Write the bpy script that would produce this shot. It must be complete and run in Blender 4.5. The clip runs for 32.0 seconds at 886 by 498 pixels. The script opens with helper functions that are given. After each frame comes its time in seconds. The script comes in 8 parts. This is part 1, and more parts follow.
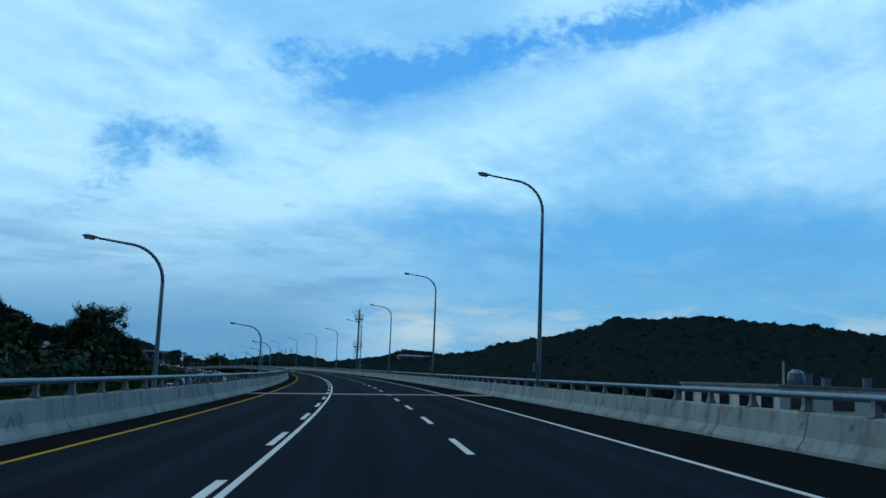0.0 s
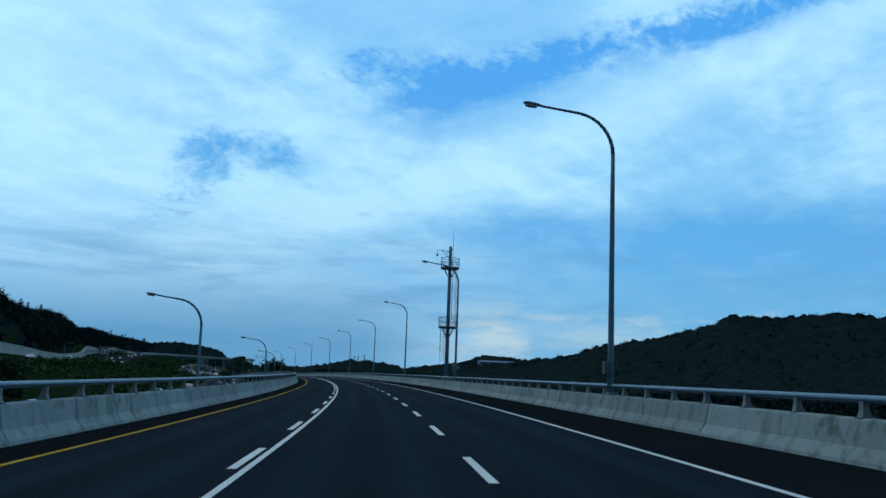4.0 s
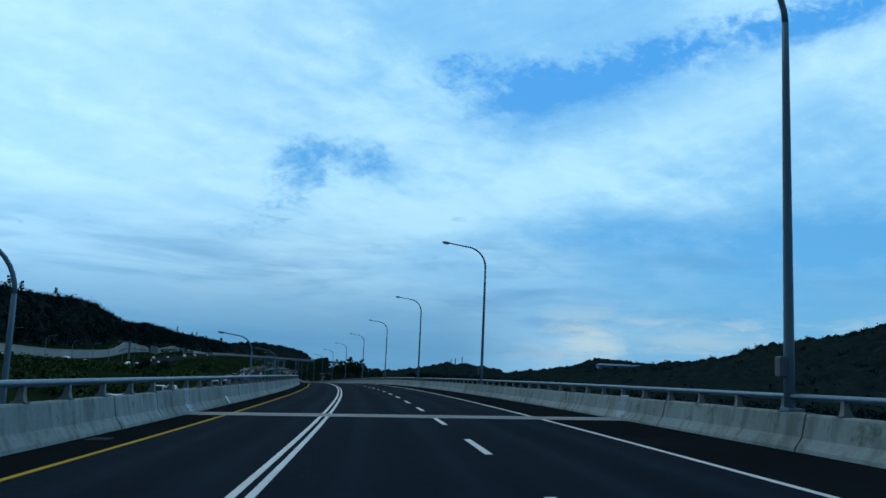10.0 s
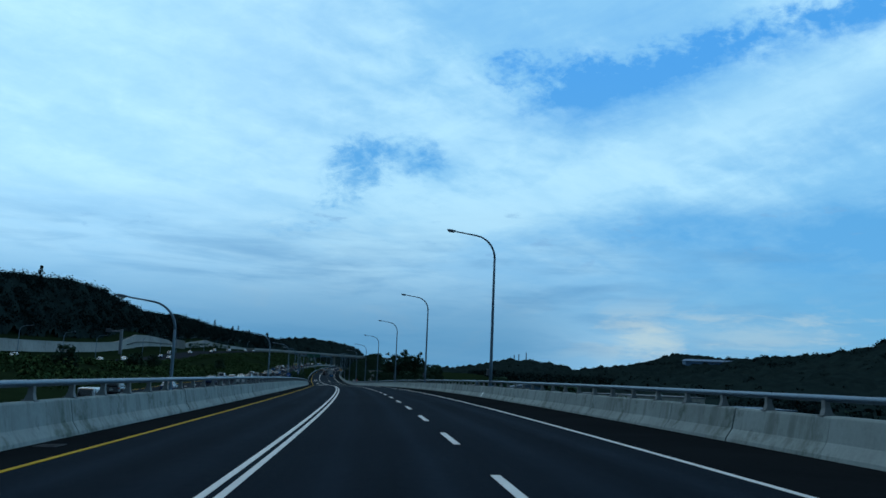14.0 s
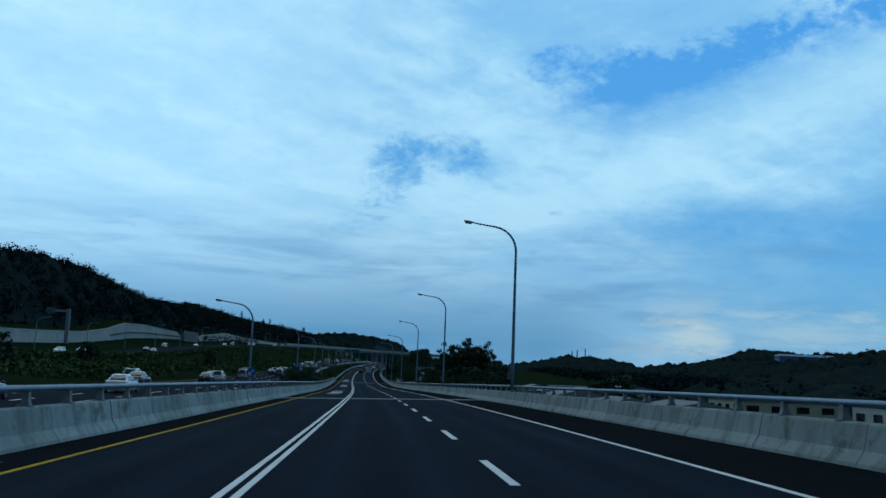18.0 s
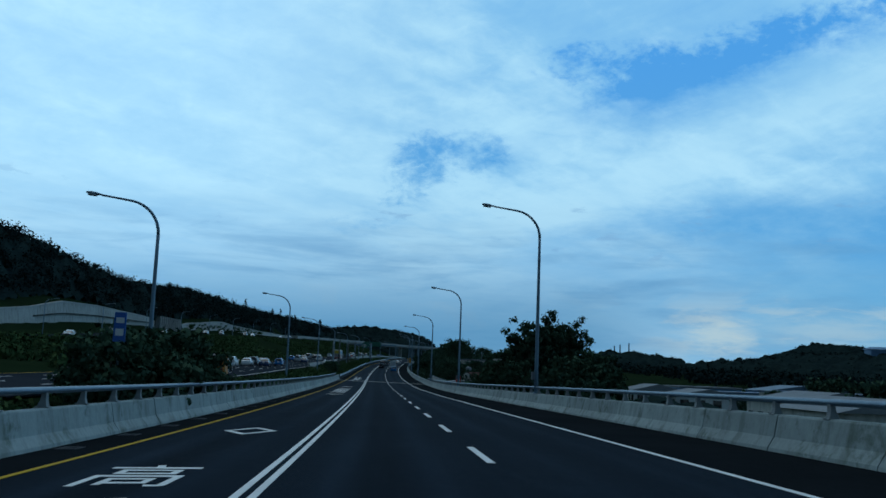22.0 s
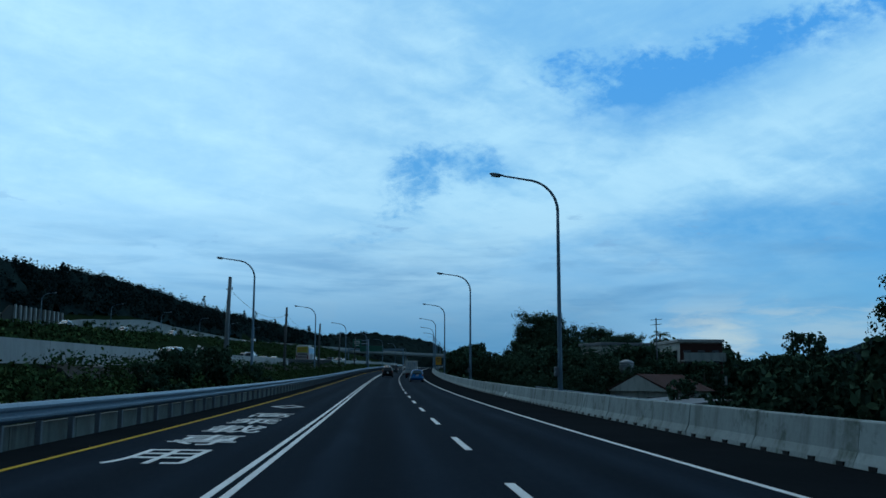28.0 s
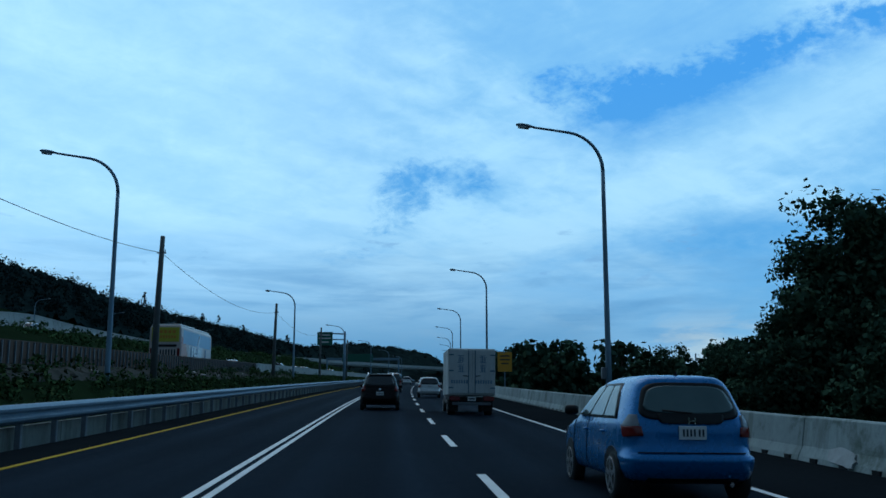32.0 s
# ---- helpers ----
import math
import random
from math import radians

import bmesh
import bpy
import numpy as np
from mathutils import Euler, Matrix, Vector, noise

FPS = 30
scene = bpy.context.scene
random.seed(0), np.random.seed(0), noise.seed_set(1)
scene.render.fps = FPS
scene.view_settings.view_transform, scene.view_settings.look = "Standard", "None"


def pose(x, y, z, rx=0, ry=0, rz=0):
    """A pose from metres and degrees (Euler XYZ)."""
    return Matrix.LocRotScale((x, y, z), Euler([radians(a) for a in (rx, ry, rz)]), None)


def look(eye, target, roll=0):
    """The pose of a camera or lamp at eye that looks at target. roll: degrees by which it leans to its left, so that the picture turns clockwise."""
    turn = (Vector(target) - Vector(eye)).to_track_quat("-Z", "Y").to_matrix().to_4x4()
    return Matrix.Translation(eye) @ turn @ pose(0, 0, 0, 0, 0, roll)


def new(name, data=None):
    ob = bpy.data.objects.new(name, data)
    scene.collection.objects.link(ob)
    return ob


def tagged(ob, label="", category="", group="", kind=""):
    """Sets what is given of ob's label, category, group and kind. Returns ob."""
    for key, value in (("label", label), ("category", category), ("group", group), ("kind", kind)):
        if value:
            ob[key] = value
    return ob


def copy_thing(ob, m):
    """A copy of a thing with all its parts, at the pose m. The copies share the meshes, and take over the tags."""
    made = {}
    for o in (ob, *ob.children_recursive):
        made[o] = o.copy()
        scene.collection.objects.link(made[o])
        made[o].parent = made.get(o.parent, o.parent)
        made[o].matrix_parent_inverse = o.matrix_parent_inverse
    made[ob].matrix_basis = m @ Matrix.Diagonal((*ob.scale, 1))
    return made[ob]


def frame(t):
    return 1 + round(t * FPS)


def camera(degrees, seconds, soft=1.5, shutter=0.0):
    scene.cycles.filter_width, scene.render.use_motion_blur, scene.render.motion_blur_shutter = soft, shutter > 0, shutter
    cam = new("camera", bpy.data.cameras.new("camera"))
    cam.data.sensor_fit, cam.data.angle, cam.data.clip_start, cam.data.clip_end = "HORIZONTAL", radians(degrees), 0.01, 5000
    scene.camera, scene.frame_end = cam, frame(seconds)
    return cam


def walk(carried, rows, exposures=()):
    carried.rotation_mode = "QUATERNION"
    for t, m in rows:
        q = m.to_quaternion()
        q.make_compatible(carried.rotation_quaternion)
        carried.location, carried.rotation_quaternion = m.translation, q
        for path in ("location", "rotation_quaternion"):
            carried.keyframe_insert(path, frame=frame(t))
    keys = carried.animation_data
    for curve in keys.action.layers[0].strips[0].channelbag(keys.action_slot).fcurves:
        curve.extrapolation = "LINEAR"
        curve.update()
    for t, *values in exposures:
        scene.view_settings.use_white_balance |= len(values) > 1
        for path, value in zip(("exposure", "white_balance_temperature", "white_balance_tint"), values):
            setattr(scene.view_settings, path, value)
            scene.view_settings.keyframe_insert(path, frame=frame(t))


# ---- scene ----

# ---------------------------------------------------------------- the line of the road
# s: metres along the carriageway; off: metres to the right of the camera's line
DS = 2.0
S0, S1 = -300.0, 2600.0
KNOTS = [-100 + 100 * i for i in range(16)]
BEND = (0.0409, 0.0391, 0.0361, 0.0380, 0.0357, 0.0304, 0.0169, 0.0081, 0.0009, -0.0068, -0.0179, -0.0196, -0.0117, -0.0044, 0, 0)
RISE = (-0.093, 0.080, 0.267, 0.343, 0.321, -0.006, -0.498, -0.815, -0.422, 0.585, 1.30, 1.29, 1.243, 0.871, 0.437, 0)


def smooth(a, b, x):
    u = min(1.0, max(0.0, (x - a) / (b - a)))
    return u * u * (3 - 2 * u)


def along(x, xs, ys):
    """Straight-line interpolation."""
    if x <= xs[0]:
        return ys[0]
    for i in range(1, len(xs)):
        if x <= xs[i]:
            u = (x - xs[i - 1]) / (xs[i] - xs[i - 1])
            return ys[i - 1] * (1 - u) + ys[i] * u
    return ys[-1]


def bend(s):
    """Curvature to the left, degrees a metre."""
    return along(s, KNOTS, BEND)


def grade(s):
    """Rise, degrees."""
    return along(s, KNOTS, RISE)


def bank(s):
    """Cross fall, degrees; the right side is higher in the bend."""
    return 1.5 - 2.2 * smooth(620, 750, s)


def _line():
    x = y = z = h = 0.0
    back = []
    s = 0.0
    while s > S0 - 0.1:
        back.append((x, y, z, h))
        h2 = h - bend(s - DS / 2) * DS
        hm = radians((h + h2) / 2)
        x, y, z, h = x + math.sin(hm) * DS, y - math.cos(hm) * DS, z - math.tan(radians(grade(s - DS / 2))) * DS, h2
        s -= DS
    out = back[::-1]
    x = y = z = h = s = 0.0
    while s < S1:
        h2 = h + bend(s + DS / 2) * DS
        hm = radians((h + h2) / 2)
        x, y, z, h = x - math.sin(hm) * DS, y + math.cos(hm) * DS, z + math.tan(radians(grade(s + DS / 2))) * DS, h2
        s += DS
        out.append((x, y, z, h))
    return out


LINE = _line()


def at_line(s):
    f = (s - S0) / DS
    i = max(0, min(len(LINE) - 2, int(f)))
    f -= i
    return [p * (1 - f) + q * f for p, q in zip(LINE[i], LINE[i + 1])]


def heading(s):
    return at_line(s)[3]


def spot(s, off, z=0.0, banked=True):
    """World place at s, off, and z above the road's surface (or above the line's level)."""
    x, y, up, h = at_line(s)
    h = radians(h)
    if banked:
        z += off * math.tan(radians(bank(s)))
    return Vector((x + off * math.cos(h), y + off * math.sin(h), up + z))


def stand(s, off, z=0.0, banked=True, turn=0.0):
    """Pose of a thing that stands upright at s, off and looks along the road (its y) plus turn degrees to the left."""
    p = spot(s, off, z, banked)
    return pose(p.x, p.y, p.z, 0, 0, heading(s) + turn)


# ---------------------------------------------------------------- camera
cam = camera(52.0, 32.0, soft=1.55)
EYE = 1.5
# seconds, metres along the road, sideways, turn to the right of the road, tilt up from the road, lean to the left of the road
DRIVE = (
    (0.0, 0.18, 0.02, 4.08, 7.9, 0.76), (0.5, 14.51, 0.05, 4.13, 7.95, 0.7), (1.0, 28.76, 0.14, 4.13, 8.05, 0.62),
    (1.5, 43.16, 0.21, 4.19, 7.95, 0.58), (2.0, 57.27, 0.32, 4.23, 8.04, 0.64), (2.5, 71.42, 0.46, 4.16, 8.05, 0.57),
    (3.0, 85.75, 0.41, 3.94, 8.05, 0.55), (3.5, 100.21, 0.33, 3.69, 7.99, 0.58), (5.5, 155.78, 0.14, 4.37, 7.99, 0.68),
    (6.0, 169.49, 0.0, 5.04, 8.08, 0.85), (6.5, 183.52, -0.12, 4.94, 8.11, 0.82), (7.0, 197.6, -0.17, 3.84, 8.0, 0.92),
    (7.5, 211.27, -0.14, 3.82, 8.04, 0.84), (8.0, 224.84, -0.15, 3.84, 7.94, 0.93), (8.5, 238.49, -0.22, 3.81, 7.96, 0.96),
    (9.0, 252.05, -0.3, 3.82, 7.98, 0.98), (9.5, 265.7, -0.28, 3.85, 8.1, 0.97), (10.0, 279.8, -0.29, 3.84, 7.96, 0.98),
    (10.5, 293.34, -0.28, 3.95, 7.94, 1.04), (11.0, 306.91, -0.25, 4.04, 7.99, 1.03), (11.5, 320.33, -0.17, 3.9, 7.93, 0.83),
    (12.0, 333.55, -0.18, 3.91, 8.07, 0.82), (12.5, 346.76, -0.17, 4.03, 7.92, 0.98), (13.0, 359.96, -0.11, 4.0, 7.96, 0.85),
    (13.5, 373.01, -0.12, 4.03, 8.01, 0.87), (14.0, 387.39, 0.05, 4.0, 7.94, 0.86), (14.5, 401.48, 0.08, 3.8, 8.04, 0.79),
    (16.5, 454.11, -0.06, 3.77, 8.1, 0.81), (17.0, 467.37, -0.07, 3.81, 8.17, 0.81), (17.5, 480.74, -0.09, 3.89, 8.22, 0.84),
    (18.0, 494.1, -0.11, 3.9, 8.22, 0.77), (18.5, 507.51, -0.09, 3.86, 8.24, 0.72), (19.0, 520.96, -0.05, 3.84, 8.16, 0.64),
    (19.5, 534.21, -0.01, 3.83, 8.28, 0.63), (20.0, 547.26, -0.04, 3.83, 8.17, 0.7), (20.5, 560.35, -0.05, 3.76, 8.23, 0.67),
    (21.0, 573.48, -0.07, 3.8, 8.24, 0.78), (21.5, 587.01, -0.2, 3.83, 8.28, 0.81), (22.0, 600.35, -0.19, 3.82, 8.37, 0.7),
    (22.5, 613.57, -0.18, 3.88, 8.23, 0.68), (23.0, 626.66, -0.11, 3.9, 8.09, 0.59), (23.5, 639.8, -0.03, 3.94, 8.01, 0.4),
    (24.0, 652.85, -0.02, 4.01, 8.08, 0.3), (24.5, 665.97, -0.0, 3.94, 8.14, 0.46), (25.0, 679.19, -0.0, 3.84, 8.18, 0.55),
    (25.5, 692.46, 0.03, 4.06, 8.15, 0.47), (27.5, 746.4, -0.12, 3.98, 7.81, 1.03), (28.0, 759.24, 0.0, 4.06, 8.13, 0.89),
    (28.5, 772.79, 0.05, 4.1, 8.12, 0.76), (29.0, 786.58, 0.09, 4.06, 8.3, 0.66), (29.5, 800.46, 0.19, 4.09, 8.1, 0.68),
    (30.0, 813.91, 0.26, 4.0, 8.16, 0.5), (30.5, 827.56, 0.33, 4.08, 8.18, 0.52), (31.0, 841.21, 0.35, 3.86, 8.17, 0.69),
    (31.5, 854.47, 0.35, 3.88, 8.26, 0.7), (32.0, 867.8, 0.37, 3.71, 8.21, 0.7),
)
rows = []
for _t, _s, _o, _turn, _tilt, _lean in DRIVE:
    _p = spot(_s, _o, EYE)
    rows.append((_t, pose(_p.x, _p.y, _p.z, 90 + _tilt + grade(_s), -(bank(_s) + _lean), heading(_s) - _turn)))
walk(cam, rows, [(0.0, 0.05, 6500, 10), (13.0, 0.0, 6500, 10), (21.0, -0.12, 6500, 10), (26.0, -0.12, 6450, 10), (30.0, -0.09, 6200, 10), (32.0, -0.09, 6100, 10)])

# ---------------------------------------------------------------- sky and sun
SUN_UP, SUN_AZ = radians(60), radians(-28)
world = bpy.data.worlds.new("world")
scene.world = world
world.use_nodes = True


class Net:
    """Short hands for a node tree."""

    def __init__(self, tree):
        self.tree = tree

    def node(self, kind, **sets):
        n = self.tree.nodes.new(kind)
        for k, v in sets.items():
            setattr(n, k, v)
        return n

    def put(self, socket, value):
        if isinstance(value, bpy.types.NodeSocket):
            self.tree.links.new(value, socket)
        else:
            socket.default_value = value

    def math(self, op, a, b=0.0, c=0.0, clamp=False):
        n = self.node("ShaderNodeMath")
        n.operation, n.use_clamp = op, clamp
        self.put(n.inputs[0], a), self.put(n.inputs[1], b), self.put(n.inputs[2], c)
        return n.outputs[0]

    def add(self, a, b):
        return self.math("ADD", a, b)

    def sub(self, a, b):
        return self.math("SUBTRACT", a, b)

    def mul(self, a, b):
        return self.math("MULTIPLY", a, b)

    def ramp(self, x, a, b, lo=0.0, hi=1.0):
        n = self.node("ShaderNodeMapRange")
        n.interpolation_type = "SMOOTHSTEP"
        for i, v in enumerate((x, a, b, lo, hi)):
            self.put(n.inputs[i], v)
        return n.outputs[0]

    def vec(self, x, y, z=0.0):
        n = self.node("ShaderNodeCombineXYZ")
        self.put(n.inputs[0], x), self.put(n.inputs[1], y), self.put(n.inputs[2], z)
        return n.outputs[0]

    def noise(self, v, scale, detail=5.0, rough=0.55, warp=0.0):
        n = self.node("ShaderNodeTexNoise")
        self.put(n.inputs["Vector"], v)
        n.inputs["Scale"].default_value, n.inputs["Detail"].default_value = scale, detail
        n.inputs["Roughness"].default_value, n.inputs["Distortion"].default_value = rough, warp
        return n.outputs[0]

    def mix(self, f, a, b, kind="MIX"):
        n = self.node("ShaderNodeMix")
        n.data_type, n.blend_type = "RGBA", kind
        self.put(n.inputs[0], f)
        self.put(n.inputs[6], a if isinstance(a, bpy.types.NodeSocket) else (*a, 1))
        self.put(n.inputs[7], b if isinstance(b, bpy.types.NodeSocket) else (*b, 1))
        return n.outputs[2]


def make_sky():
    t = Net(world.node_tree)
    way = t.node("ShaderNodeTexCoord").outputs["Generated"]
    split = t.node("ShaderNodeSeparateXYZ")
    t.put(split.inputs[0], way)
    x, y, z = split.outputs
    az = t.math("DEGREES", t.math("ARCTAN2", x, y))
    el = t.math("DEGREES", t.math("ARCSINE", z))
    # the sheet of cloud overhead, foreshortened towards the horizon
    far = t.add(t.math("MAXIMUM", z, 0.0), 0.13)
    px, py = t.math("DIVIDE", x, far), t.math("DIVIDE", y, far)
    # streaks run along one wind direction
    ca, sa = math.cos(radians(62)), math.sin(radians(62))
    su = t.add(t.mul(px, ca), t.mul(py, sa))
    sv = t.sub(t.mul(py, ca), t.mul(px, sa))
    streak = t.vec(t.mul(su, 0.8), t.mul(sv, 2.0))
    sheet = t.vec(px, py)
    n_big = t.noise(streak, 0.8, 5, 0.5, 0.3)
    n_mid = t.noise(streak, 2.4, 6, 0.55, 0.4)
    n_fine = t.noise(sheet, 8.0, 6, 0.6, 0.4)
    ripple = t.sub(t.noise(sheet, 3.6, 6, 0.68, 0.5), 0.5)
    ripple2 = t.sub(t.noise(t.vec(py, px, 3.0), 3.6, 6, 0.68, 0.5), 0.5)
    wa = t.add(az, t.mul(ripple, 5.0))
    we = t.add(el, t.mul(ripple2, 2.6))

    # crumbled edges: small puffs and rags, lying flat
    crumb = t.noise(t.vec(t.mul(az, 0.40), t.mul(el, 0.62), 4.0), 1.0, 9, 0.64, 0.55)
    crumb2 = t.noise(t.vec(t.mul(az, 1.5), t.mul(el, 2.1), 7.0), 1.0, 6, 0.6, 0.3)

    def hole(a, e, la, le, tilt, depth):
        """A soft opening in the cloud: azimuth, elevation, half sizes, tilt."""
        c, s = math.cos(radians(tilt)), math.sin(radians(tilt))
        da, de = t.sub(wa, a), t.sub(we, e)
        u = t.mul(t.add(t.mul(da, c), t.mul(de, s)), 1.0 / la)
        v = t.mul(t.sub(t.mul(de, c), t.mul(da, s)), 1.0 / le)
        r = t.add(t.mul(u, u), t.mul(v, v))
        return t.mul(t.math("EXPONENT", t.mul(r, -1.0)), depth)

    holes = None
    for spec in HOLES:
        h = hole(*spec)
        holes = h if holes is None else t.add(holes, h)
    # the upper edges of the openings are ragged, the lower ones are drawn out smooth
    upper = t.add(t.mul(az, -0.20), t.sub(el, 18.5))
    rag = t.math("MAXIMUM", t.ramp(upper, -2.2, 0.9), t.ramp(az, -8.5, -11.5, 0.0, 0.85))
    rag = t.mul(rag, t.ramp(el, 7.0, 10.5, 0.25, 1.0))
    rough = t.add(t.mul(t.sub(crumb, 0.5), 1.9), t.mul(t.sub(crumb2, 0.5), 0.7))
    near = t.ramp(holes, 0.02, 0.45)
    thin = t.add(holes, t.mul(t.mul(rough, near), t.add(0.30, t.mul(rag, 1.35))))
    thin = t.mix(rag, t.ramp(thin, -0.15, 1.35), t.ramp(thin, 0.05, 1.25))
    cover = t.add(0.90, t.mul(t.sub(n_big, 0.5), 0.50))
    cover = t.add(cover, t.mul(t.sub(n_mid, 0.5), 0.30))
    cover = t.add(cover, t.mul(t.sub(n_fine, 0.5), 0.22))
    cover = t.add(cover, t.mul(t.sub(crumb, 0.5), t.ramp(el, 8.0, 14.0, 0.05, 0.32)))
    # drawn-out fibres along the slant of the bright band
    cs, ss = math.cos(radians(19)), math.sin(radians(19))
    fu, fv = t.add(t.mul(az, cs), t.mul(el, ss)), t.sub(t.mul(el, cs), t.mul(az, ss))
    fibre = t.noise(t.vec(t.mul(fu, 0.09), t.mul(fv, 0.55), 1.0), 1.0, 7, 0.6, 0.5)
    cover = t.add(cover, t.mul(t.sub(fibre, 0.5), t.ramp(az, -20.0, -4.0, 0.15, 0.62)))
    line = t.mul(t.sub(t.sub(el, 12.9), t.mul(az, 0.36)), 1 / 2.2)
    band = t.math("EXPONENT", t.mul(t.mul(line, line), -1.0))
    band = t.mul(band, t.ramp(az, -22.0, -8.0, 0.3, 1.0))
    cover = t.add(t.sub(cover, 0.05), t.mul(band, 0.24))
    cover = t.sub(cover, t.mul(thin, 0.92))
    cover = t.sub(cover, t.ramp(az, 0.0, 25.0, 0.0, 0.10))
    # thinner to the right above the hills
    cover = t.sub(cover, t.mul(t.ramp(az, -12.0, 12.0), t.ramp(el, 12.0, 7.5, 0.0, 0.40)))
    cover = t.math("MINIMUM", t.math("MAXIMUM", cover, 0.0), 1.0)
    # the blue behind: the daylight sky model, with a clear-air gradient
    sky = t.node("ShaderNodeTexSky")
    sky.sky_type, sky.sun_disc = "NISHITA", False
    sky.sun_elevation, sky.sun_rotation = SUN_UP, SUN_AZ
    model = t.mix(1.0, sky.outputs[0], (0.070, 0.075, 0.075), "MULTIPLY")
    clear = t.mix(t.ramp(el, 1.0, 9.0), (0.105, 0.435, 0.77), (0.09, 0.425, 0.85))
    clear = t.mix(t.ramp(el, 9.0, 22.0), clear, (0.058, 0.385, 0.93))
    blue = t.mix(0.85, model, clear)
    puff = t.add(t.mul(n_big, 0.55), t.add(t.mul(n_mid, 0.3), t.mul(n_fine, 0.15)))
    white = t.mix(t.ramp(t.add(puff, t.mul(t.sub(crumb, 0.5), 0.12)), 0.42, 0.59), (0.29, 0.64, 0.95), (0.46, 0.81, 1.04))
    white = t.mix(t.ramp(az, -10.0, -26.0, 0.0, 0.8), white, (0.50, 0.84, 1.05))
    low = t.mix(t.ramp(az, -4.0, 12.0), (0.33, 0.60, 0.835), (0.165, 0.45, 0.72))
    white = t.mix(t.mul(band, 0.5), white, (0.50, 0.84, 1.05))
    white = t.mix(t.ramp(el, 3.0, 13.0), low, white)
    col = t.mix(cover, blue, white)
    # long grey bars of low cloud
    bars = t.vec(t.mul(az, 0.055), t.mul(el, 0.36))
    b1 = t.noise(bars, 1.0, 5, 0.55, 0.35)
    b2 = t.noise(t.vec(t.mul(az, 0.11), t.mul(el, 0.8), 5.0), 1.0, 6, 0.6, 0.4)
    grey = t.mul(t.ramp(t.add(t.mul(b1, 0.6), t.mul(b2, 0.4)), 0.45, 0.64), t.ramp(el, 11.0, 6.0, 0.0, 0.70))
    grey = t.mul(grey, t.ramp(az, 24.0, -6.0, 0.5, 1.0))
    col = t.mix(grey, col, (0.115, 0.33, 0.60))
    # small dark wisps hanging under the sheet
    wisp = t.noise(t.vec(t.mul(az, 0.30), t.mul(el, 1.0), 2.0), 1.0, 5, 0.6, 0.3)
    wisp = t.mul(t.ramp(wisp, 0.60, 0.70), t.mul(t.ramp(el, 6.0, 8.0), t.ramp(el, 12.0, 9.5)))
    col = t.mix(t.mul(wisp, 0.45), col, (0.20, 0.42, 0.70))
    # pale heaps near the horizon
    heap = t.noise(t.vec(t.mul(az, 0.16), t.mul(el, 0.5), 9.0), 1.0, 5, 0.6, 0.5)
    pale = t.mul(t.ramp(heap, 0.50, 0.64), t.mul(t.ramp(el, 0.5, 2.2), t.ramp(el, 6.0, 3.4)))
    col = t.mix(t.mul(pale, t.ramp(az, -4.0, 3.0, 0.25, 0.55)), col, (0.46, 0.62, 0.70))
    one = t.math("EXPONENT", t.mul(t.add(t.math("POWER", t.mul(t.sub(wa, 2.5), 0.55), 2.0), t.math("POWER", t.sub(we, 2.7), 2.0)), -1.0))
    two = t.math("EXPONENT", t.mul(t.add(t.math("POWER", t.mul(t.sub(wa, 9.0), 0.26), 2.0), t.math("POWER", t.mul(t.sub(we, 3.0), 1.1), 2.0)), -1.0))
    col = t.mix(t.mul(t.math("MAXIMUM", one, t.mul(two, 0.6)), 0.8), col, (0.50, 0.66, 0.72))
    # a dull blue veil lies along the horizon ahead
    veil = t.mul(t.ramp(el, 7.4, 1.8, 0.0, 0.84), t.ramp(az, 2.0, -7.0))
    col = t.mix(veil, col, (0.095, 0.300, 0.535))
    # overhead and behind, outside the bright quarter, unseen sky darkened to dim the ground
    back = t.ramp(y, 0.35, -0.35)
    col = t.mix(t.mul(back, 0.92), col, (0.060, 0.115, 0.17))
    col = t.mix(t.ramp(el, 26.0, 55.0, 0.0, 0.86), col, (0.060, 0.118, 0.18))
    col = t.mix(t.ramp(el, 0.0, -4.0), col, (0.03, 0.05, 0.07))
    # the bright quarter lies ahead on the left
    col = t.mix(1.0, col, t.vec(t.ramp(az, -16.0, -34.0, 1.0, 1.10), t.ramp(az, -16.0, -34.0, 1.0, 1.10), t.ramp(az, -16.0, -34.0, 1.0, 1.10)), "MULTIPLY")
    bg = world.node_tree.nodes["Background"]
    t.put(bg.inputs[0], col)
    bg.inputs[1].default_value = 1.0


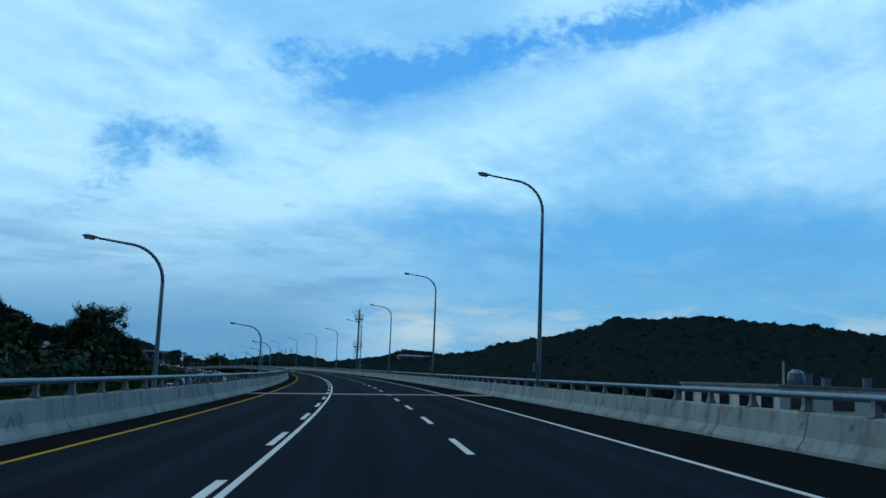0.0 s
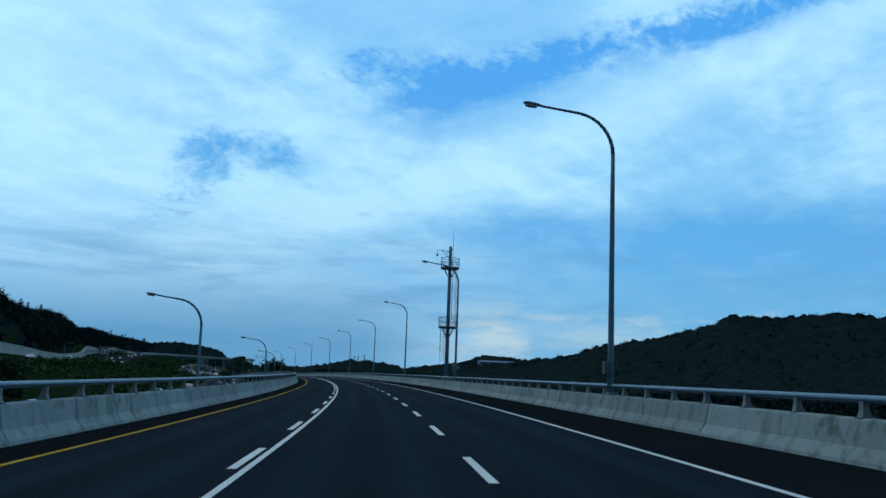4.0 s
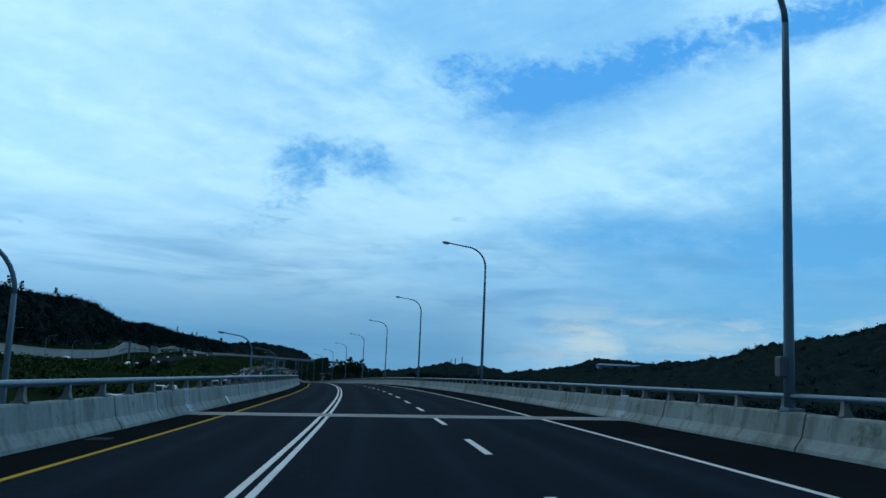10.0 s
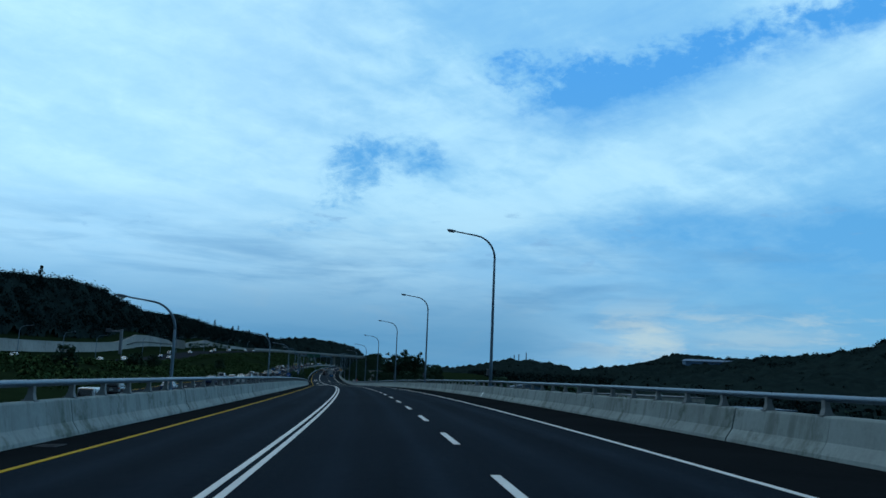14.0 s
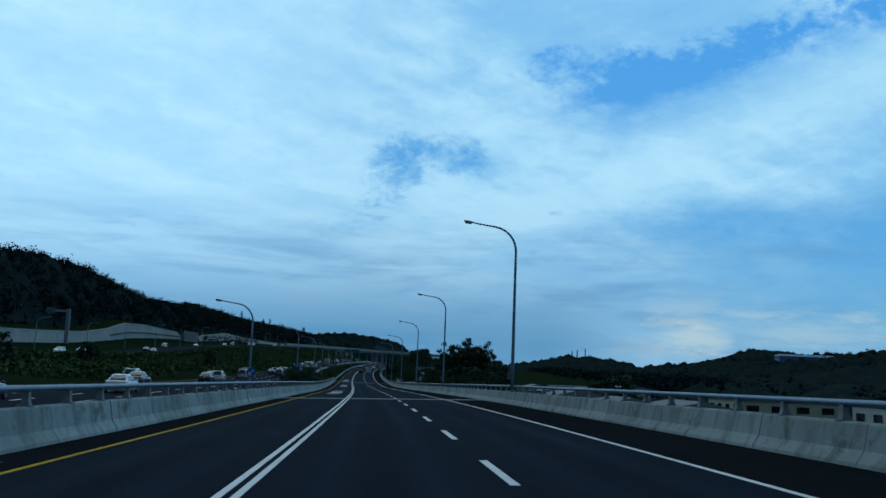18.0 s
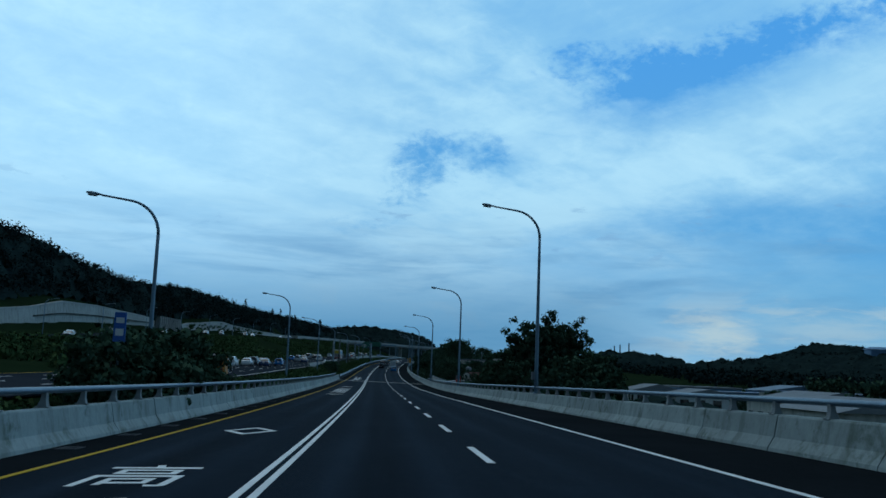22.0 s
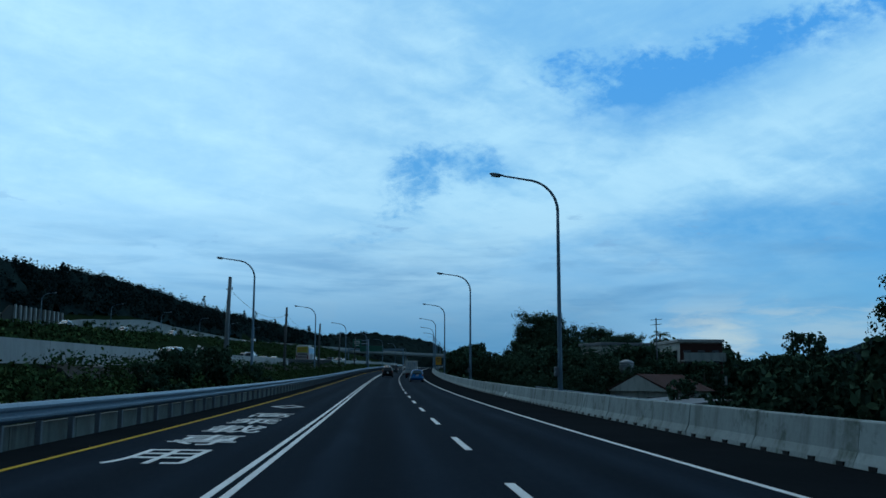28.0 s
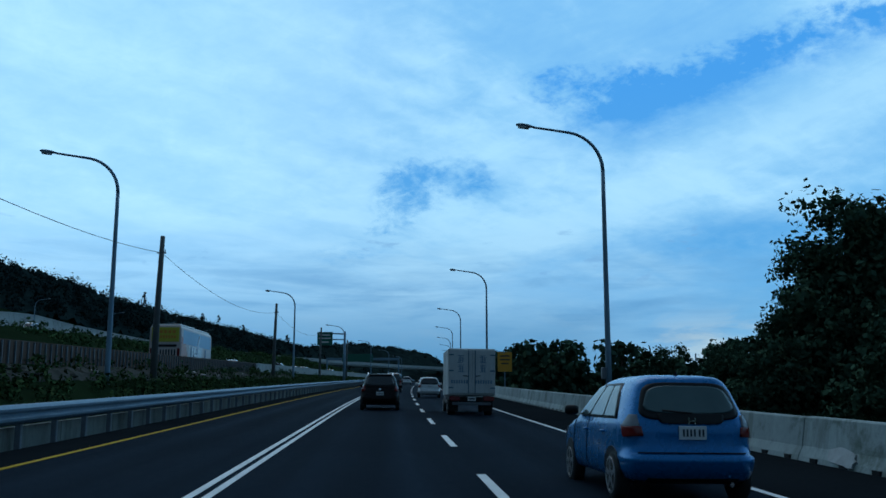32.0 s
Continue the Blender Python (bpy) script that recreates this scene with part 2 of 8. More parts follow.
# openings of blue: azimuth, elevation, half length, half height, tilt, depth
HOLES = (
    (-2.0, 18.2, 4.4, 1.8, 12, 1.05),
    (-6.8, 19.5, 3.2, 1.1, 10, 0.55),
    (5.0, 19.7, 5.0, 1.3, 13, 0.90),
    (14.6, 21.7, 6.5, 1.6, 8, 1.05),
    (23.0, 23.2, 4.5, 1.0, 5, 0.60),
    (1.5, 17.2, 7.0, 1.4, 14, 0.34),
    (-14.4, 14.0, 3.2, 1.3, 6, 0.70),
    (-16.4, 12.3, 2.1, 1.4, 25, 0.70),
    (-11.6, 12.9, 3.0, 1.0, 8, 0.42),
    (-17.4, 10.6, 1.8, 0.7, 15, 0.50),
    (-19.8, 8.8, 2.8, 0.6, 6, 0.40),
    (2.6, 9.7, 6.5, 1.2, 6, 0.62),
    (13.0, 9.3, 8.0, 2.2, 3, 0.60),
    (25.0, 9.4, 11.0, 2.8, 2, 0.55),
    (-7.0, 8.8, 5.0, 0.8, 8, 0.32),
)
make_sky()

_sun = bpy.data.lights.new("sun", "SUN")
_sun.energy, _sun.angle, _sun.color = 0.50, radians(50), (0.92, 0.97, 0.98)
_ob = new("sun", _sun)
_ob.matrix_basis = look((0, 0, 0), (-math.sin(SUN_AZ) * math.cos(SUN_UP), -math.cos(SUN_AZ) * math.cos(SUN_UP), -math.sin(SUN_UP)))

# ---------------------------------------------------------------- materials


def surface(name, col, col2=None, rough=0.8, metal=0.0, grain=3.0, big=0.25, bump=0.0, bump_scale=40.0, spec=0.5, vary=0.0, streak=None, blotch=None):
    """A procedural surface: two colours mixed at two scales, with relief; vary: difference from piece to piece;
    streak: (colour, amount) of run-off stains drawn down the face; blotch: (colour, amount) of moss and dirt in patches."""
    m = bpy.data.materials.new(name)
    m.use_nodes = True
    t = Net(m.node_tree)
    b = m.node_tree.nodes["Principled BSDF"]
    place = t.node("ShaderNodeTexCoord").outputs["Object"]
    col2 = col2 or tuple(c * 0.75 for c in col)
    n1 = t.noise(place, big, 4, 0.6, 0.3)
    n2 = t.noise(place, grain, 6, 0.65)
    f = t.add(t.mul(t.ramp(n1, 0.3, 0.7), 0.6), t.mul(t.ramp(n2, 0.25, 0.75), 0.4))
    c = t.mix(f, col, col2)
    if streak:
        s = t.node("ShaderNodeSeparateXYZ")
        t.put(s.inputs[0], place)
        w = t.noise(t.vec(t.mul(s.outputs[0], 1.6), t.mul(s.outputs[1], 1.6), t.mul(s.outputs[2], 0.25)), 1.0, 5, 0.65, 0.2)
        c = t.mix(t.mul(t.ramp(w, 0.47, 0.68), streak[1]), c, streak[0])
    if blotch:
        w = t.noise(place, 0.9, 7, 0.68, 0.6)
        w2 = t.noise(place, 4.5, 5, 0.65, 0.3)
        c = t.mix(t.mul(t.ramp(t.add(w, t.mul(t.sub(w2, 0.5), 0.35)), 0.52, 0.70), blotch[1]), c, blotch[0])
    if vary:
        info = t.node("ShaderNodeObjectInfo").outputs["Random"]
        h = t.node("ShaderNodeHueSaturation")
        t.put(h.inputs["Value"], t.ramp(info, 0.0, 1.0, 1.0 - vary, 1.0 + vary))
        t.put(h.inputs["Color"], c)
        c = h.outputs[0]
    t.put(b.inputs["Base Color"], c)
    t.put(b.inputs["Roughness"], t.ramp(n2, 0.2, 0.8, max(0.0, rough - 0.08), min(1.0, rough + 0.08)))
    b.inputs["Metallic"].default_value = metal
    b.inputs["Specular IOR Level"].default_value = spec
    if bump:
        bn = t.node("ShaderNodeBump")
        bn.inputs["Strength"].default_value = bump
        bn.inputs["Distance"].default_value = 0.02
        t.put(bn.inputs["Height"], t.noise(place, bump_scale, 4, 0.6))
        t.put(b.inputs["Normal"], bn.outputs[0])
    return m


def paint(name, col, rough=0.25, coat=0.6, metal=0.0):
    m = surface(name, col, tuple(c * 0.93 for c in col), rough, metal, 6, 1.5)
    b = m.node_tree.nodes["Principled BSDF"]
    b.inputs["Coat Weight"].default_value, b.inputs["Coat Roughness"].default_value = coat, 0.06
    return m


def foliage(name, col, col2):
    m = surface(name, col, col2, 0.9, 0.0, 1.2, 0.15, spec=0.0)
    t = Net(m.node_tree)
    b = m.node_tree.nodes["Principled BSDF"]
    src = b.inputs["Base Color"].links[0].from_socket
    isl = t.node("ShaderNodeNewGeometry").outputs["Random Per Island"]
    h = t.node("ShaderNodeHueSaturation")
    t.put(h.inputs["Value"], t.ramp(isl, 0.0, 1.0, 0.8, 1.2))
    t.put(h.inputs["Hue"], t.ramp(isl, 0.0, 1.0, 0.485, 0.515))
    t.put(h.inputs["Color"], src)
    t.put(b.inputs["Base Color"], h.outputs[0])
    return m


def carriageway_asphalt():
    """Dark asphalt with paler wheel tracks, an oily lane middle and faint worn patches; its map gives metres across and along."""
    m = surface("asphalt", (0.0138, 0.0240, 0.0375), (0.0098, 0.0175, 0.0285), 0.93, 0, 9, 0.10, 0.5, 120, 0.015)
    t = Net(m.node_tree)
    b = m.node_tree.nodes["Principled BSDF"]
    src = b.inputs["Base Color"].links[0].from_socket
    at = t.node("ShaderNodeSeparateXYZ")
    t.put(at.inputs[0], t.node("ShaderNodeUVMap").outputs[0])
    o, d = at.outputs[0], at.outputs[1]
    w = t.math("COSINE", t.mul(o, 2 * math.pi / 3.8))
    q = t.mul(t.sub(w, 0.2), 2.2)
    track = t.math("EXPONENT", t.mul(t.mul(q, q), -1.0))
    middle = t.ramp(w, 0.55, 1.0)
    fade = t.noise(t.vec(t.mul(o, 0.25), t.mul(d, 0.02)), 1.0, 4, 0.6)
    streaks = t.noise(t.vec(t.mul(o, 2.2), t.mul(d, 0.045), 3.0), 1.0, 5, 0.6)
    patch = t.noise(t.vec(t.mul(o, 0.7), t.mul(d, 0.12), 6.0), 1.0, 5, 0.6, 0.4)
    gain = t.add(0.86, t.mul(track, t.ramp(fade, 0.3, 0.7, 0.12, 0.42)))
    gain = t.sub(gain, t.mul(middle, t.ramp(fade, 0.35, 0.65, 0.05, 0.2)))
    gain = t.add(gain, t.mul(t.sub(streaks, 0.5), 0.55))
    gain = t.add(gain, t.ramp(patch, 0.60, 0.72, 0.0, 0.22))
    h = t.node("ShaderNodeHueSaturation")
    t.put(h.inputs["Value"], gain)
    t.put(h.inputs["Color"], src)
    t.put(b.inputs["Base Color"], h.outputs[0])
    return m


M_ASPH = carriageway_asphalt()
M_SHOULDER = surface("shoulder_asphalt", (0.0168, 0.0213, 0.0252), (0.0112, 0.0146, 0.0174), 0.97, 0, 9, 0.2, 0.5, 120, 0.0)
M_ASPH_OLD = surface("worn_asphalt", (0.034, 0.042, 0.052), (0.024, 0.030, 0.038), 0.9, 0, 6, 0.1, 0.4, 90, 0.0)
M_WHITE = surface("white_road_paint", (0.86, 0.86, 0.84), (0.66, 0.66, 0.65), 0.7, 0, 25, 0.6, 0.2, 90)
M_YELLOW = surface("yellow_road_paint", (0.62, 0.39, 0.028), (0.46, 0.28, 0.024), 0.8, 0, 20, 0.5, 0.2, 90, 0.05)
M_CONC = surface("parapet_concrete", (0.355, 0.420, 0.425), (0.250, 0.300, 0.298), 0.9, 0, 7, 0.5, 0.4, 30, 0.3, 0.10, ((0.115, 0.142, 0.118), 0.55), ((0.085, 0.118, 0.090), 0.75))
M_CONC_L = surface("smooth_concrete", (0.46, 0.46, 0.45), (0.38, 0.38, 0.37), 0.9, 0, 7, 0.4, 0.3, 30, 0.3, 0.06, ((0.22, 0.21, 0.19), 0.35))
M_CONC_W = surface("weathered_wall_concrete", (0.42, 0.44, 0.43), (0.31, 0.325, 0.31), 0.95, 0, 1.5, 0.06, 0.3, 6, 0.2, 0.05, ((0.10, 0.10, 0.08), 0.5))
M_JOINT = surface("joint_mortar", (0.36, 0.37, 0.37), (0.27, 0.28, 0.28), 0.85, 0, 6, 0.5, 0.3, 40)
M_STEEL = surface("galvanised_steel", (0.13, 0.20, 0.27), (0.095, 0.15, 0.205), 0.45, 0.5, 12, 0.8, 0.1, 60)
M_STEEL_D = surface("dull_steel", (0.15, 0.175, 0.20), (0.10, 0.118, 0.135), 0.55, 0.2, 12, 1.0, 0.1, 60)
M_GRATE = surface("worn_grating_steel", (0.085, 0.095, 0.105), (0.055, 0.062, 0.07), 0.9, 0, 9, 1.0, spec=0.08)
M_KERB = surface("stained_kerb_concrete", (0.20, 0.225, 0.215), (0.125, 0.14, 0.13), 0.95, 0, 5, 0.5, 0.4, 30, 0.1, 0.15, ((0.06, 0.068, 0.055), 0.7))
M_CASTGREY = surface("cast_zinc", (0.24, 0.265, 0.275), (0.17, 0.19, 0.20), 0.7, 0.1, 9, 1.0, 0.2, 50, 0.3)
M_POLE = surface("lamp_pole_steel", (0.185, 0.285, 0.37), (0.165, 0.255, 0.335), 0.6, 0.0, 9, 0.7, spec=0.3)
M_GLASSY = surface("lamp_glass", (0.55, 0.60, 0.62), (0.45, 0.5, 0.52), 0.15, 0, 5, 1.0)
M_GRASS = surface("rough_grass", (0.0169, 0.0312, 0.0143), (0.0104, 0.0195, 0.0104), 0.95, 0, 1.6, 0.05, 0.7, 6, 0.0)
M_LEAF = foliage("tree_leaves", (0.0560, 0.1020, 0.0640), (0.0370, 0.0700, 0.0460))
M_LEAF_L = foliage("shrub_leaves", (0.0600, 0.1050, 0.0420), (0.0374, 0.0690, 0.0300))
# far woods: the leaves' self-shade is put into this darker colour
M_SHADED_CANOPY = foliage("self_shaded_canopy", (0.0215, 0.0390, 0.0370), (0.0095, 0.0190, 0.0205))
M_BARK = surface("bark", (0.09, 0.075, 0.06), (0.05, 0.042, 0.035), 0.95, 0, 8, 1.0, 0.6, 20)
M_WOODPOLE = surface("creosoted_wood", (0.115, 0.125, 0.125), (0.08, 0.085, 0.085), 0.9, 0, 9, 1.0, 0.4, 30)
M_RUBBER = surface("rubber", (0.02, 0.02, 0.02), (0.012, 0.012, 0.012), 0.85)
M_BLACK = surface("black_plastic", (0.009, 0.010, 0.012), (0.006, 0.007, 0.009), 0.5, spec=0.25)
M_RIM = surface("alloy", (0.5, 0.51, 0.53), (0.38, 0.39, 0.41), 0.35, 0.8, 8, 2)
M_WINDOW = surface("tinted_glass", (0.02, 0.025, 0.03), (0.015, 0.018, 0.022), 0.06, 0, 2, 0.5, spec=0.8)
M_REARGLASS = surface("grey_rear_glass", (0.10, 0.15, 0.155), (0.065, 0.105, 0.11), 0.12, 0, 2, 0.7, spec=0.45)
M_LAMP_RED = surface("red_lamp_lens", (0.19, 0.014, 0.012), (0.13, 0.009, 0.008), 0.15, 0, 6, 2)
M_LAMP_CLR = surface("clear_lamp_lens", (0.24, 0.26, 0.29), (0.17, 0.18, 0.20), 0.12, 0, 6, 2)
M_PLATE = surface("number_plate_white", (0.75, 0.76, 0.76), (0.66, 0.67, 0.67), 0.4)
M_INK = surface("dark_ink", (0.03, 0.035, 0.05), (0.025, 0.03, 0.04), 0.6)
M_CHROME = surface("chrome", (0.7, 0.7, 0.72), (0.6, 0.6, 0.62), 0.15, 1.0)
M_BLUE = paint("blue_car_paint", (0.0005, 0.165, 0.44), 0.28, 0.4, 0.3)
M_DARKRED = paint("near_black_car_paint", (0.006, 0.005, 0.006), 0.3, 0.05)
M_DARKRED.node_tree.nodes["Principled BSDF"].inputs["Specular IOR Level"].default_value = 0.15
M_CARWHITE = paint("white_car_paint", (0.72, 0.73, 0.74))
M_CARSILVER = paint("silver_car_paint", (0.36, 0.37, 0.39), 0.3, 0.6, 0.5)
M_CARBLACK = paint("black_car_paint", (0.02, 0.021, 0.025))
M_CARNAVY = paint("navy_car_paint", (0.02, 0.045, 0.12))
M_CARRED = paint("red_car_paint", (0.30, 0.03, 0.02))
M_ORANGE = paint("orange_truck_paint", (0.62, 0.22, 0.02), 0.45, 0.2)
M_BOXWHITE = surface("grubby_white_panel", (0.60, 0.62, 0.62), (0.45, 0.47, 0.47), 0.55, 0.0, 4, 0.5, 0.1, 20, 0.4, 0, ((0.30, 0.31, 0.31), 0.5))
M_BUSYEL = paint("bus_yellow_paint", (0.52, 0.45, 0.03), 0.4, 0.3)
M_BUSPINK = paint("bus_cream_pink_paint", (0.55, 0.45, 0.42), 0.4, 0.3)
M_BUSBLUE = paint("bus_pale_blue_print", (0.16, 0.38, 0.58), 0.4, 0.3)
M_BUSRED = paint("bus_orange_red_print", (0.50, 0.16, 0.09), 0.4, 0.3)
M_SIGNGREEN = surface("sign_green", (0.01, 0.13, 0.085), (0.01, 0.11, 0.07), 0.5)
M_SIGNBLUE = surface("sign_blue", (0.02, 0.12, 0.45), (0.02, 0.10, 0.38), 0.5)
M_SIGNYEL = surface("sign_orange", (0.75, 0.33, 0.02), (0.65, 0.28, 0.02), 0.5)
M_SOSRED = surface("orange_red_enamel", (0.56, 0.050, 0.02), (0.46, 0.040, 0.02), 0.5)
M_INKBLUE = surface("faded_blue_lettering", (0.09, 0.17, 0.29), (0.15, 0.23, 0.32), 0.6)
M_HOUSE = surface("house_plaster", (0.5940, 0.5940, 0.5535), (0.4455, 0.4455, 0.4118), 0.9, 0, 3, 0.3, 0.2, 20, 0.3, 0, ((0.2, 0.19, 0.17), 0.5))
M_WORKS = surface("white_works_cladding", (0.74, 0.76, 0.75), (0.60, 0.62, 0.61), 0.7, 0, 3, 0.3, 0.1, 20, 0.3, 0, ((0.35, 0.35, 0.33), 0.4))
M_HOUSE_Y = surface("cream_plaster", (0.55, 0.50, 0.36), (0.45, 0.41, 0.30), 0.9, 0, 3, 0.3)
M_ROOF = surface("grey_sheet_roof", (0.25, 0.27, 0.29), (0.18, 0.195, 0.21), 0.75, 0.0, 4, 0.3, spec=0.1)
M_ROOF_R = surface("rust_red_sheet_roof", (0.085, 0.040, 0.034), (0.06, 0.03, 0.026), 0.8, 0.0, 4, 0.3, spec=0.05)
M_HALL = surface("pale_blue_sheeting", (0.11, 0.24, 0.40), (0.08, 0.18, 0.31), 0.6, 0.0, 4, 0.2)
M_ROOF_B = surface("blue_sheet_roof", (0.09, 0.15, 0.22), (0.07, 0.115, 0.17), 0.6, 0.1, 4, 0.3)
M_TARP = surface("white_tarpaulin", (0.7, 0.7, 0.68), (0.55, 0.55, 0.54), 0.7, 0, 5, 1.0, 0.4, 12)
M_STEEL_P = surface("pale_zinc_sheet", (0.30, 0.33, 0.36), (0.22, 0.245, 0.27), 0.5, 0.2, 6, 0.8)

# ---------------------------------------------------------------- shape tools


def meshed(name, verts, faces, m, smooth_faces=False):
    me = bpy.data.meshes.new(name)
    me.from_pydata([tuple(v) for v in verts], [], faces)
    if smooth_faces:
        me.polygons.foreach_set("use_smooth", [True] * len(me.polygons))
    me.update()
    if m:
        me.materials.append(m)
    return me


def part(name, me, parent=None, label="", m=None):
    """One mesh object under a thing or part; m: its pose there."""
    ob = new(name, me)
    if parent:
        ob.parent = parent
    if m:
        ob.matrix_basis = m
    if label:
        ob["label"] = label
    return ob


def thing(name, label, category, group="", kind="", m=None):
    ob = new(name)
    ob.empty_display_size = 0.3
    if m:
        ob.matrix_basis = m
    return tagged(ob, label, category, group, kind)


class Shape:
    """Collects boxes, tubes and lofts into one mesh."""

    def __init__(self):
        self.v, self.f = [], []

    def ring_loft(self, rings, caps=True):
        k, base = len(rings[0]), len(self.v)
        for r in rings:
            self.v.extend(r)
        for i in range(len(rings) - 1):
            for j in range(k):
                a, b = base + i * k + j, base + i * k + (j + 1) % k
                self.f.append((a, b, b + k, a + k))
        if caps:
            self.f.append(tuple(base + j for j in range(k))[::-1])
            self.f.append(tuple(base + (len(rings) - 1) * k + j for j in range(k)))
        return self

    def box(self, x0, x1, y0, y1, z0, z1, cut=0.0):
        """A box with its upright and lying edges cut by a small chamfer."""
        if cut <= 0:
            b = len(self.v)
            self.v += [(x, y, z) for z in (z0, z1) for x, y in ((x0, y0), (x1, y0), (x1, y1), (x0, y1))]
            self.f += [(b + 3, b + 2, b + 1, b), (b + 4, b + 5, b + 6, b + 7)]
            self.f += [(b + i, b + (i + 1) % 4, b + 4 + (i + 1) % 4, b + 4 + i) for i in range(4)]
            return self

        def ring(z, c):
            return [(x0 + c, y0, z), (x1 - c, y0, z), (x1, y0 + c, z), (x1, y1 - c, z), (x1 - c, y1, z), (x0 + c, y1, z), (x0, y1 - c, z), (x0, y0 + c, z)]

        def shrunk(z):
            c = cut
            return [(x0 + 2 * c, y0 + c, z), (x1 - 2 * c, y0 + c, z), (x1 - c, y0 + 2 * c, z), (x1 - c, y1 - 2 * c, z), (x1 - 2 * c, y1 - c, z), (x0 + 2 * c, y1 - c, z), (x0 + c, y1 - 2 * c, z), (x0 + c, y0 + 2 * c, z)]
        return self.ring_loft([shrunk(z0), ring(z0 + cut, cut), ring(z1 - cut, cut), shrunk(z1)])

    def tube(self, path, radii, seg=8):
        path = [Vector(p) for p in path]
        if not isinstance(radii, (list, tuple)):
            radii = [radii] * len(path)
        rings = []
        side = None
        for i, p in enumerate(path):
            d = (path[min(i + 1, len(path) - 1)] - path[max(i - 1, 0)]).normalized()
            if side is None:
                side = d.orthogonal().normalized()
            else:
                side = (side - d * side.dot(d)).normalized()
            up = d.cross(side)
            rings.append([tuple(p + (side * math.cos(2 * math.pi * j / seg) + up * math.sin(2 * math.pi * j / seg)) * radii[i]) for j in range(seg)])
        return self.ring_loft(rings)

    def prism(self, pts, thick):
        """A flat polygon given thickness along its normal, backwards."""
        p = [Vector(q) for q in pts]
        n = Vector((0, 0, 0))
        for i in range(len(p)):
            a, b = p[i], p[(i + 1) % len(p)]
            n += a.cross(b)
        n.normalize()
        return self.ring_loft([[tuple(q - n * thick) for q in p], [tuple(q) for q in p]])

    def mesh(self, name, m, smooth_faces=False):
        return meshed(name, self.v, self.f, m, smooth_faces)


def sweep_mesh(name, prof, s0, s1, m, step=4.0, closed=True, banked=True, smooth_faces=False):
    """A section of (off, z) points carried along the road; off and z may be functions of s."""
    n = max(1, round((s1 - s0) / step))
    vs, fs = [], []
    k = len(prof)
    for i in range(n + 1):
        s = s0 + (s1 - s0) * i / n
        for o, z in prof:
            vs.append(spot(s, o(s) if callable(o) else o, z(s) if callable(z) else z, banked))
    for i in range(n):
        for j in range(k if closed else k - 1):
            a, b = i * k + j, i * k + (j + 1) % k
            fs.append((a, b, b + k, a + k))
    if closed:
        fs.append(tuple(range(k))[::-1])
        fs.append(tuple(n * k + j for j in range(k)))
    return meshed(name, vs, fs, m, smooth_faces)


def words(body, size, m, name="lettering", depth=0.002, wide=1.0, tall=1.0):
    """Lettering in the built-in font as a mesh, centred, lying in x and y."""
    cu = bpy.data.curves.new(name, "FONT")
    cu.body, cu.size, cu.extrude, cu.align_x, cu.align_y = body, size, depth, "CENTER", "CENTER"
    ob = bpy.data.objects.new(name, cu)
    scene.collection.objects.link(ob)
    dg = bpy.context.evaluated_depsgraph_get()
    me = bpy.data.meshes.new_from_object(ob.evaluated_get(dg))
    bpy.data.objects.remove(ob)
    bpy.data.curves.remove(cu)
    me.transform(Matrix.Diagonal((wide, tall, 1, 1)))
    me.materials.clear()
    me.materials.append(m)
    return me

# ---------------------------------------------------------------- lie of the land (heights above the road's line)


def z_main(s):
    """The parallel carriageway."""
    return along(s, (-300, 0, 104, 241, 442, 530, 580, 640, 700, 750, 840, 977, 1100, 1300), (-2.2, -2.4, -2.9, -3.4, -3.0, -0.9, -0.1, 0.4, 1.15, 1.9, 2.2, 2.1, 1.6, 0.5))


def z_foot(s):
    """The foot of the retaining wall."""
    return along(s, (300, 600, 682, 744, 813, 871, 990, 1100, 1300), (2, 4, 4.9, 6.0, 7.0, 8.8, 10.6, 11, 12))


def z_wall(s):
    """The top of the retaining wall."""
    return along(s, (250, 600, 680, 742, 838, 866, 890, 920, 985, 992, 1030, 1046, 1064, 1092, 1105, 1130, 1160, 1200, 1300), (7.5, 8.6, 9.7, 11, 12.7, 14.6, 17.5, 17.7, 15.7, 13, 13.8, 15.2, 15.7, 17.2, 17.5, 16.3, 15.5, 14.7, 13.8))


def z_ridge(s):
    """Tree tops of the wooded hill on the left."""
    z = along(s, (-300, 0, 300, 500, 600, 684, 780, 860, 900, 937, 966, 1050, 1090, 1160, 1220, 1370, 1550, 1650, 1760), (30, 34, 38, 42, 40, 38, 40.5, 45, 45, 43, 39.5, 36, 38, 38.6, 36, 36, 38, 38, 22))
    return z * (1 - smooth(1740, 1900, s))


def z_right(s):
    return along(s, (400, 600, 690, 740, 790, 850, 900, 1000, 1200, 1600), (-9, -8, -5.5, -3.8, -2.8, -2.4, -1.5, -0.9, -0.5, -1.0))


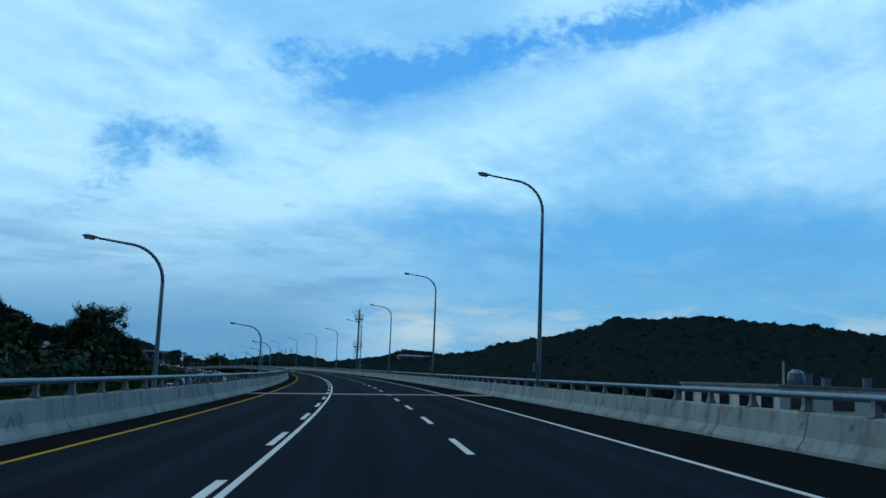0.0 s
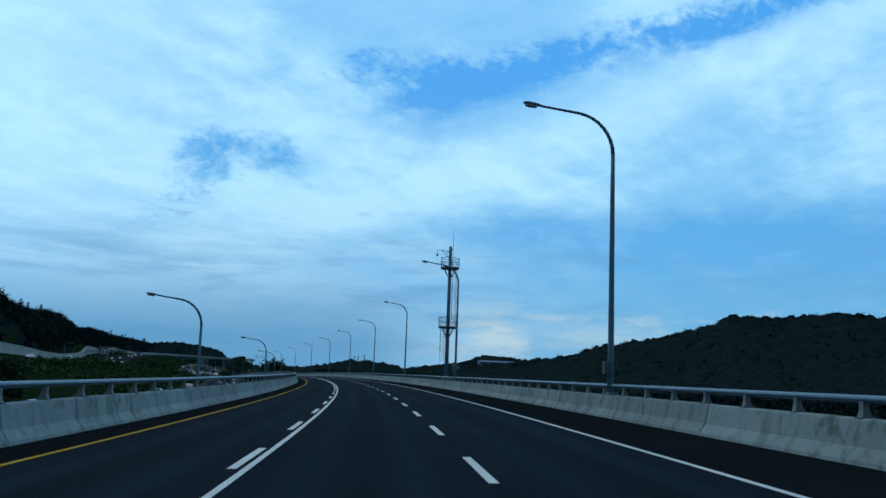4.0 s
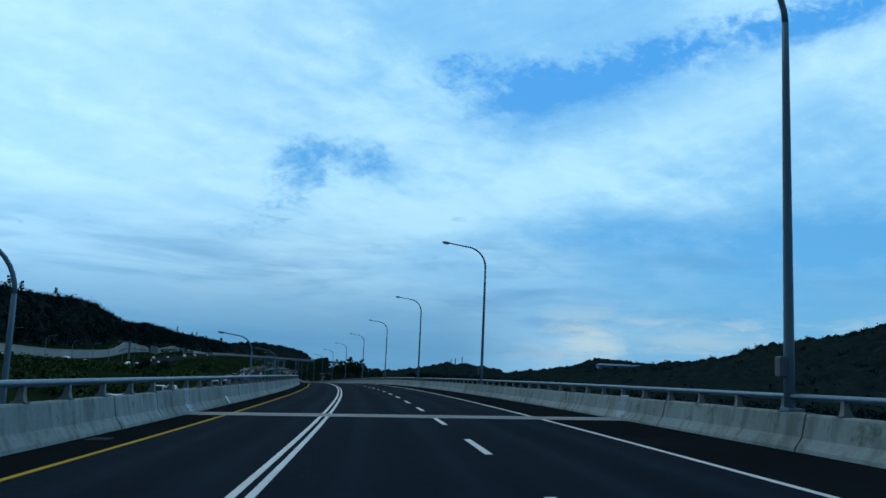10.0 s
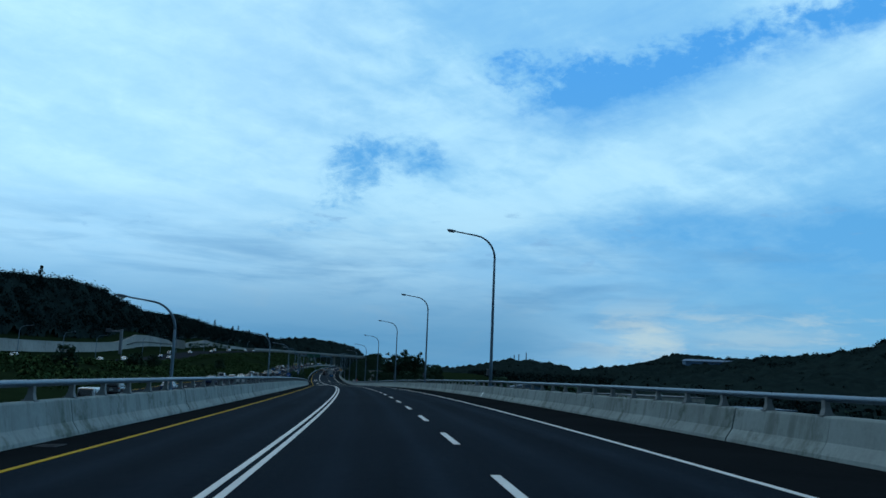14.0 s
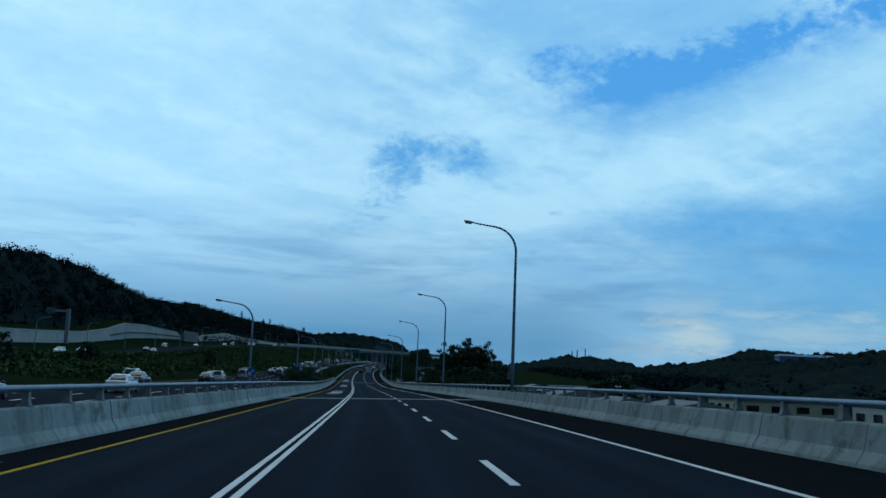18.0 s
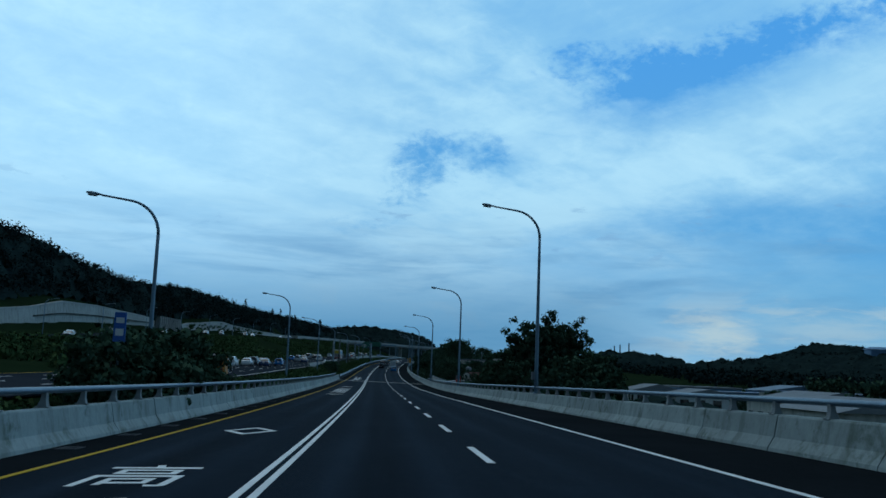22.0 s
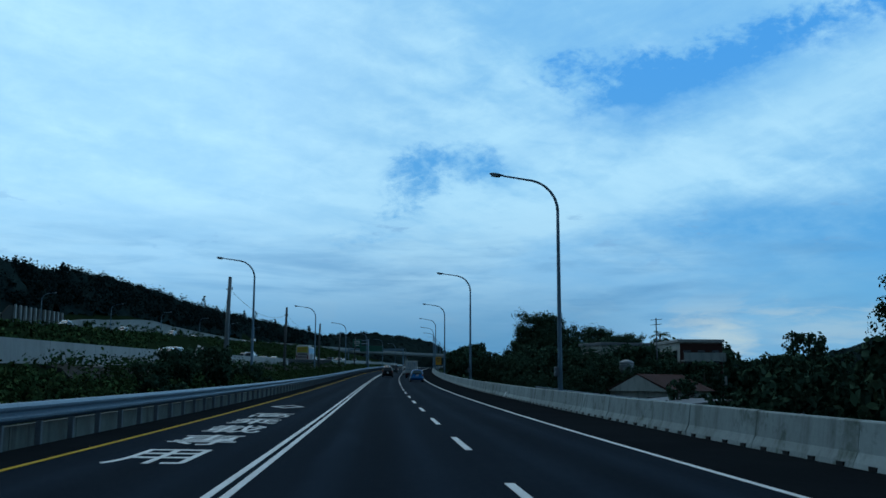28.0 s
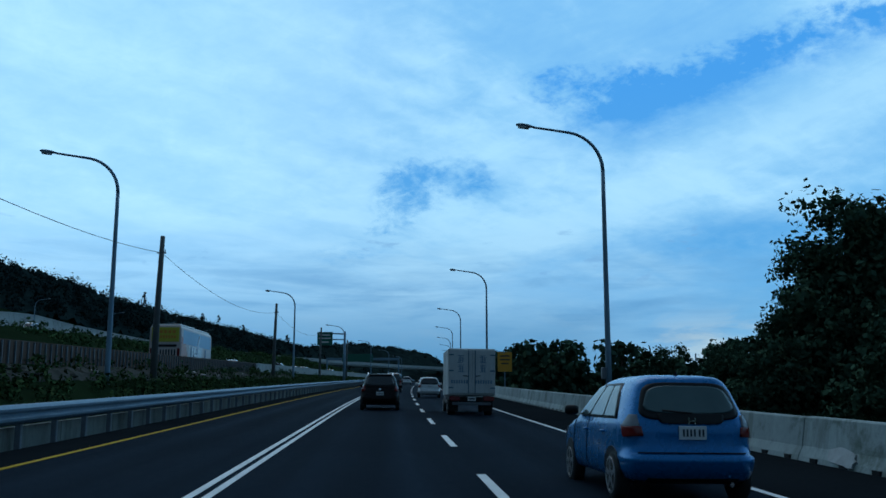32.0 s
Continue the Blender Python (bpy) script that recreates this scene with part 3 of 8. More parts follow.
def ground_z(s, off):
    zm, zf = z_main(s), z_foot(s)
    if off <= -9:
        gone = smooth(1650, 1850, s)
        ridge = z_ridge(s) * (1 - gone)
        wall = z_wall(s) * (1 - gone)
        zf = zf * (1 - gone)
        near = zm - 0.6 if s < 700 else zm - 0.6 + (0.2 - zm) * smooth(700, 780, s)
        xs = (-2600, -900, -420, -260, -160, -122, -108, -101.2, -99, -86, -64, -58, -33, -29, -13.5, -12, -9)
        ys = (0, 5, ridge * 0.55, ridge - 4, ridge - 6, ridge - 9, wall + 2.0, wall - 0.5, zf - 0.1, zf - 1.0, zf - 1.2, zf - 2.0, zm + 0.2, zm - 0.15, zm - 0.15, zm - 0.35 if s < 700 else (zm - 0.35) * (1 - smooth(700, 780, s)) + (zm - 0.8) * smooth(700, 780, s), near)
        return along(off, xs, ys)
    zr = z_right(s)
    if off >= 9:
        return along(off, (9, 14, 60, 260, 2600), (zr, zr, zr - 0.4, min(zr, -3.0), min(zr, -3.0)))
    deck = -1.7 if s < 765 else -0.25
    near = zm - 0.6 if s < 700 else zm - 0.6 + (0.2 - zm) * smooth(700, 780, s)
    return min(deck, near + (zr - near) * (off + 9) / 18)


def make_ground():
    offs = [-2600, -1800, -1200, -900, -600, -420, -330, -260, -210, -180, -160, -145, -132, -122, -115, -108, -104, -101.2, -99, -92, -86, -76, -64, -58, -50, -42, -33, -29, -21, -13.5, -12, -10.5, -9, -4, 0, 4, 9, 11, 14, 20, 30, 45, 60, 90, 140, 200, 260, 340, 450, 600, 900, 1400, 2000, 2600]
    ss = [S0 + 12.5 * i for i in range(int((S1 - S0) / 12.5) + 1)]
    vs, fs = [], []
    for s in ss:
        for o in offs:
            z = ground_z(s, o)
            if abs(o) > 30:
                z += (noise.noise(Vector((s * 0.03, o * 0.03, 0))) * 0.8) if o > -58 or o < -110 else 0
            vs.append(spot(s, o, z, False))
    k = len(offs)
    for i in range(len(ss) - 1):
        for j in range(k - 1):
            a = i * k + j
            fs.append((a, a + 1, a + k + 1, a + k))
    tagged(new("ground", meshed("ground", vs, fs, M_GRASS, True)), "rough dark green grass and scrub ground", "ground", kind="structure")


make_ground()

# far ridges: s, off, height above the line
RIDGE_RIGHT = ((990, 250, 6), (945, 294, 17), (914, 362, 39), (881, 416, 51), (861, 447, 62), (851, 460, 71), (817, 506, 71), (792, 536, 76), (760, 574, 70), (726, 610, 68), (672, 663, 58), (560, 760, 46), (420, 860, 40), (200, 960, 34))
RIDGE_FAR = ((1830, 90, 1), (1790, 140, 7), (1754, 180, 15), (1749, 206, 22.5), (1740, 238, 22.5), (1733, 267, 19.5), (1728, 290, 15.5), (1722, 306, 11), (1714, 336, 15.5), (1713, 380, 19), (1692, 442, 39.5), (1677, 484, 38.5), (1654, 540, 25), (1600, 640, 30), (1500, 760, 38), (1380, 880, 40))
RIDGE_NORTH = ((1480, -165, 24), (1580, -135, 27), (1640, -112, 36), (1654, -84, 38), (1658, -44, 35.5), (1662, -18, 30), (1668, -2, 17), (1676, 24, 5))
RIDGE_MID = ((1340, 229, 5), (1325, 300, 15), (1308, 366, 21), (1266, 450, 30), (1239, 536, 42), (1172, 646, 50), (1080, 760, 46))


def ridge_points(ridge, step=14.0):
    pts = [spot(s, o, z, False) for s, o, z in ridge]
    out = []
    for a, b in zip(pts, pts[1:]):
        n = max(1, int((b - a).length / step))
        out += [a.lerp(b, i / n) for i in range(n)]
    return out + [pts[-1]]


def crown_bump(x, y, cell, high):
    """Height of a rounded tree top in a closed canopy at x, y."""
    w = noise.voronoi(Vector((x / cell, y / cell, 0.3)))[0]
    edge = min(1.0, (w[1] - w[0]) * 1.9)
    tall = 0.65 + 0.7 * noise.noise(Vector((x * 0.06, y * 0.06, 7.1)))
    lump = noise.noise(Vector((x * 0.55, y * 0.55, 5))) * 0.30 + noise.noise(Vector((x * 1.3, y * 1.3, 2))) * 0.14
    return high * (tall * math.sqrt(max(0.0, edge)) + lump - 0.4)


def hill(name, ridge, front, back, base, label, step=3.2, rows=84, crown=10.0):
    """A wooded hill: a ridge with slopes down to both feet, its canopy rounded crown by crown."""
    pts = ridge_points(ridge, step)
    pu = (-1.0, -0.75, -0.5, -0.25, -0.1, 0.0, 0.15, 0.4, 0.7, 1.0)
    ph = (0.0, 0.16, 0.42, 0.74, 0.93, 1.0, 0.93, 0.6, 0.2, 0.0)
    us = [-((1 - i / rows) ** 1.25) for i in range(rows)] + [0.0, 0.012, 0.026, 0.045, 0.09, 0.15, 0.4, 1.0]
    vs, fs = [], []
    for i, p in enumerate(pts):
        d = pts[min(i + 9, len(pts) - 1)] - pts[max(i - 9, 0)]
        n = Vector((-d.y, d.x, 0)).normalized()
        for u in us:
            h = along(u, pu, ph)
            q = p + n * (u * (back if u > 0 else front))
            z = base + (p.z - base) * h
            z += noise.noise(Vector((q.x * 0.012, q.y * 0.012, 1.7))) * 9 * min(1, 2 * h) * (1 - h)
            z += crown_bump(q.x, q.y, crown, 6.2)
            vs.append(Vector((q.x, q.y, z)))
    k = len(us)
    for i in range(len(pts) - 1):
        for j in range(k - 1):
            a = i * k + j
            fs.append((a, a + 1, a + k + 1, a + k))
    tagged(new(name, meshed(name, vs, fs, M_SHADED_CANOPY, True)), label, "hill", kind="structure")
    return vs, k


def leaves_mesh(name, centres, radii, per, leaf, m, seed=1, squash=0.8):
    """Loose leaf sprays round many centres as one mesh."""
    rng = np.random.default_rng(seed)
    c = np.repeat(np.array(centres, dtype=float), per, 0)
    r = np.repeat(np.array(radii, dtype=float), per)
    n = len(c)
    d = rng.normal(size=(n, 3)) * (1, 1, squash)
    d /= np.linalg.norm(d, axis=1)[:, None]
    p = c + d * (r * rng.random(n) ** 0.55)[:, None]
    # blades lie over the clump's outside, loosely
    face = d + rng.normal(size=(n, 3)) * 0.55 + (0, 0, 0.25)
    face *= np.where((face * d).sum(1) < 0, -1.0, 1.0)[:, None]
    a = np.cross(face, rng.normal(size=(n, 3)))
    a /= np.linalg.norm(a, axis=1)[:, None]
    b = np.cross(face, a)
    b /= np.linalg.norm(b, axis=1)[:, None]
    l = (leaf * rng.uniform(0.6, 1.4, n))[:, None]
    v = np.stack([p - a * l, p - b * l * 0.62 - (0, 0, 0.1 * leaf), p + a * l, p + b * l * 0.62], 1).reshape(-1, 3)
    me = bpy.data.meshes.new(name)
    me.vertices.add(4 * n)
    me.vertices.foreach_set("co", v.ravel())
    me.loops.add(4 * n)
    me.loops.foreach_set("vertex_index", np.arange(4 * n, dtype=np.int32))
    me.polygons.add(n)
    me.polygons.foreach_set("loop_start", np.arange(0, 4 * n, 4, dtype=np.int32))
    me.update(calc_edges=True)
    # the shading follows the clump's roundness more than the single blade
    soft = d + rng.normal(size=(n, 3)) * 0.28
    soft /= np.linalg.norm(soft, axis=1)[:, None]
    me.attributes.new("custom_normal", "FLOAT_VECTOR", "POINT").data.foreach_set("vector", np.repeat(soft, 4, 0).ravel().astype(np.float32))
    me.materials.append(m)
    return me


def sprays(name, centres, radii, per, leaf, m, label, category="woods", seed=1):
    tagged(new(name, leaves_mesh(name, centres, radii, per, leaf, m, seed)), label, category, kind="stuff")


def grown_hill(name, ridge, front, back, base, count, size, label):
    vs, k = hill(name, ridge, front, back, base, label)
    rng = random.Random(len(ridge))
    n, rows = len(vs) // k, 85
    pl, sz = [], []
    for _ in range(count):
        i = rng.randrange(n - 1)
        j = rows - 1 - (int(abs(rng.gauss(0, 1)) * rows * 0.06) if rng.random() < 0.4 else rng.randrange(rows))
        j = max(0, j)
        u, w = rng.random(), rng.random()
        a, b, c = vs[i * k + j], vs[i * k + j + 1], vs[(i + 1) * k + j]
        p = a + (b - a) * u + (c - a) * w
        r = size * rng.uniform(0.6, 1.3)
        pl.append((p.x, p.y, p.z - r * 0.25))
        sz.append(r)
    sprays("woods", pl, sz, 22, 0.75, M_SHADED_CANOPY, "dense dark green woods on the hillside")


grown_hill("hill_east", RIDGE_RIGHT, 330, 300, -6, 4200, 2.6, "wooded hill with a flat-topped ridge, dark green")
grown_hill("hill_far", RIDGE_FAR, 260, 260, -4, 1800, 2.6, "distant low wooded hills, dark green")
grown_hill("hill_north", RIDGE_NORTH, 150, 200, 0, 1500, 2.6, "wooded hill end above the flyover, dark green")
grown_hill("hill_mid", RIDGE_MID, 240, 240, -4, 2200, 2.6, "wooded hill flank, dark green")


def left_woods():
    rng = random.Random(3)
    vs, fs = [], []
    offs = [-107 - 1.9 * i for i in range(24)] + [-156, -163, -172, -184, -200, -230, -280]
    count = 560
    for i in range(count):
        s = 330 + 2.6 * i
        for j, o in enumerate(offs):
            p = spot(s, o, 0.0, False)
            rise = along(o, (-130, -112, -107), (4.6, 3.4, 0.6))
            if o > -113 and noise.noise(Vector((s * 0.018, 0.5, 8))) > 0.22:
                rise -= 3.5
            p.z += ground_z(s, o) + rise + crown_bump(p.x, p.y, 7.0, 4.6)
            vs.append(p)
    k = len(offs)
    for i in range(count - 1):
        for j in range(k - 1):
            a = i * k + j
            fs.append((a, a + k, a + k + 1, a + 1))
    tagged(new("hillside_canopy", meshed("hillside_canopy", vs, fs, M_SHADED_CANOPY, True)), "closed dark green canopy of rounded tree tops on the hillside", "woods", kind="stuff")
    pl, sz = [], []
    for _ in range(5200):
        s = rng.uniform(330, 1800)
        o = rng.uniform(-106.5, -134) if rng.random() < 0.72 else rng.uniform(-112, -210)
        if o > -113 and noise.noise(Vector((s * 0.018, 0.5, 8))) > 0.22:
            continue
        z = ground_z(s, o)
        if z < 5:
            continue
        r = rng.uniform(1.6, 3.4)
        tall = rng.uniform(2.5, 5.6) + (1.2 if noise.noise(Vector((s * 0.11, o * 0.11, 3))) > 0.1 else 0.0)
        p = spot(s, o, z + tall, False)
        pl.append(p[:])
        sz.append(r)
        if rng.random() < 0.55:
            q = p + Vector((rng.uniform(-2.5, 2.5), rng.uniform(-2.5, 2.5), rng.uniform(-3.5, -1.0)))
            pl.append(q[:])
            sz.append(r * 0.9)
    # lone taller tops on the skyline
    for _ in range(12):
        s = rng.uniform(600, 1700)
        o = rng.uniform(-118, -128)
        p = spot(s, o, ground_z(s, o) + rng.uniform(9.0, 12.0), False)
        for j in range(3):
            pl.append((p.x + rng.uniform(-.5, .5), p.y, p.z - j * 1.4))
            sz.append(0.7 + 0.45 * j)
    sprays("hillside_woods", pl, sz, 34, 0.44, M_SHADED_CANOPY, "dense dark green trees on the hillside above the wall")


left_woods()


def scrub():
    """Bushes on the bank between the carriageways and on the valley floor."""
    rng = random.Random(5)
    pl, sz = [], []
    for _ in range(4200):
        s = rng.uniform(60, 1350)
        o = rng.uniform(-60, -32)
        if noise.noise(Vector((s * 0.02, o * 0.06, 4))) < -0.12:
            continue
        r = rng.uniform(0.5, 1.7)
        p = spot(s, o, ground_z(s, o) + r * 0.35, False)
        pl.append(p[:])
        sz.append(r)
    for _ in range(90):
        s = rng.uniform(1040, 1200)
        u = rng.random() ** 1.6
        p = spot(s, -98.6 - u, z_foot(s) + 1.8 + u * (z_wall(s) - z_foot(s) - 2.2), False)
        pl.append(p[:])
        sz.append(rng.uniform(0.45, 1.1))
    s = 200.0
    while s < 1330:
        o = rng.uniform(-65.5, -60.5)
        r = rng.uniform(0.7, 1.25) * (1.25 if rng.random() < 0.1 else 1.0)
        p = spot(s, o, z_foot(s) - along(s, (900, 1000), (0.95, 2.0)) + rng.uniform(-0.3, 0.3), False)
        pl.append(p[:])
        sz.append(r)
        s += rng.uniform(0.3, 0.8)
    sprays("bank_scrub", pl, sz, 26, 0.30, M_LEAF_L, "dark green bushes on the bank between the carriageways", "bushes", 2)
    pl, sz = [], []
    for _ in range(2200):
        s = rng.uniform(-40, 760)
        o = rng.uniform(16, 230)
        r = rng.uniform(1.0, 3.4)
        if 20 < s < 130 and 30 < o < 110 or 480 < s < 760 and 34 < o < 130:
            continue
        p = spot(s, o, ground_z(s, o) + r * 0.6, False)
        pl.append(p[:])
        sz.append(r)
    for _ in range(500):
        s = rng.uniform(775, 960)
        o = rng.uniform(13, 60)
        if 838 < s < 872 and 20 < o < 40:
            continue
        r = rng.uniform(0.6, 1.5)
        p = spot(s, o, ground_z(s, o) + r * 0.6, False)
        pl.append(p[:])
        sz.append(r)
    for _ in range(900):
        s = rng.uniform(-60, 460)
        o = rng.uniform(-60, -34)
        if s > 215:
            continue
        r = rng.uniform(1.4, 3.6)
        p = spot(s, o, ground_z(s, o) + r * 0.7, False)
        pl.append(p[:])
        sz.append(r)
    sprays("valley_scrub", pl, sz, 40, 0.55, M_LEAF, "dark green scrub and low trees on the valley floor", "bushes", 3)


scrub()


def valley_woods():
    """Close woods that fill the valley between the works and the far hills."""
    rng = random.Random(41)
    pl, sz = [], []
    for _ in range(3600):
        s = rng.uniform(330, 1330)
        o = along(rng.random(), (0, 0.5, 1), (64, 170, 430)) + along(s, (330, 480, 780, 900, 1330), (60, 70, 10, -14, -30))
        if 40 < s < 770 and o < 140 or s > 755 and o < 120:
            continue
        r = rng.uniform(2.4, 5.0)
        p = spot(s, o, ground_z(s, o) + rng.uniform(1.0, 5.5) * (1.0 if s < 830 else 0.45), False)
        pl.append(p[:])
        sz.append(r)
    sprays("valley_woods", pl, sz, 30, 0.75, M_SHADED_CANOPY, "close dark green woods filling the valley floor", "woods", 6)


valley_woods()

# ---------------------------------------------------------------- the carriageway
O_Y, O_D, O_L, O_R = -5.7, -1.88, 1.92, 5.68
O_LEFT, O_RIGHT = -7.0, 8.62


def left_shift(s):
    """By how much the left lane is narrower along the bend."""
    return along(s, (100, 183, 238, 293, 347, 401, 470, 510), (0, 0.26, 0.52, 0.50, 0.56, 0.42, 0.18, 0))


def left_edge(o):
    return lambda s: o + left_shift(s)


def make_road():
    road = tagged(new("road", sweep_mesh("road", [(left_edge(O_LEFT), 0), (O_RIGHT, 0), (O_RIGHT + 0.5, -0.35), (O_RIGHT + 0.5, -0.9), (4, -1.6), (-3, -1.6), (O_LEFT - 0.5, -0.9), (O_LEFT - 0.5, -0.35)], -120, 1700, M_ASPH, 4)), "dark asphalt motorway carriageway of three lanes", "road", kind="structure")
    me = road.data
    k = 8
    rings = len(me.vertices) // k
    across = (O_LEFT, O_RIGHT, O_RIGHT + 0.5, O_RIGHT + 0.5, 4, -3, O_LEFT - 0.5, O_LEFT - 0.5)
    lay = me.uv_layers.new(name="UVMap")
    for lp in me.loops:
        i, j = divmod(lp.vertex_index, k)
        lay.data[lp.index].uv = (across[j], -120 + 1820 * i / (rings - 1))
    for n, o0, o1 in (("left_shoulder", left_edge(O_LEFT), left_edge(O_Y - 0.12)), ("right_shoulder", O_R + 0.1, O_RIGHT)):
        tagged(new(n, sweep_mesh(n, [(o0, 0.001), (o1, 0.001), (o1, 0.004), (o0, 0.004)], -120, 1700, M_SHOULDER, 4)), "darker asphalt hard shoulder beside the barrier", "shoulder", kind="structure")

    def middle_line(o):
        """The double line wanders a hand's width."""
        return lambda s: o + along(s, (420, 480, 530, 570, 620, 730, 760, 800, 900), (0, -0.06, -0.10, -0.04, 0, -0.04, -0.14, -0.11, -0.10))

    def strip(name, o, w, s0, s1, m, label):
        edge = left_edge if m == M_YELLOW else middle_line if abs(o - O_D) < 0.5 else lambda v: v
        a, b = edge(o - w / 2), edge(o + w / 2)
        return tagged(new(name, sweep_mesh(name, [(a, 0.004), (b, 0.004), (b, 0.010), (a, 0.010)], s0, s1, m, 4)), label, "road marking", kind="structure")

    strip("edge_line_yellow", O_Y, 0.12, -120, 1700, M_YELLOW, "worn yellow edge line")
    strip("edge_line_white", O_R, 0.13, -120, 1700, M_WHITE, "white edge line along the right shoulder")
    strip("solid_line_white", O_D + 0.14, 0.115, -120, 1700, M_WHITE, "solid white lane line")
    strip("double_line_white", O_D - 0.09, 0.115, 203, 1700, M_WHITE, "second solid white lane line")

    def dashes(parent_name, o, s_first, count, label):
        top = thing(parent_name, label, "road marking", kind="structure")
        for i in range(count):
            s = s_first + 10 * i
            s += 0.6 + 1.4 * smooth(690, 750, s)
            part("lane_dash", sweep_mesh("lane_dash", [(o - 0.075, 0.004), (o + 0.075, 0.004), (o + 0.075, 0.010), (o - 0.075, 0.010)], s, s + 4, M_WHITE, 2), top)

    dashes("lane_dashes", O_L, -53.3, 160, "broken white lane line, four metre dashes")
    dashes("solid_lane_dashes", O_D - 0.09, -51.5, 26, "broken white line beside the solid line")
    return road


make_road()


def expansion_joint(s):
    """A steel comb joint between two strips of mortar right across the deck."""
    top = thing("expansion_joint", "steel comb expansion joint in pale mortar across the asphalt", "expansion joint", "expansion joints", "structure")
    for a, b in ((-1.05, -0.16), (0.16, 1.05)):
        part("mortar_strip", sweep_mesh("mortar_strip", [(left_edge(O_LEFT), 0.005), (O_RIGHT, 0.005), (O_RIGHT, 0.014), (left_edge(O_LEFT), 0.014)], s + a, s + b, M_JOINT, 1), top, "pale grey mortar")
    vs, fs = [], []
    o = O_LEFT + left_shift(s)
    i = 0
    while o < O_RIGHT - 0.1:
        a, b = (-0.15, 0.06) if i % 2 else (-0.06, 0.15)
        q = len(vs)
        vs += [spot(s + a, o, 0.015), spot(s + a, o + 0.09, 0.015), spot(s + b, o + 0.09, 0.015), spot(s + b, o, 0.015)]
        vs += [spot(s + a, o, 0.005), spot(s + a, o + 0.09, 0.005), spot(s + b, o + 0.09, 0.005), spot(s + b, o, 0.005)]
        fs += [(q, q + 1, q + 2, q + 3), (q + 4, q + 5, q + 1, q), (q + 5, q + 6, q + 2, q + 1), (q + 6, q + 7, q + 3, q + 2), (q + 7, q + 4, q, q + 3)]
        o += 0.12
        i += 1
    part("steel_comb", meshed("steel_comb", vs, fs, M_STEEL_D), top, "dull steel teeth")


for _s in (59.5, 312.5, 566.0, 766.3):
    expansion_joint(_s)


def lane_legend():
    """Diamonds and the words of the high-occupancy lane."""
    o = (O_Y + O_D) / 2
    glyphs = {c: words(c, 3.0, M_WHITE, "lane_character", 0.003, 0.55, 1.12) for c in "高乘載專用"}
    for top, step in ((615.0, 4.3), (704.8, 4.3), (793.5, 4.2)):
        for i, c in enumerate("高乘載專用"):
            ob = new("lane_character", glyphs[c])
            ob.matrix_basis = stand(top - 0.3 - step * i, o - (0.12 if top > 750 else 0.0), 0.008) @ pose(0, 0, 0, grade(top), -bank(top), 0)
            tagged(ob, "large white character painted on the left lane", "road marking", "lane lettering", "structure")
    sh = Shape()
    a, b, w = 0.75, 1.7, 0.2
    outer = [(-a, 0), (0, -b), (a, 0), (0, b)]
    inner = [(-a + w, 0), (0, -b + 2.2 * w), (a - w, 0), (0, b - 2.2 * w)]
    for i in range(4):
        p, q, r, t = outer[i], outer[(i + 1) % 4], inner[(i + 1) % 4], inner[i]
        sh.ring_loft([[(x, y, 0.0) for x, y in (p, q, r, t)], [(x, y, 0.006) for x, y in (p, q, r, t)]])
    me = sh.mesh("lane_diamond", M_WHITE)
    for s in (592, 627, 679.5, 718, 768.7, 801.6):
        ob = new("lane_diamond", me)
        ob.matrix_basis = stand(s, o - (0.35 if s > 750 else 0.0), 0.006) @ pose(0, 0, 0, grade(s), -bank(s), 0)
        tagged(ob, "white diamond outline painted on the left lane", "road marking", "lane diamonds", "structure")


lane_legend()


def drain_grates():
    """Steel gratings over the drains in the left shoulder."""
    frame_me = Shape().box(-0.22, 0.22, -0.34, -0.30, 0, 0.012).box(-0.22, 0.22, 0.30, 0.34, 0, 0.012).box(-0.22, -0.18, -0.30, 0.30, 0, 0.012).box(0.18, 0.22, -0.30, 0.30, 0, 0.012).mesh("frame_bars", M_GRATE)
    bars = Shape()
    for i in range(9):
        y = -0.26 + 0.065 * i
        bars.box(-0.18, 0.18, y - 0.014, y + 0.014, 0.001, 0.010)
    bar_me = bars.mesh("grating", M_GRATE)
    for s in [77, 129, 180, 232, 300, 352, 406, 458, 510] + [583.4 + 4.6 * i for i in range(39)]:
        top = thing("drain_grate", "dull steel drain grating in the asphalt by the parapet", "drain grate", "drain grates")
        part("grate_frame", frame_me, top)
        part("grating", bar_me, top)
        top.matrix_basis = stand(s, O_LEFT + 0.42 + left_shift(s), 0.006) @ pose(0, 0, 0, grade(s), -bank(s), 0)


drain_grates()

# ---------------------------------------------------------------- parapets and rails


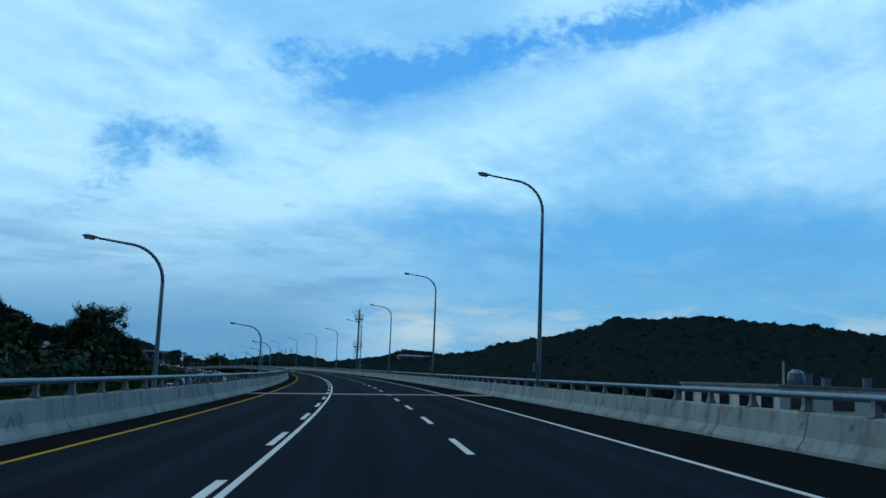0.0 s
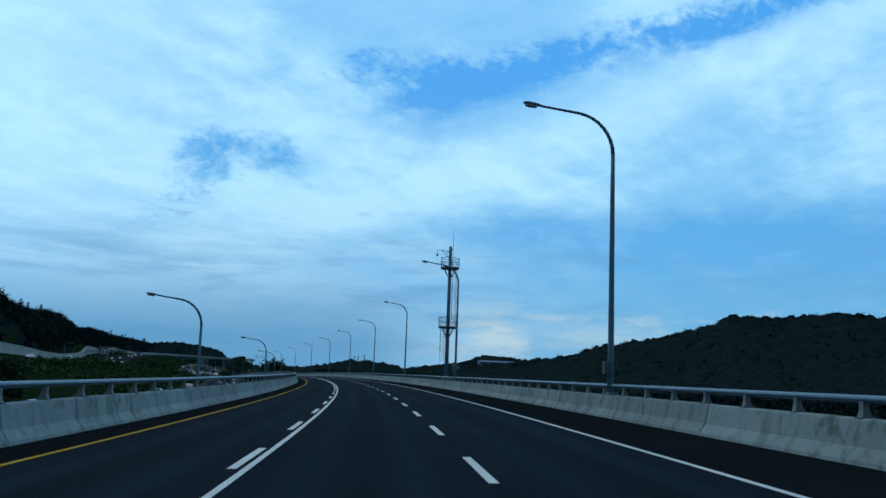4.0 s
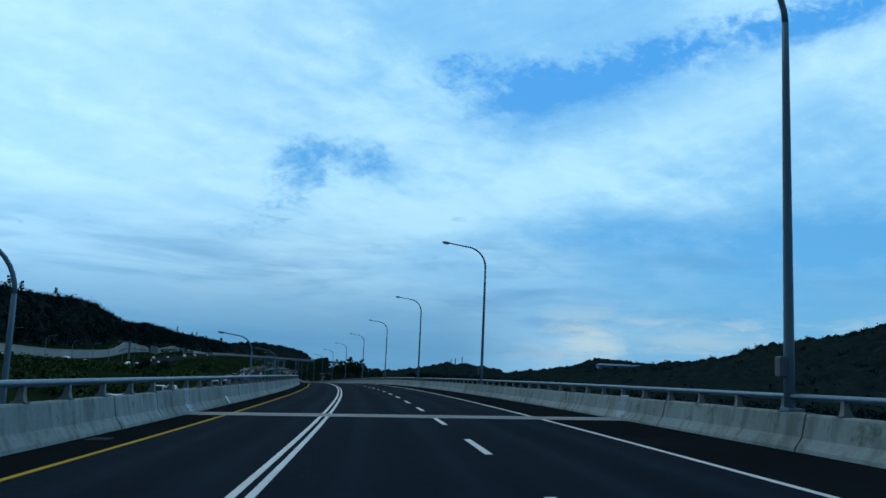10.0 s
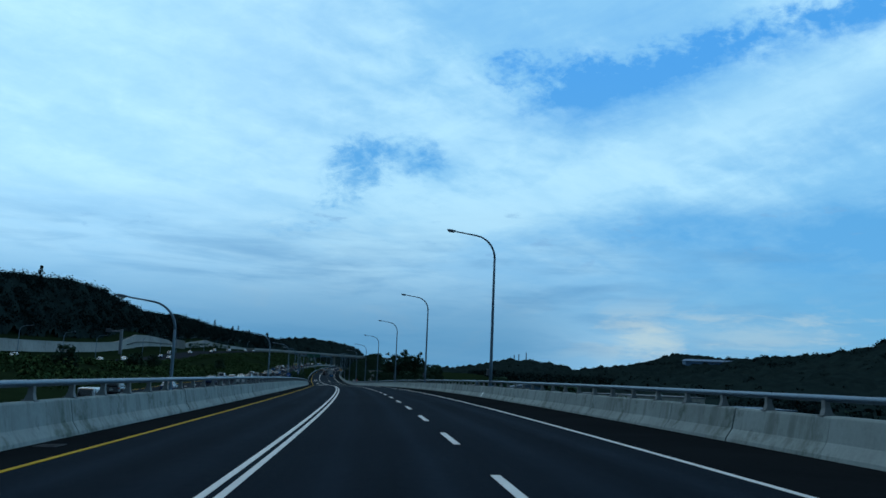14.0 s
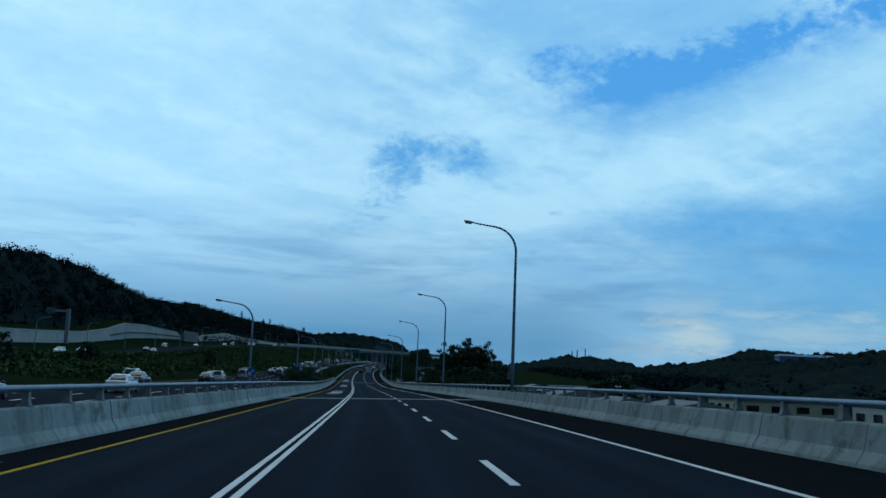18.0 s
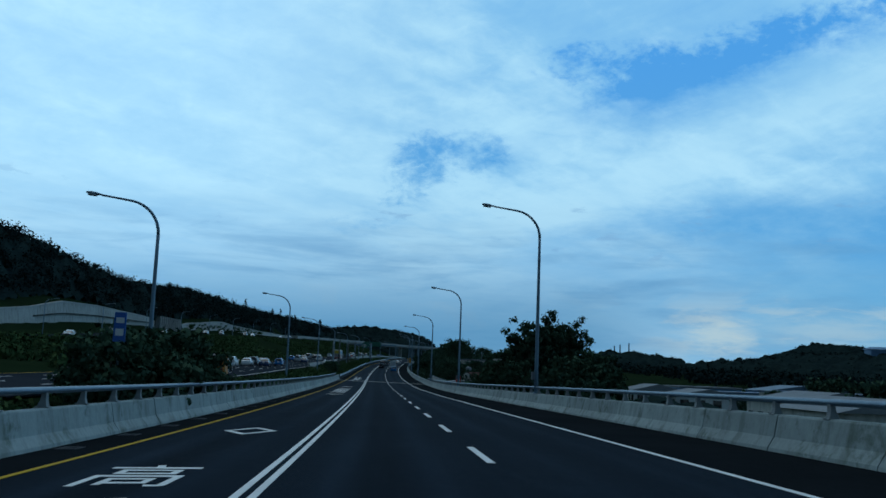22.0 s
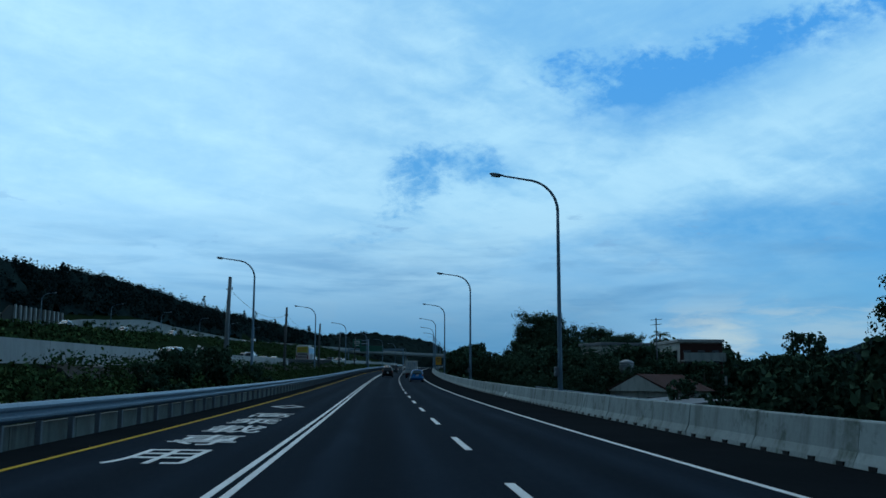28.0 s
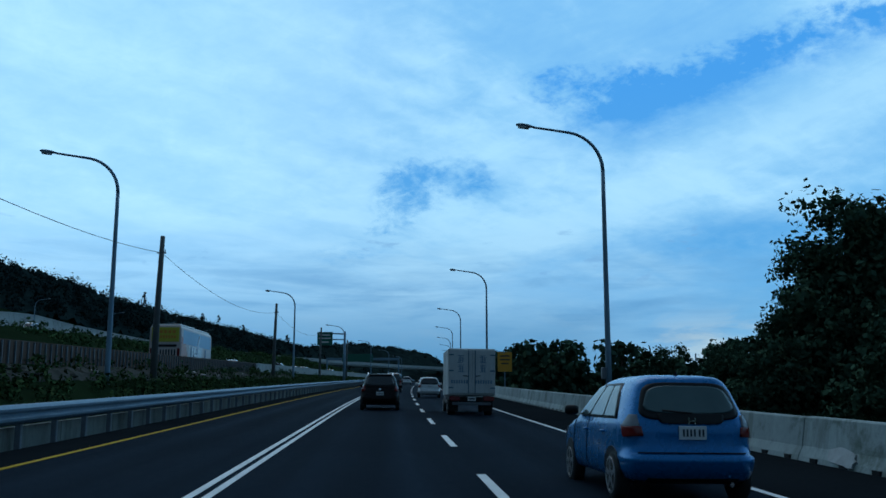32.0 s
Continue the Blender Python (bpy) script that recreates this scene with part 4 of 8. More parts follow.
def barrier(name, sgn, base, s0, s1, seg, label, high=0.82, low_gap=False):
    """A run of sloped concrete barrier segments; sgn: +1 on the right, -1 on the left."""
    top = thing(name, label, "concrete barrier", kind="structure")
    prof = [(0, 0.0), (0.02, 0.08), (0.17, 0.30), (0.26, high - 0.04), (0.29, high), (0.50, high), (0.53, high - 0.03), (0.53, 0.0)]
    if low_gap:
        prof = [(0, 0.0), (0.03, 0.10), (0.12, 0.28), (0.2, high - 0.03), (0.23, high), (0.42, high), (0.45, high - 0.03), (0.53, 0.0)]
    rng = random.Random(int(s0) + 11 * sgn)
    s = s0
    while s < s1 - 0.5:
        e = min(s1, s + seg)
        dz, do = rng.uniform(-0.008, 0.012), rng.uniform(-0.012, 0.012)
        p = [(sgn * (abs(base) + o + do), z + (dz if z > 0.2 else 0)) for o, z in prof]
        if sgn < 0:
            p = [(left_edge(o), z) for o, z in p[::-1]]
        part("segment", sweep_mesh("segment", p, s + 0.02, e - 0.02, M_CONC, 2.4), top)
        s = e
    return top


barrier("barrier_left", -1, O_LEFT, -60, 777, 4.6, "sloped grey concrete parapet with run-off stains")
barrier("barrier_right", 1, O_RIGHT, -60, 766, 4.6, "sloped grey concrete parapet, stained brown at its foot", 0.80)
barrier("low_barrier_right", 1, O_RIGHT, 766.4, 1300, 4.6, "plain pale concrete barrier along the shoulder", 0.86, True)
_low = bpy.data.objects["low_barrier_right"]
_slots = Shape()
for _i in range(230):
    _s = 768.0 + 1.15 * _i
    _q = [spot(_s + a, O_RIGHT + o, z) for z in (0.0, 0.085) for a, o in ((-0.13, -0.012), (0.13, -0.012), (0.13, 0.05), (-0.13, 0.05))]
    _slots.ring_loft([[tuple(p) for p in _q[:4]], [tuple(p) for p in _q[4:]]])
part("drain_slots", _slots.mesh("drain_slots", M_BLACK), _low, "row of dark drain slots")["kind"] = "stuff"
tagged(new("far_barrier_right", sweep_mesh("far_barrier_right", [(O_RIGHT, 0), (O_RIGHT + 0.2, 0.8), (O_RIGHT + 0.45, 0.85), (O_RIGHT + 0.5, 0)], 1300, 1690, M_CONC, 6)), "plain pale concrete barrier along the shoulder", "concrete barrier", kind="structure")


def rail(name, o, runs, label):
    """A round rail on cast posts along the top of a parapet; runs of (start, end)."""
    top = thing(name, label, "railing")
    sgn = 1 if o > 0 else -1
    h = 1.14 if o > 0 else 1.19

    def on(s, z):
        return spot(s, o + (left_shift(s) if o < 0 else 0.0), z)

    for a, b in runs:
        path = []
        s = a
        path += [on(a - 0.02, 0.86), on(a, 1.02), on(a + 0.12, 1.15), on(a + 0.35, h)]
        s = a + 3
        while s < b - 1:
            path.append(on(s, h))
            s += 3.0
        path += [on(b - 0.35, h), on(b - 0.12, 1.15), on(b, 1.02), on(b + 0.02, 0.86)]
        sh = Shape().tube(path, 0.075, 8)
        part("rail_tube", sh.mesh("rail_tube", M_STEEL, True), top, "bluish galvanised tube")
    sh = Shape()
    sh.ring_loft([[(-0.14, -0.12, 0), (0.14, -0.12, 0), (0.14, 0.12, 0), (-0.14, 0.12, 0)], [(-0.14, -0.12, 0.03), (0.14, -0.12, 0.03), (0.14, 0.12, 0.03), (-0.14, 0.12, 0.03)]])
    sh.ring_loft([[(-0.10, -0.10, 0.03), (0.10, -0.10, 0.03), (0.10, 0.10, 0.03), (-0.10, 0.10, 0.03)], [(-0.07, -0.08, 0.16), (0.05, -0.08, 0.16), (0.05, 0.08, 0.16), (-0.07, 0.08, 0.16)], [(-0.07, -0.07, 0.31), (0.03, -0.07, 0.31), (0.03, 0.07, 0.31), (-0.07, 0.07, 0.31)]])
    me = sh.mesh("rail_post", M_CASTGREY)
    for a, b in runs:
        n = int((b - a - 0.8) / 2.6)
        for i in range(n + 1):
            s = a + 0.5 + i * (b - a - 1.0) / max(1, n)
            p = part("rail_post", me, top)
            p.matrix_basis = stand(s, o + (left_shift(s) if o < 0 else 0.0), 0.79 if o > 0 else 0.82) @ (pose(0, 0, 0) if sgn > 0 else pose(0, 0, 0, 0, 0, 180))


rail("parapet_rail_right", O_RIGHT + 0.40, ((-60, 209.0), (210.3, 458.0), (458.8, 713.0), (714.2, 762.0)), "bluish galvanised tube rail on cast steel posts")
rail("parapet_rail_left", O_LEFT - 0.40, ((-60, 764.6),), "bluish galvanised tube rail on cast steel posts")


def guard_rail(s0, s1):
    """A ribbed steel beam on posts with a low concrete kerb wall behind."""
    top = thing("guard_rail", "ribbed galvanised steel guard rail on posts", "guard rail")
    o = O_LEFT + 0.05
    wave = [(0.00, 0.50), (0.03, 0.52), (0.085, 0.58), (0.085, 0.63), (0.02, 0.68), (0.02, 0.72), (0.085, 0.77), (0.085, 0.82), (0.03, 0.88), (0.0, 0.90)]
    prof = [(o + a, z) for a, z in wave] + [(o + a - 0.012, z) for a, z in wave[::-1]]
    s = s0
    while s < s1:
        e = min(s + 32, s1)
        part("beam", sweep_mesh("beam", prof, s, e - 0.01, M_STEEL, 4), top)
        s = e
    post = Shape().box(-0.14, -0.02, -0.06, 0.06, -0.1, 0.86, 0.01).mesh("post", M_STEEL_D)
    s = s0 + 1.0
    n = 0
    while s < s1 and n < 300:
        p = part("post", post, top)
        p.matrix_basis = stand(s, o, 0)
        s += 2.0
        n += 1
    kerb = thing("kerb_wall_left", "low weathered concrete kerb wall of short panels", "kerb wall", kind="structure")
    s = s0
    while s < s1 - 1:
        e = min(s + 4.0, s1)
        part("panel", sweep_mesh("panel", [(o - 0.42, -0.25), (o - 0.28, -0.25), (o - 0.28, 0.42), (o - 0.42, 0.42)], s + 0.02, e - 0.02, M_KERB, 2), kerb)
        s = e


guard_rail(774.0, 1250.0)


def reflector_plates():
    """Small white plates fixed to the parapet faces."""
    me = Shape().box(-0.015, 0.015, -0.21, 0.21, -0.19, 0.19, 0.008).mesh("plate", M_PLATE)
    r, l = O_RIGHT + 0.075, O_LEFT - 0.075
    for s, o, z in ((218.8, r, 0.21), (453.5, r, 0.21), (221.6, l + left_shift(221.6), 0.21), (321.6, l + left_shift(321.6), 0.21), (712.5, l, 0.21), (823.0, O_RIGHT + 0.055, 0.21)):
        ob = new("marker_plate", me)
        ob.matrix_basis = stand(s, o, z) @ pose(0, 0, 0, 0, (34 if s < 770 else 27) * (1 if o > 0 else -1), 0)
        tagged(ob, "small white plate leaning on the foot of the concrete barrier", "marker plate", "marker plates on the barriers")
    # a dried splash of white paint low on the barrier
    ring = []
    for i in range(26):
        a = 2 * math.pi * i / 26
        k = 1 + 0.35 * noise.noise(Vector((math.cos(a) * 2.2, math.sin(a) * 2.2, 5)))
        ring.append((0.0, 0.55 * math.cos(a) * k, (0.17 * math.sin(a) + 0.05 * math.cos(a)) * k))
    ob = new("paint_splash", Shape().ring_loft([[(-0.012, y, z) for _, y, z in ring], [(0.03, y, z) for _, y, z in ring]]).mesh("paint_splash", M_SPLASH))
    ob.matrix_basis = stand(884.3, O_RIGHT + 0.062, 0.20) @ pose(0, 0, 0, 0, 27, 0)
    tagged(ob, "dried splash of dull white paint on the barrier's foot", "paint splash")


M_SPLASH = surface("dried_white_paint", (0.42, 0.45, 0.46), (0.27, 0.29, 0.29), 0.8, 0, 7, 1.5, 0.2, 30)
reflector_plates()


def joint_covers():
    """Pale steel sheets bolted over the parapet gaps at the expansion joints."""
    for s in (59.5, 312.5, 566.0, 765.6):
        for sgn, base in ((1, O_RIGHT), (-1, O_LEFT)):
            face = [(-0.012, 0.02), (0.008, 0.09), (0.158, 0.31), (0.248, 0.82), (0.28, 0.865)]
            back = [(0.295, 0.855), (0.262, 0.82), (0.172, 0.31), (0.022, 0.09), (0.002, 0.02)]
            drift = left_shift(s) if sgn < 0 else 0.0
            prof = [(sgn * (abs(base) + o) + drift, z) for o, z in face + back]
            top = thing("joint_cover", "pale bent steel cover plate bolted over a parapet gap", "cover plate", "parapet joint covers")
            part("sheet", sweep_mesh("sheet", prof if sgn > 0 else prof[::-1], s - 0.45, s + 0.45, M_STEEL_P, 0.9), top)
            bolt = Shape().tube([(0, 0, 0), (-0.02 * sgn, 0, 0)], 0.022, 6).mesh("bolt", M_STEEL_D)
            for u in (-0.36, 0.36):
                for o, z in ((0.06, 0.16), (0.19, 0.48), (0.225, 0.70)):
                    b = part("bolt", bolt, top)
                    b.matrix_basis = stand(s + u, sgn * (abs(base) + o - 0.012) + drift, z)


joint_covers()

# ---------------------------------------------------------------- street lamps


def street_lamp(name, height, label, box=True, group="street lamps"):
    """A tapered pole that bends over into a long arm with a flat head; the arm points to -x."""
    top = thing(name, label, "street lamp", group)
    if box:
        part("base_plate", Shape().box(-0.13, 0.24, -0.24, 0.24, -0.05, 0.04, 0.01).mesh("base_plate", M_POLE), top)
    r = 1.6
    zb = height - 0.25 - r
    path, rad = [], []
    low = 0.03 if box else -1.6
    for i in range(7):
        path.append((0, 0, low + (zb - low) * i / 6))
        rad.append(0.125 - 0.045 * i / 6)
    part("pole", Shape().tube(path, rad, 10).mesh("pole", M_POLE, True), top)
    path, rad = [(0, 0, zb)], [0.08]
    for i in range(1, 9):
        a = radians(10 * i)
        path.append((-r * (1 - math.cos(a)), 0, zb + r * math.sin(a)))
        rad.append(0.08 - 0.022 * i / 9)
    x, z = path[-1][0], path[-1][2]
    for d in (0.7, 1.5):
        path.append((x - d, 0, z + 0.14 * d))
        rad.append(0.05)
    part("arm", Shape().tube(path, rad, 8).mesh("arm", M_POLE, True), top)
    hx, hz = path[-1][0], path[-1][2]
    rings = []
    for u, w, hh in ((0.05, 0.05, 0.05), (-0.06, 0.09, 0.08), (-0.22, 0.16, 0.13), (-0.42, 0.18, 0.14), (-0.6, 0.14, 0.11), (-0.70, 0.05, 0.05)):
        rings.append([(hx + u, w * math.cos(2 * math.pi * j / 10), hz - u * 0.12 + 0.02 + hh * 0.6 * math.sin(2 * math.pi * j / 10)) for j in range(10)])
    head = part("head", Shape().ring_loft(rings).mesh("head", M_POLE, True), top)
    rings = []
    for u, w in ((-0.18, 0.06), (-0.28, 0.13), (-0.42, 0.15), (-0.56, 0.11), (-0.62, 0.04)):
        rings.append([(hx + u, w * math.cos(2 * math.pi * j / 10), hz - u * 0.12 - 0.05 + 0.07 * math.sin(2 * math.pi * j / 10)) for j in range(10)])
    part("lens", Shape().ring_loft(rings).mesh("lens", M_GLASSY, True), head, "pale glass bowl")
    if box:
        part("pedestal", Shape().box(0.10, 0.42, -0.3, 0.3, -1.6, -0.05, 0.03).mesh("pedestal", M_CONC), top, "concrete bracket block")
        part("control_box", Shape().box(-0.28, -0.11, -0.14, 0.14, 0.72, 1.18, 0.02).mesh("control_box", M_STEEL_D), top, "grey steel control box")
    return top


_first = street_lamp("street_lamp", 10.95, "tall grey steel street lamp with a curved arm behind the parapet")
_first.matrix_basis = stand(46.6, 9.0, 0.85)
_rng = random.Random(2)
for _i in range(-2, 27):
    if _i == 0:
        continue
    _s = 46.6 + 50.64 * _i if _i < 12 else 603.6 + 49.82 * (_i - 11) if _i < 17 else 852.7 + 50.5 * (_i - 16)
    _o = 9.0 + along(_s, (480, 553, 604, 640), (0, -0.1, -0.1, 0))
    _s += along(_s, (700, 755, 803, 853, 903), (0, 1.2, 1.7, 0.5, 0.1))
    copy_thing(_first, stand(_s, _o, 0.85, True, _rng.uniform(-2, 2)))
_second = street_lamp("street_lamp", 9.3, "tall street lamp with curved arm by the other carriageway", False, "street lamps of the other carriageway")
for _i, _s in enumerate((39.8, 104.1, 172.5, 241, 306.8, 375, 442.4, 513, 579.5, 644.5, 713.5, 778, 843.8, 908.4, 974.7, 1041, 1107, 1173, 1240)):
    _off = along(_s, (40, 104, 240, 300, 375, 440, 640, 713, 840, 1000), (-8.8, -9.6, -10.9, -10.7, -10.9, -11.3, -11.1, -11.2, -11.9, -11.8))
    _z = along(_s, (40, 104, 241, 307, 375, 442, 513, 580, 644, 713, 844, 908, 975, 1200), (6.7, 6.1, 5.6, 5.1, 5.05, 5.45, 6.9, 8.2, 9.75, 11.1, 11.9, 11.5, 11.5, 10.5)) - 9.25
    _m = stand(_s, _off, _z, False, _rng.uniform(-3, 3))
    if _i == 0:
        _second.matrix_basis = _m
    else:
        copy_thing(_second, _m)
for _i in range(15):
    _s = 560 + 47.0 * _i
    copy_thing(_second, stand(_s, -87.0, z_foot(_s) - 0.8, False, 180 + _rng.uniform(-3, 3)))["label"] = "slim street lamp standing along the upper road"

# ---------------------------------------------------------------- camera mast, signs, poles and wires


def camera_mast():
    top = thing("camera_mast", "tall grey tubular steel camera mast with two railed platforms", "mast", m=stand(209.6, 9.55, 0.3))
    part("base_block", Shape().box(-0.5, 0.6, -0.6, 0.6, -9.0, 0.75, 0.03).mesh("base_block", M_CONC), top, "concrete plinth")
    part("mast_tube", Shape().tube([(0, 0, 0.7), (0, 0, 4), (0, 0, 8), (0, 0, 14.6)], [0.215, 0.205, 0.19, 0.165], 16).mesh("mast_tube", M_POLE, True), top)
    part("flange", Shape().tube([(0, 0, 0.75), (0, 0, 0.82)], 0.46, 16).mesh("flange", M_POLE), top)
    for z, name in ((6.0, "lower_platform"), (12.3, "upper_platform")):
        rings = [[((r) * math.cos(2 * math.pi * j / 24), r * math.sin(2 * math.pi * j / 24), z + h) for j in range(24)] for r, h in ((0.3, -0.12), (0.97, -0.12), (1.0, -0.1), (1.0, 0.06), (0.97, 0.08), (0.3, 0.0))]
        pf = part(name, Shape().ring_loft(rings).mesh(name, M_STEEL_D), top, "round steel grating deck")
        for h in (0.55, 1.05):
            circ = [(0.98 * math.cos(2 * math.pi * j / 24), 0.98 * math.sin(2 * math.pi * j / 24), z + h) for j in range(25)]
            part("hoop_rail", Shape().tube(circ, 0.022, 6).mesh("hoop_rail", M_STEEL_D), pf)
        bal = Shape().tube([(0.98, 0, z + 0.05), (0.98, 0, z + 1.05)], 0.014, 5).mesh("baluster", M_STEEL_D)
        for j in range(22):
            part("baluster", bal, pf, "", pose(0, 0, 0, 0, 0, 360 * j / 22 + 5))
        brace = Shape().tube([(0.24, 0, z - 0.95), (0.85, 0, z - 0.1)], 0.035, 6).mesh("brace", M_STEEL_D)
        for j in range(4):
            part("brace", brace, pf, "", pose(0, 0, 0, 0, 0, 90 * j + 30))

    def ladder(x, y, z0, z1, side):
        lad = part("ladder", Shape().tube([(x - 0.2, y, z0), (x - 0.2, y, z1)], 0.022, 6).tube([(x + 0.2, y, z0), (x + 0.2, y, z1)], 0.022, 6).mesh("ladder", M_STEEL_D), top, "steel ladder with cage hoops")
        rung = Shape().tube([(x - 0.2, y, 0), (x + 0.2, y, 0)], 0.013, 5).mesh("rung", M_STEEL_D)
        n = int((z1 - z0) / 0.3)
        for i in range(n):
            part("rung", rung, lad, "", pose(0, 0, z0 + 0.2 + 0.3 * i))
        hoop = Shape().tube([(x - 0.2, y, 0), (x - 0.33, y + side * 0.25, 0), (x - 0.2, y + side * 0.55, 0), (x, y + side * 0.66, 0), (x + 0.2, y + side * 0.55, 0), (x + 0.33, y + side * 0.25, 0), (x + 0.2, y, 0)], 0.016, 5).mesh("cage_hoop", M_STEEL_D)
        z = z0 + 1.2
        while z < z1:
            part("cage_hoop", hoop, lad, "", pose(0, 0, z))
            z += 1.35
        for dx, dy in ((-0.3, 0.3), (0, 0.66), (0.3, 0.3)):
            part("cage_strip", Shape().tube([(x + dx, y + side * dy, z0 + 1.0), (x + dx, y + side * dy, z1)], 0.012, 4).mesh("cage_strip", M_STEEL_D), lad)

    ladder(-0.55, -0.1, 2.4, 6.0, -1)
    ladder(0.52, -0.1, 6.1, 12.3, -1)
    part("bracket_arm", Shape().tube([(0, 0, 14.05), (-1.05, 0, 14.15)], 0.035, 6).tube([(0, 0, 13.3), (-0.95, 0, 14.12)], 0.03, 6).tube([(0, 0.0, 13.75), (-0.5, 0, 13.9)], 0.022, 6).tube([(-1.0, 0, 14.15), (-1.35, 0, 14.17), (-1.4, 0, 14.1), (-1.4, 0, 13.75)], 0.025, 6).mesh("bracket_arm", M_STEEL_D), top, "triangular steel bracket")
    rings = [[(-1.4 + r * math.cos(2 * math.pi * j / 10), r * math.sin(2 * math.pi * j / 10), 13.75 - h) for j in range(10)] for r, h in ((0.05, 0.0), (0.1, 0.03), (0.11, 0.12), (0.08, 0.21), (0.02, 0.25))]
    part("dome_camera", Shape().ring_loft(rings).mesh("dome_camera", M_BLACK, True), top, "small dark dome camera")
    part("lightning_rod", Shape().tube([(0.28, 0, 12.4), (0.28, 0, 15.0), (0.28, 0, 16.6)], [0.028, 0.022, 0.012], 6).mesh("lightning_rod", M_STEEL_D), top)
    for z in (12.9, 14.2):
        part("rod_clamp", Shape().box(0.1, 0.33, -0.04, 0.04, z, z + 0.08, 0.01).mesh("rod_clamp", M_STEEL_D), top)


camera_mast()


def post_sign(name, label, category, s, off, z0, z1, w, h, m, letters=(), banked=True, back=M_STEEL_D, turn=0.0):
    """A flat panel on a post that faces oncoming drivers; letters: (text, size, x, z, material)."""
    top = thing(name, label, category, m=stand(s, off, 0, banked, turn))
    part("post", Shape().tube([(0, 0.05, z0), (0, 0.05, z1)], 0.045, 8).mesh("post", M_POLE), top)
    panel = part("panel", Shape().box(-w / 2, w / 2, -0.02, 0.02, z1 - h, z1, 0.006).mesh("panel", m), top)
    for text, size, x, z, mm in letters:
        if text:
            part("lettering", words(text, size, mm), panel, "", pose(x, -0.026, z, 90, 0, 0))
        else:
            a, b = size
            part("bar", Shape().box(x - a / 2, x + a / 2, -0.028, -0.021, z - b / 2, z + b / 2).mesh("bar", mm), panel)
    return top


# distance marker
post_sign("distance_sign", "green distance marker sign with white figures on a post", "road sign", 206.3, 10.1, -9.0, 2.45, 0.82, 0.64, M_SIGNGREEN,
          (("46", 0.42, 0.14, 2.13, M_WHITE), ("", (0.15, 0.14), -0.28, 2.28, M_PLATE), ("", (0.15, 0.14), -0.28, 2.0, M_PLATE)))
# orange temporary sign
post_sign("roadworks_sign", "orange rectangular roadworks sign on a post behind the barrier", "road sign", 941.0, 9.3, -1.2, 3.6, 1.15, 1.55, M_SIGNYEL,
          (("", (0.8, 0.1), 0, 3.3, M_INK), ("", (0.8, 0.1), 0, 3.0, M_INK), ("", (0.6, 0.1), 0, 2.7, M_INK)))
# blue lane sign by the other carriageway
post_sign("lane_sign", "blue rectangular sign with white panels on a post", "road sign", 635.0, -9.9, -0.8, 3.6, 0.44, 1.1, M_SIGNBLUE,
          (("", (0.3, 0.2), 0, 3.3, M_PLATE), ("", (0.3, 0.26), 0, 2.86, M_PLATE)), False)


def arrow_sign():
    s = 578.6
    top = thing("arrow_sign", "round blue sign with a white arrow, on a pole", "road sign", m=stand(s, -10.9, 1.75, False, 8))
    ring = [[(0.42 * math.cos(2 * math.pi * j / 24), y, 0.42 * math.sin(2 * math.pi * j / 24)) for j in range(24)] for y in (0.02, -0.02)]
    disc = part("panel", Shape().ring_loft(ring).mesh("panel", M_SIGNBLUE), top)
    a = Shape()
    a.prism([(0.25, -0.026, 0.21), (0.21, -0.026, 0.25), (-0.12, -0.026, -0.06), (-0.06, -0.026, -0.12)][::-1], 0.006)
    a.prism([(-0.27, -0.026, -0.27), (-0.27, -0.026, 0.06), (0.06, -0.026, -0.27)], 0.006)
    part("arrow", a.mesh("arrow", M_PLATE), disc, "white arrow")
    part("clamp", Shape().box(-0.05, 0.05, 0.0, 0.3, -0.06, 0.06, 0.01).mesh("clamp", M_STEEL_D), top)
    part("post", Shape().tube([(0, 0.28, -2.6), (0, 0.28, 0.45)], 0.05, 8).mesh("post", M_POLE), top)


arrow_sign()


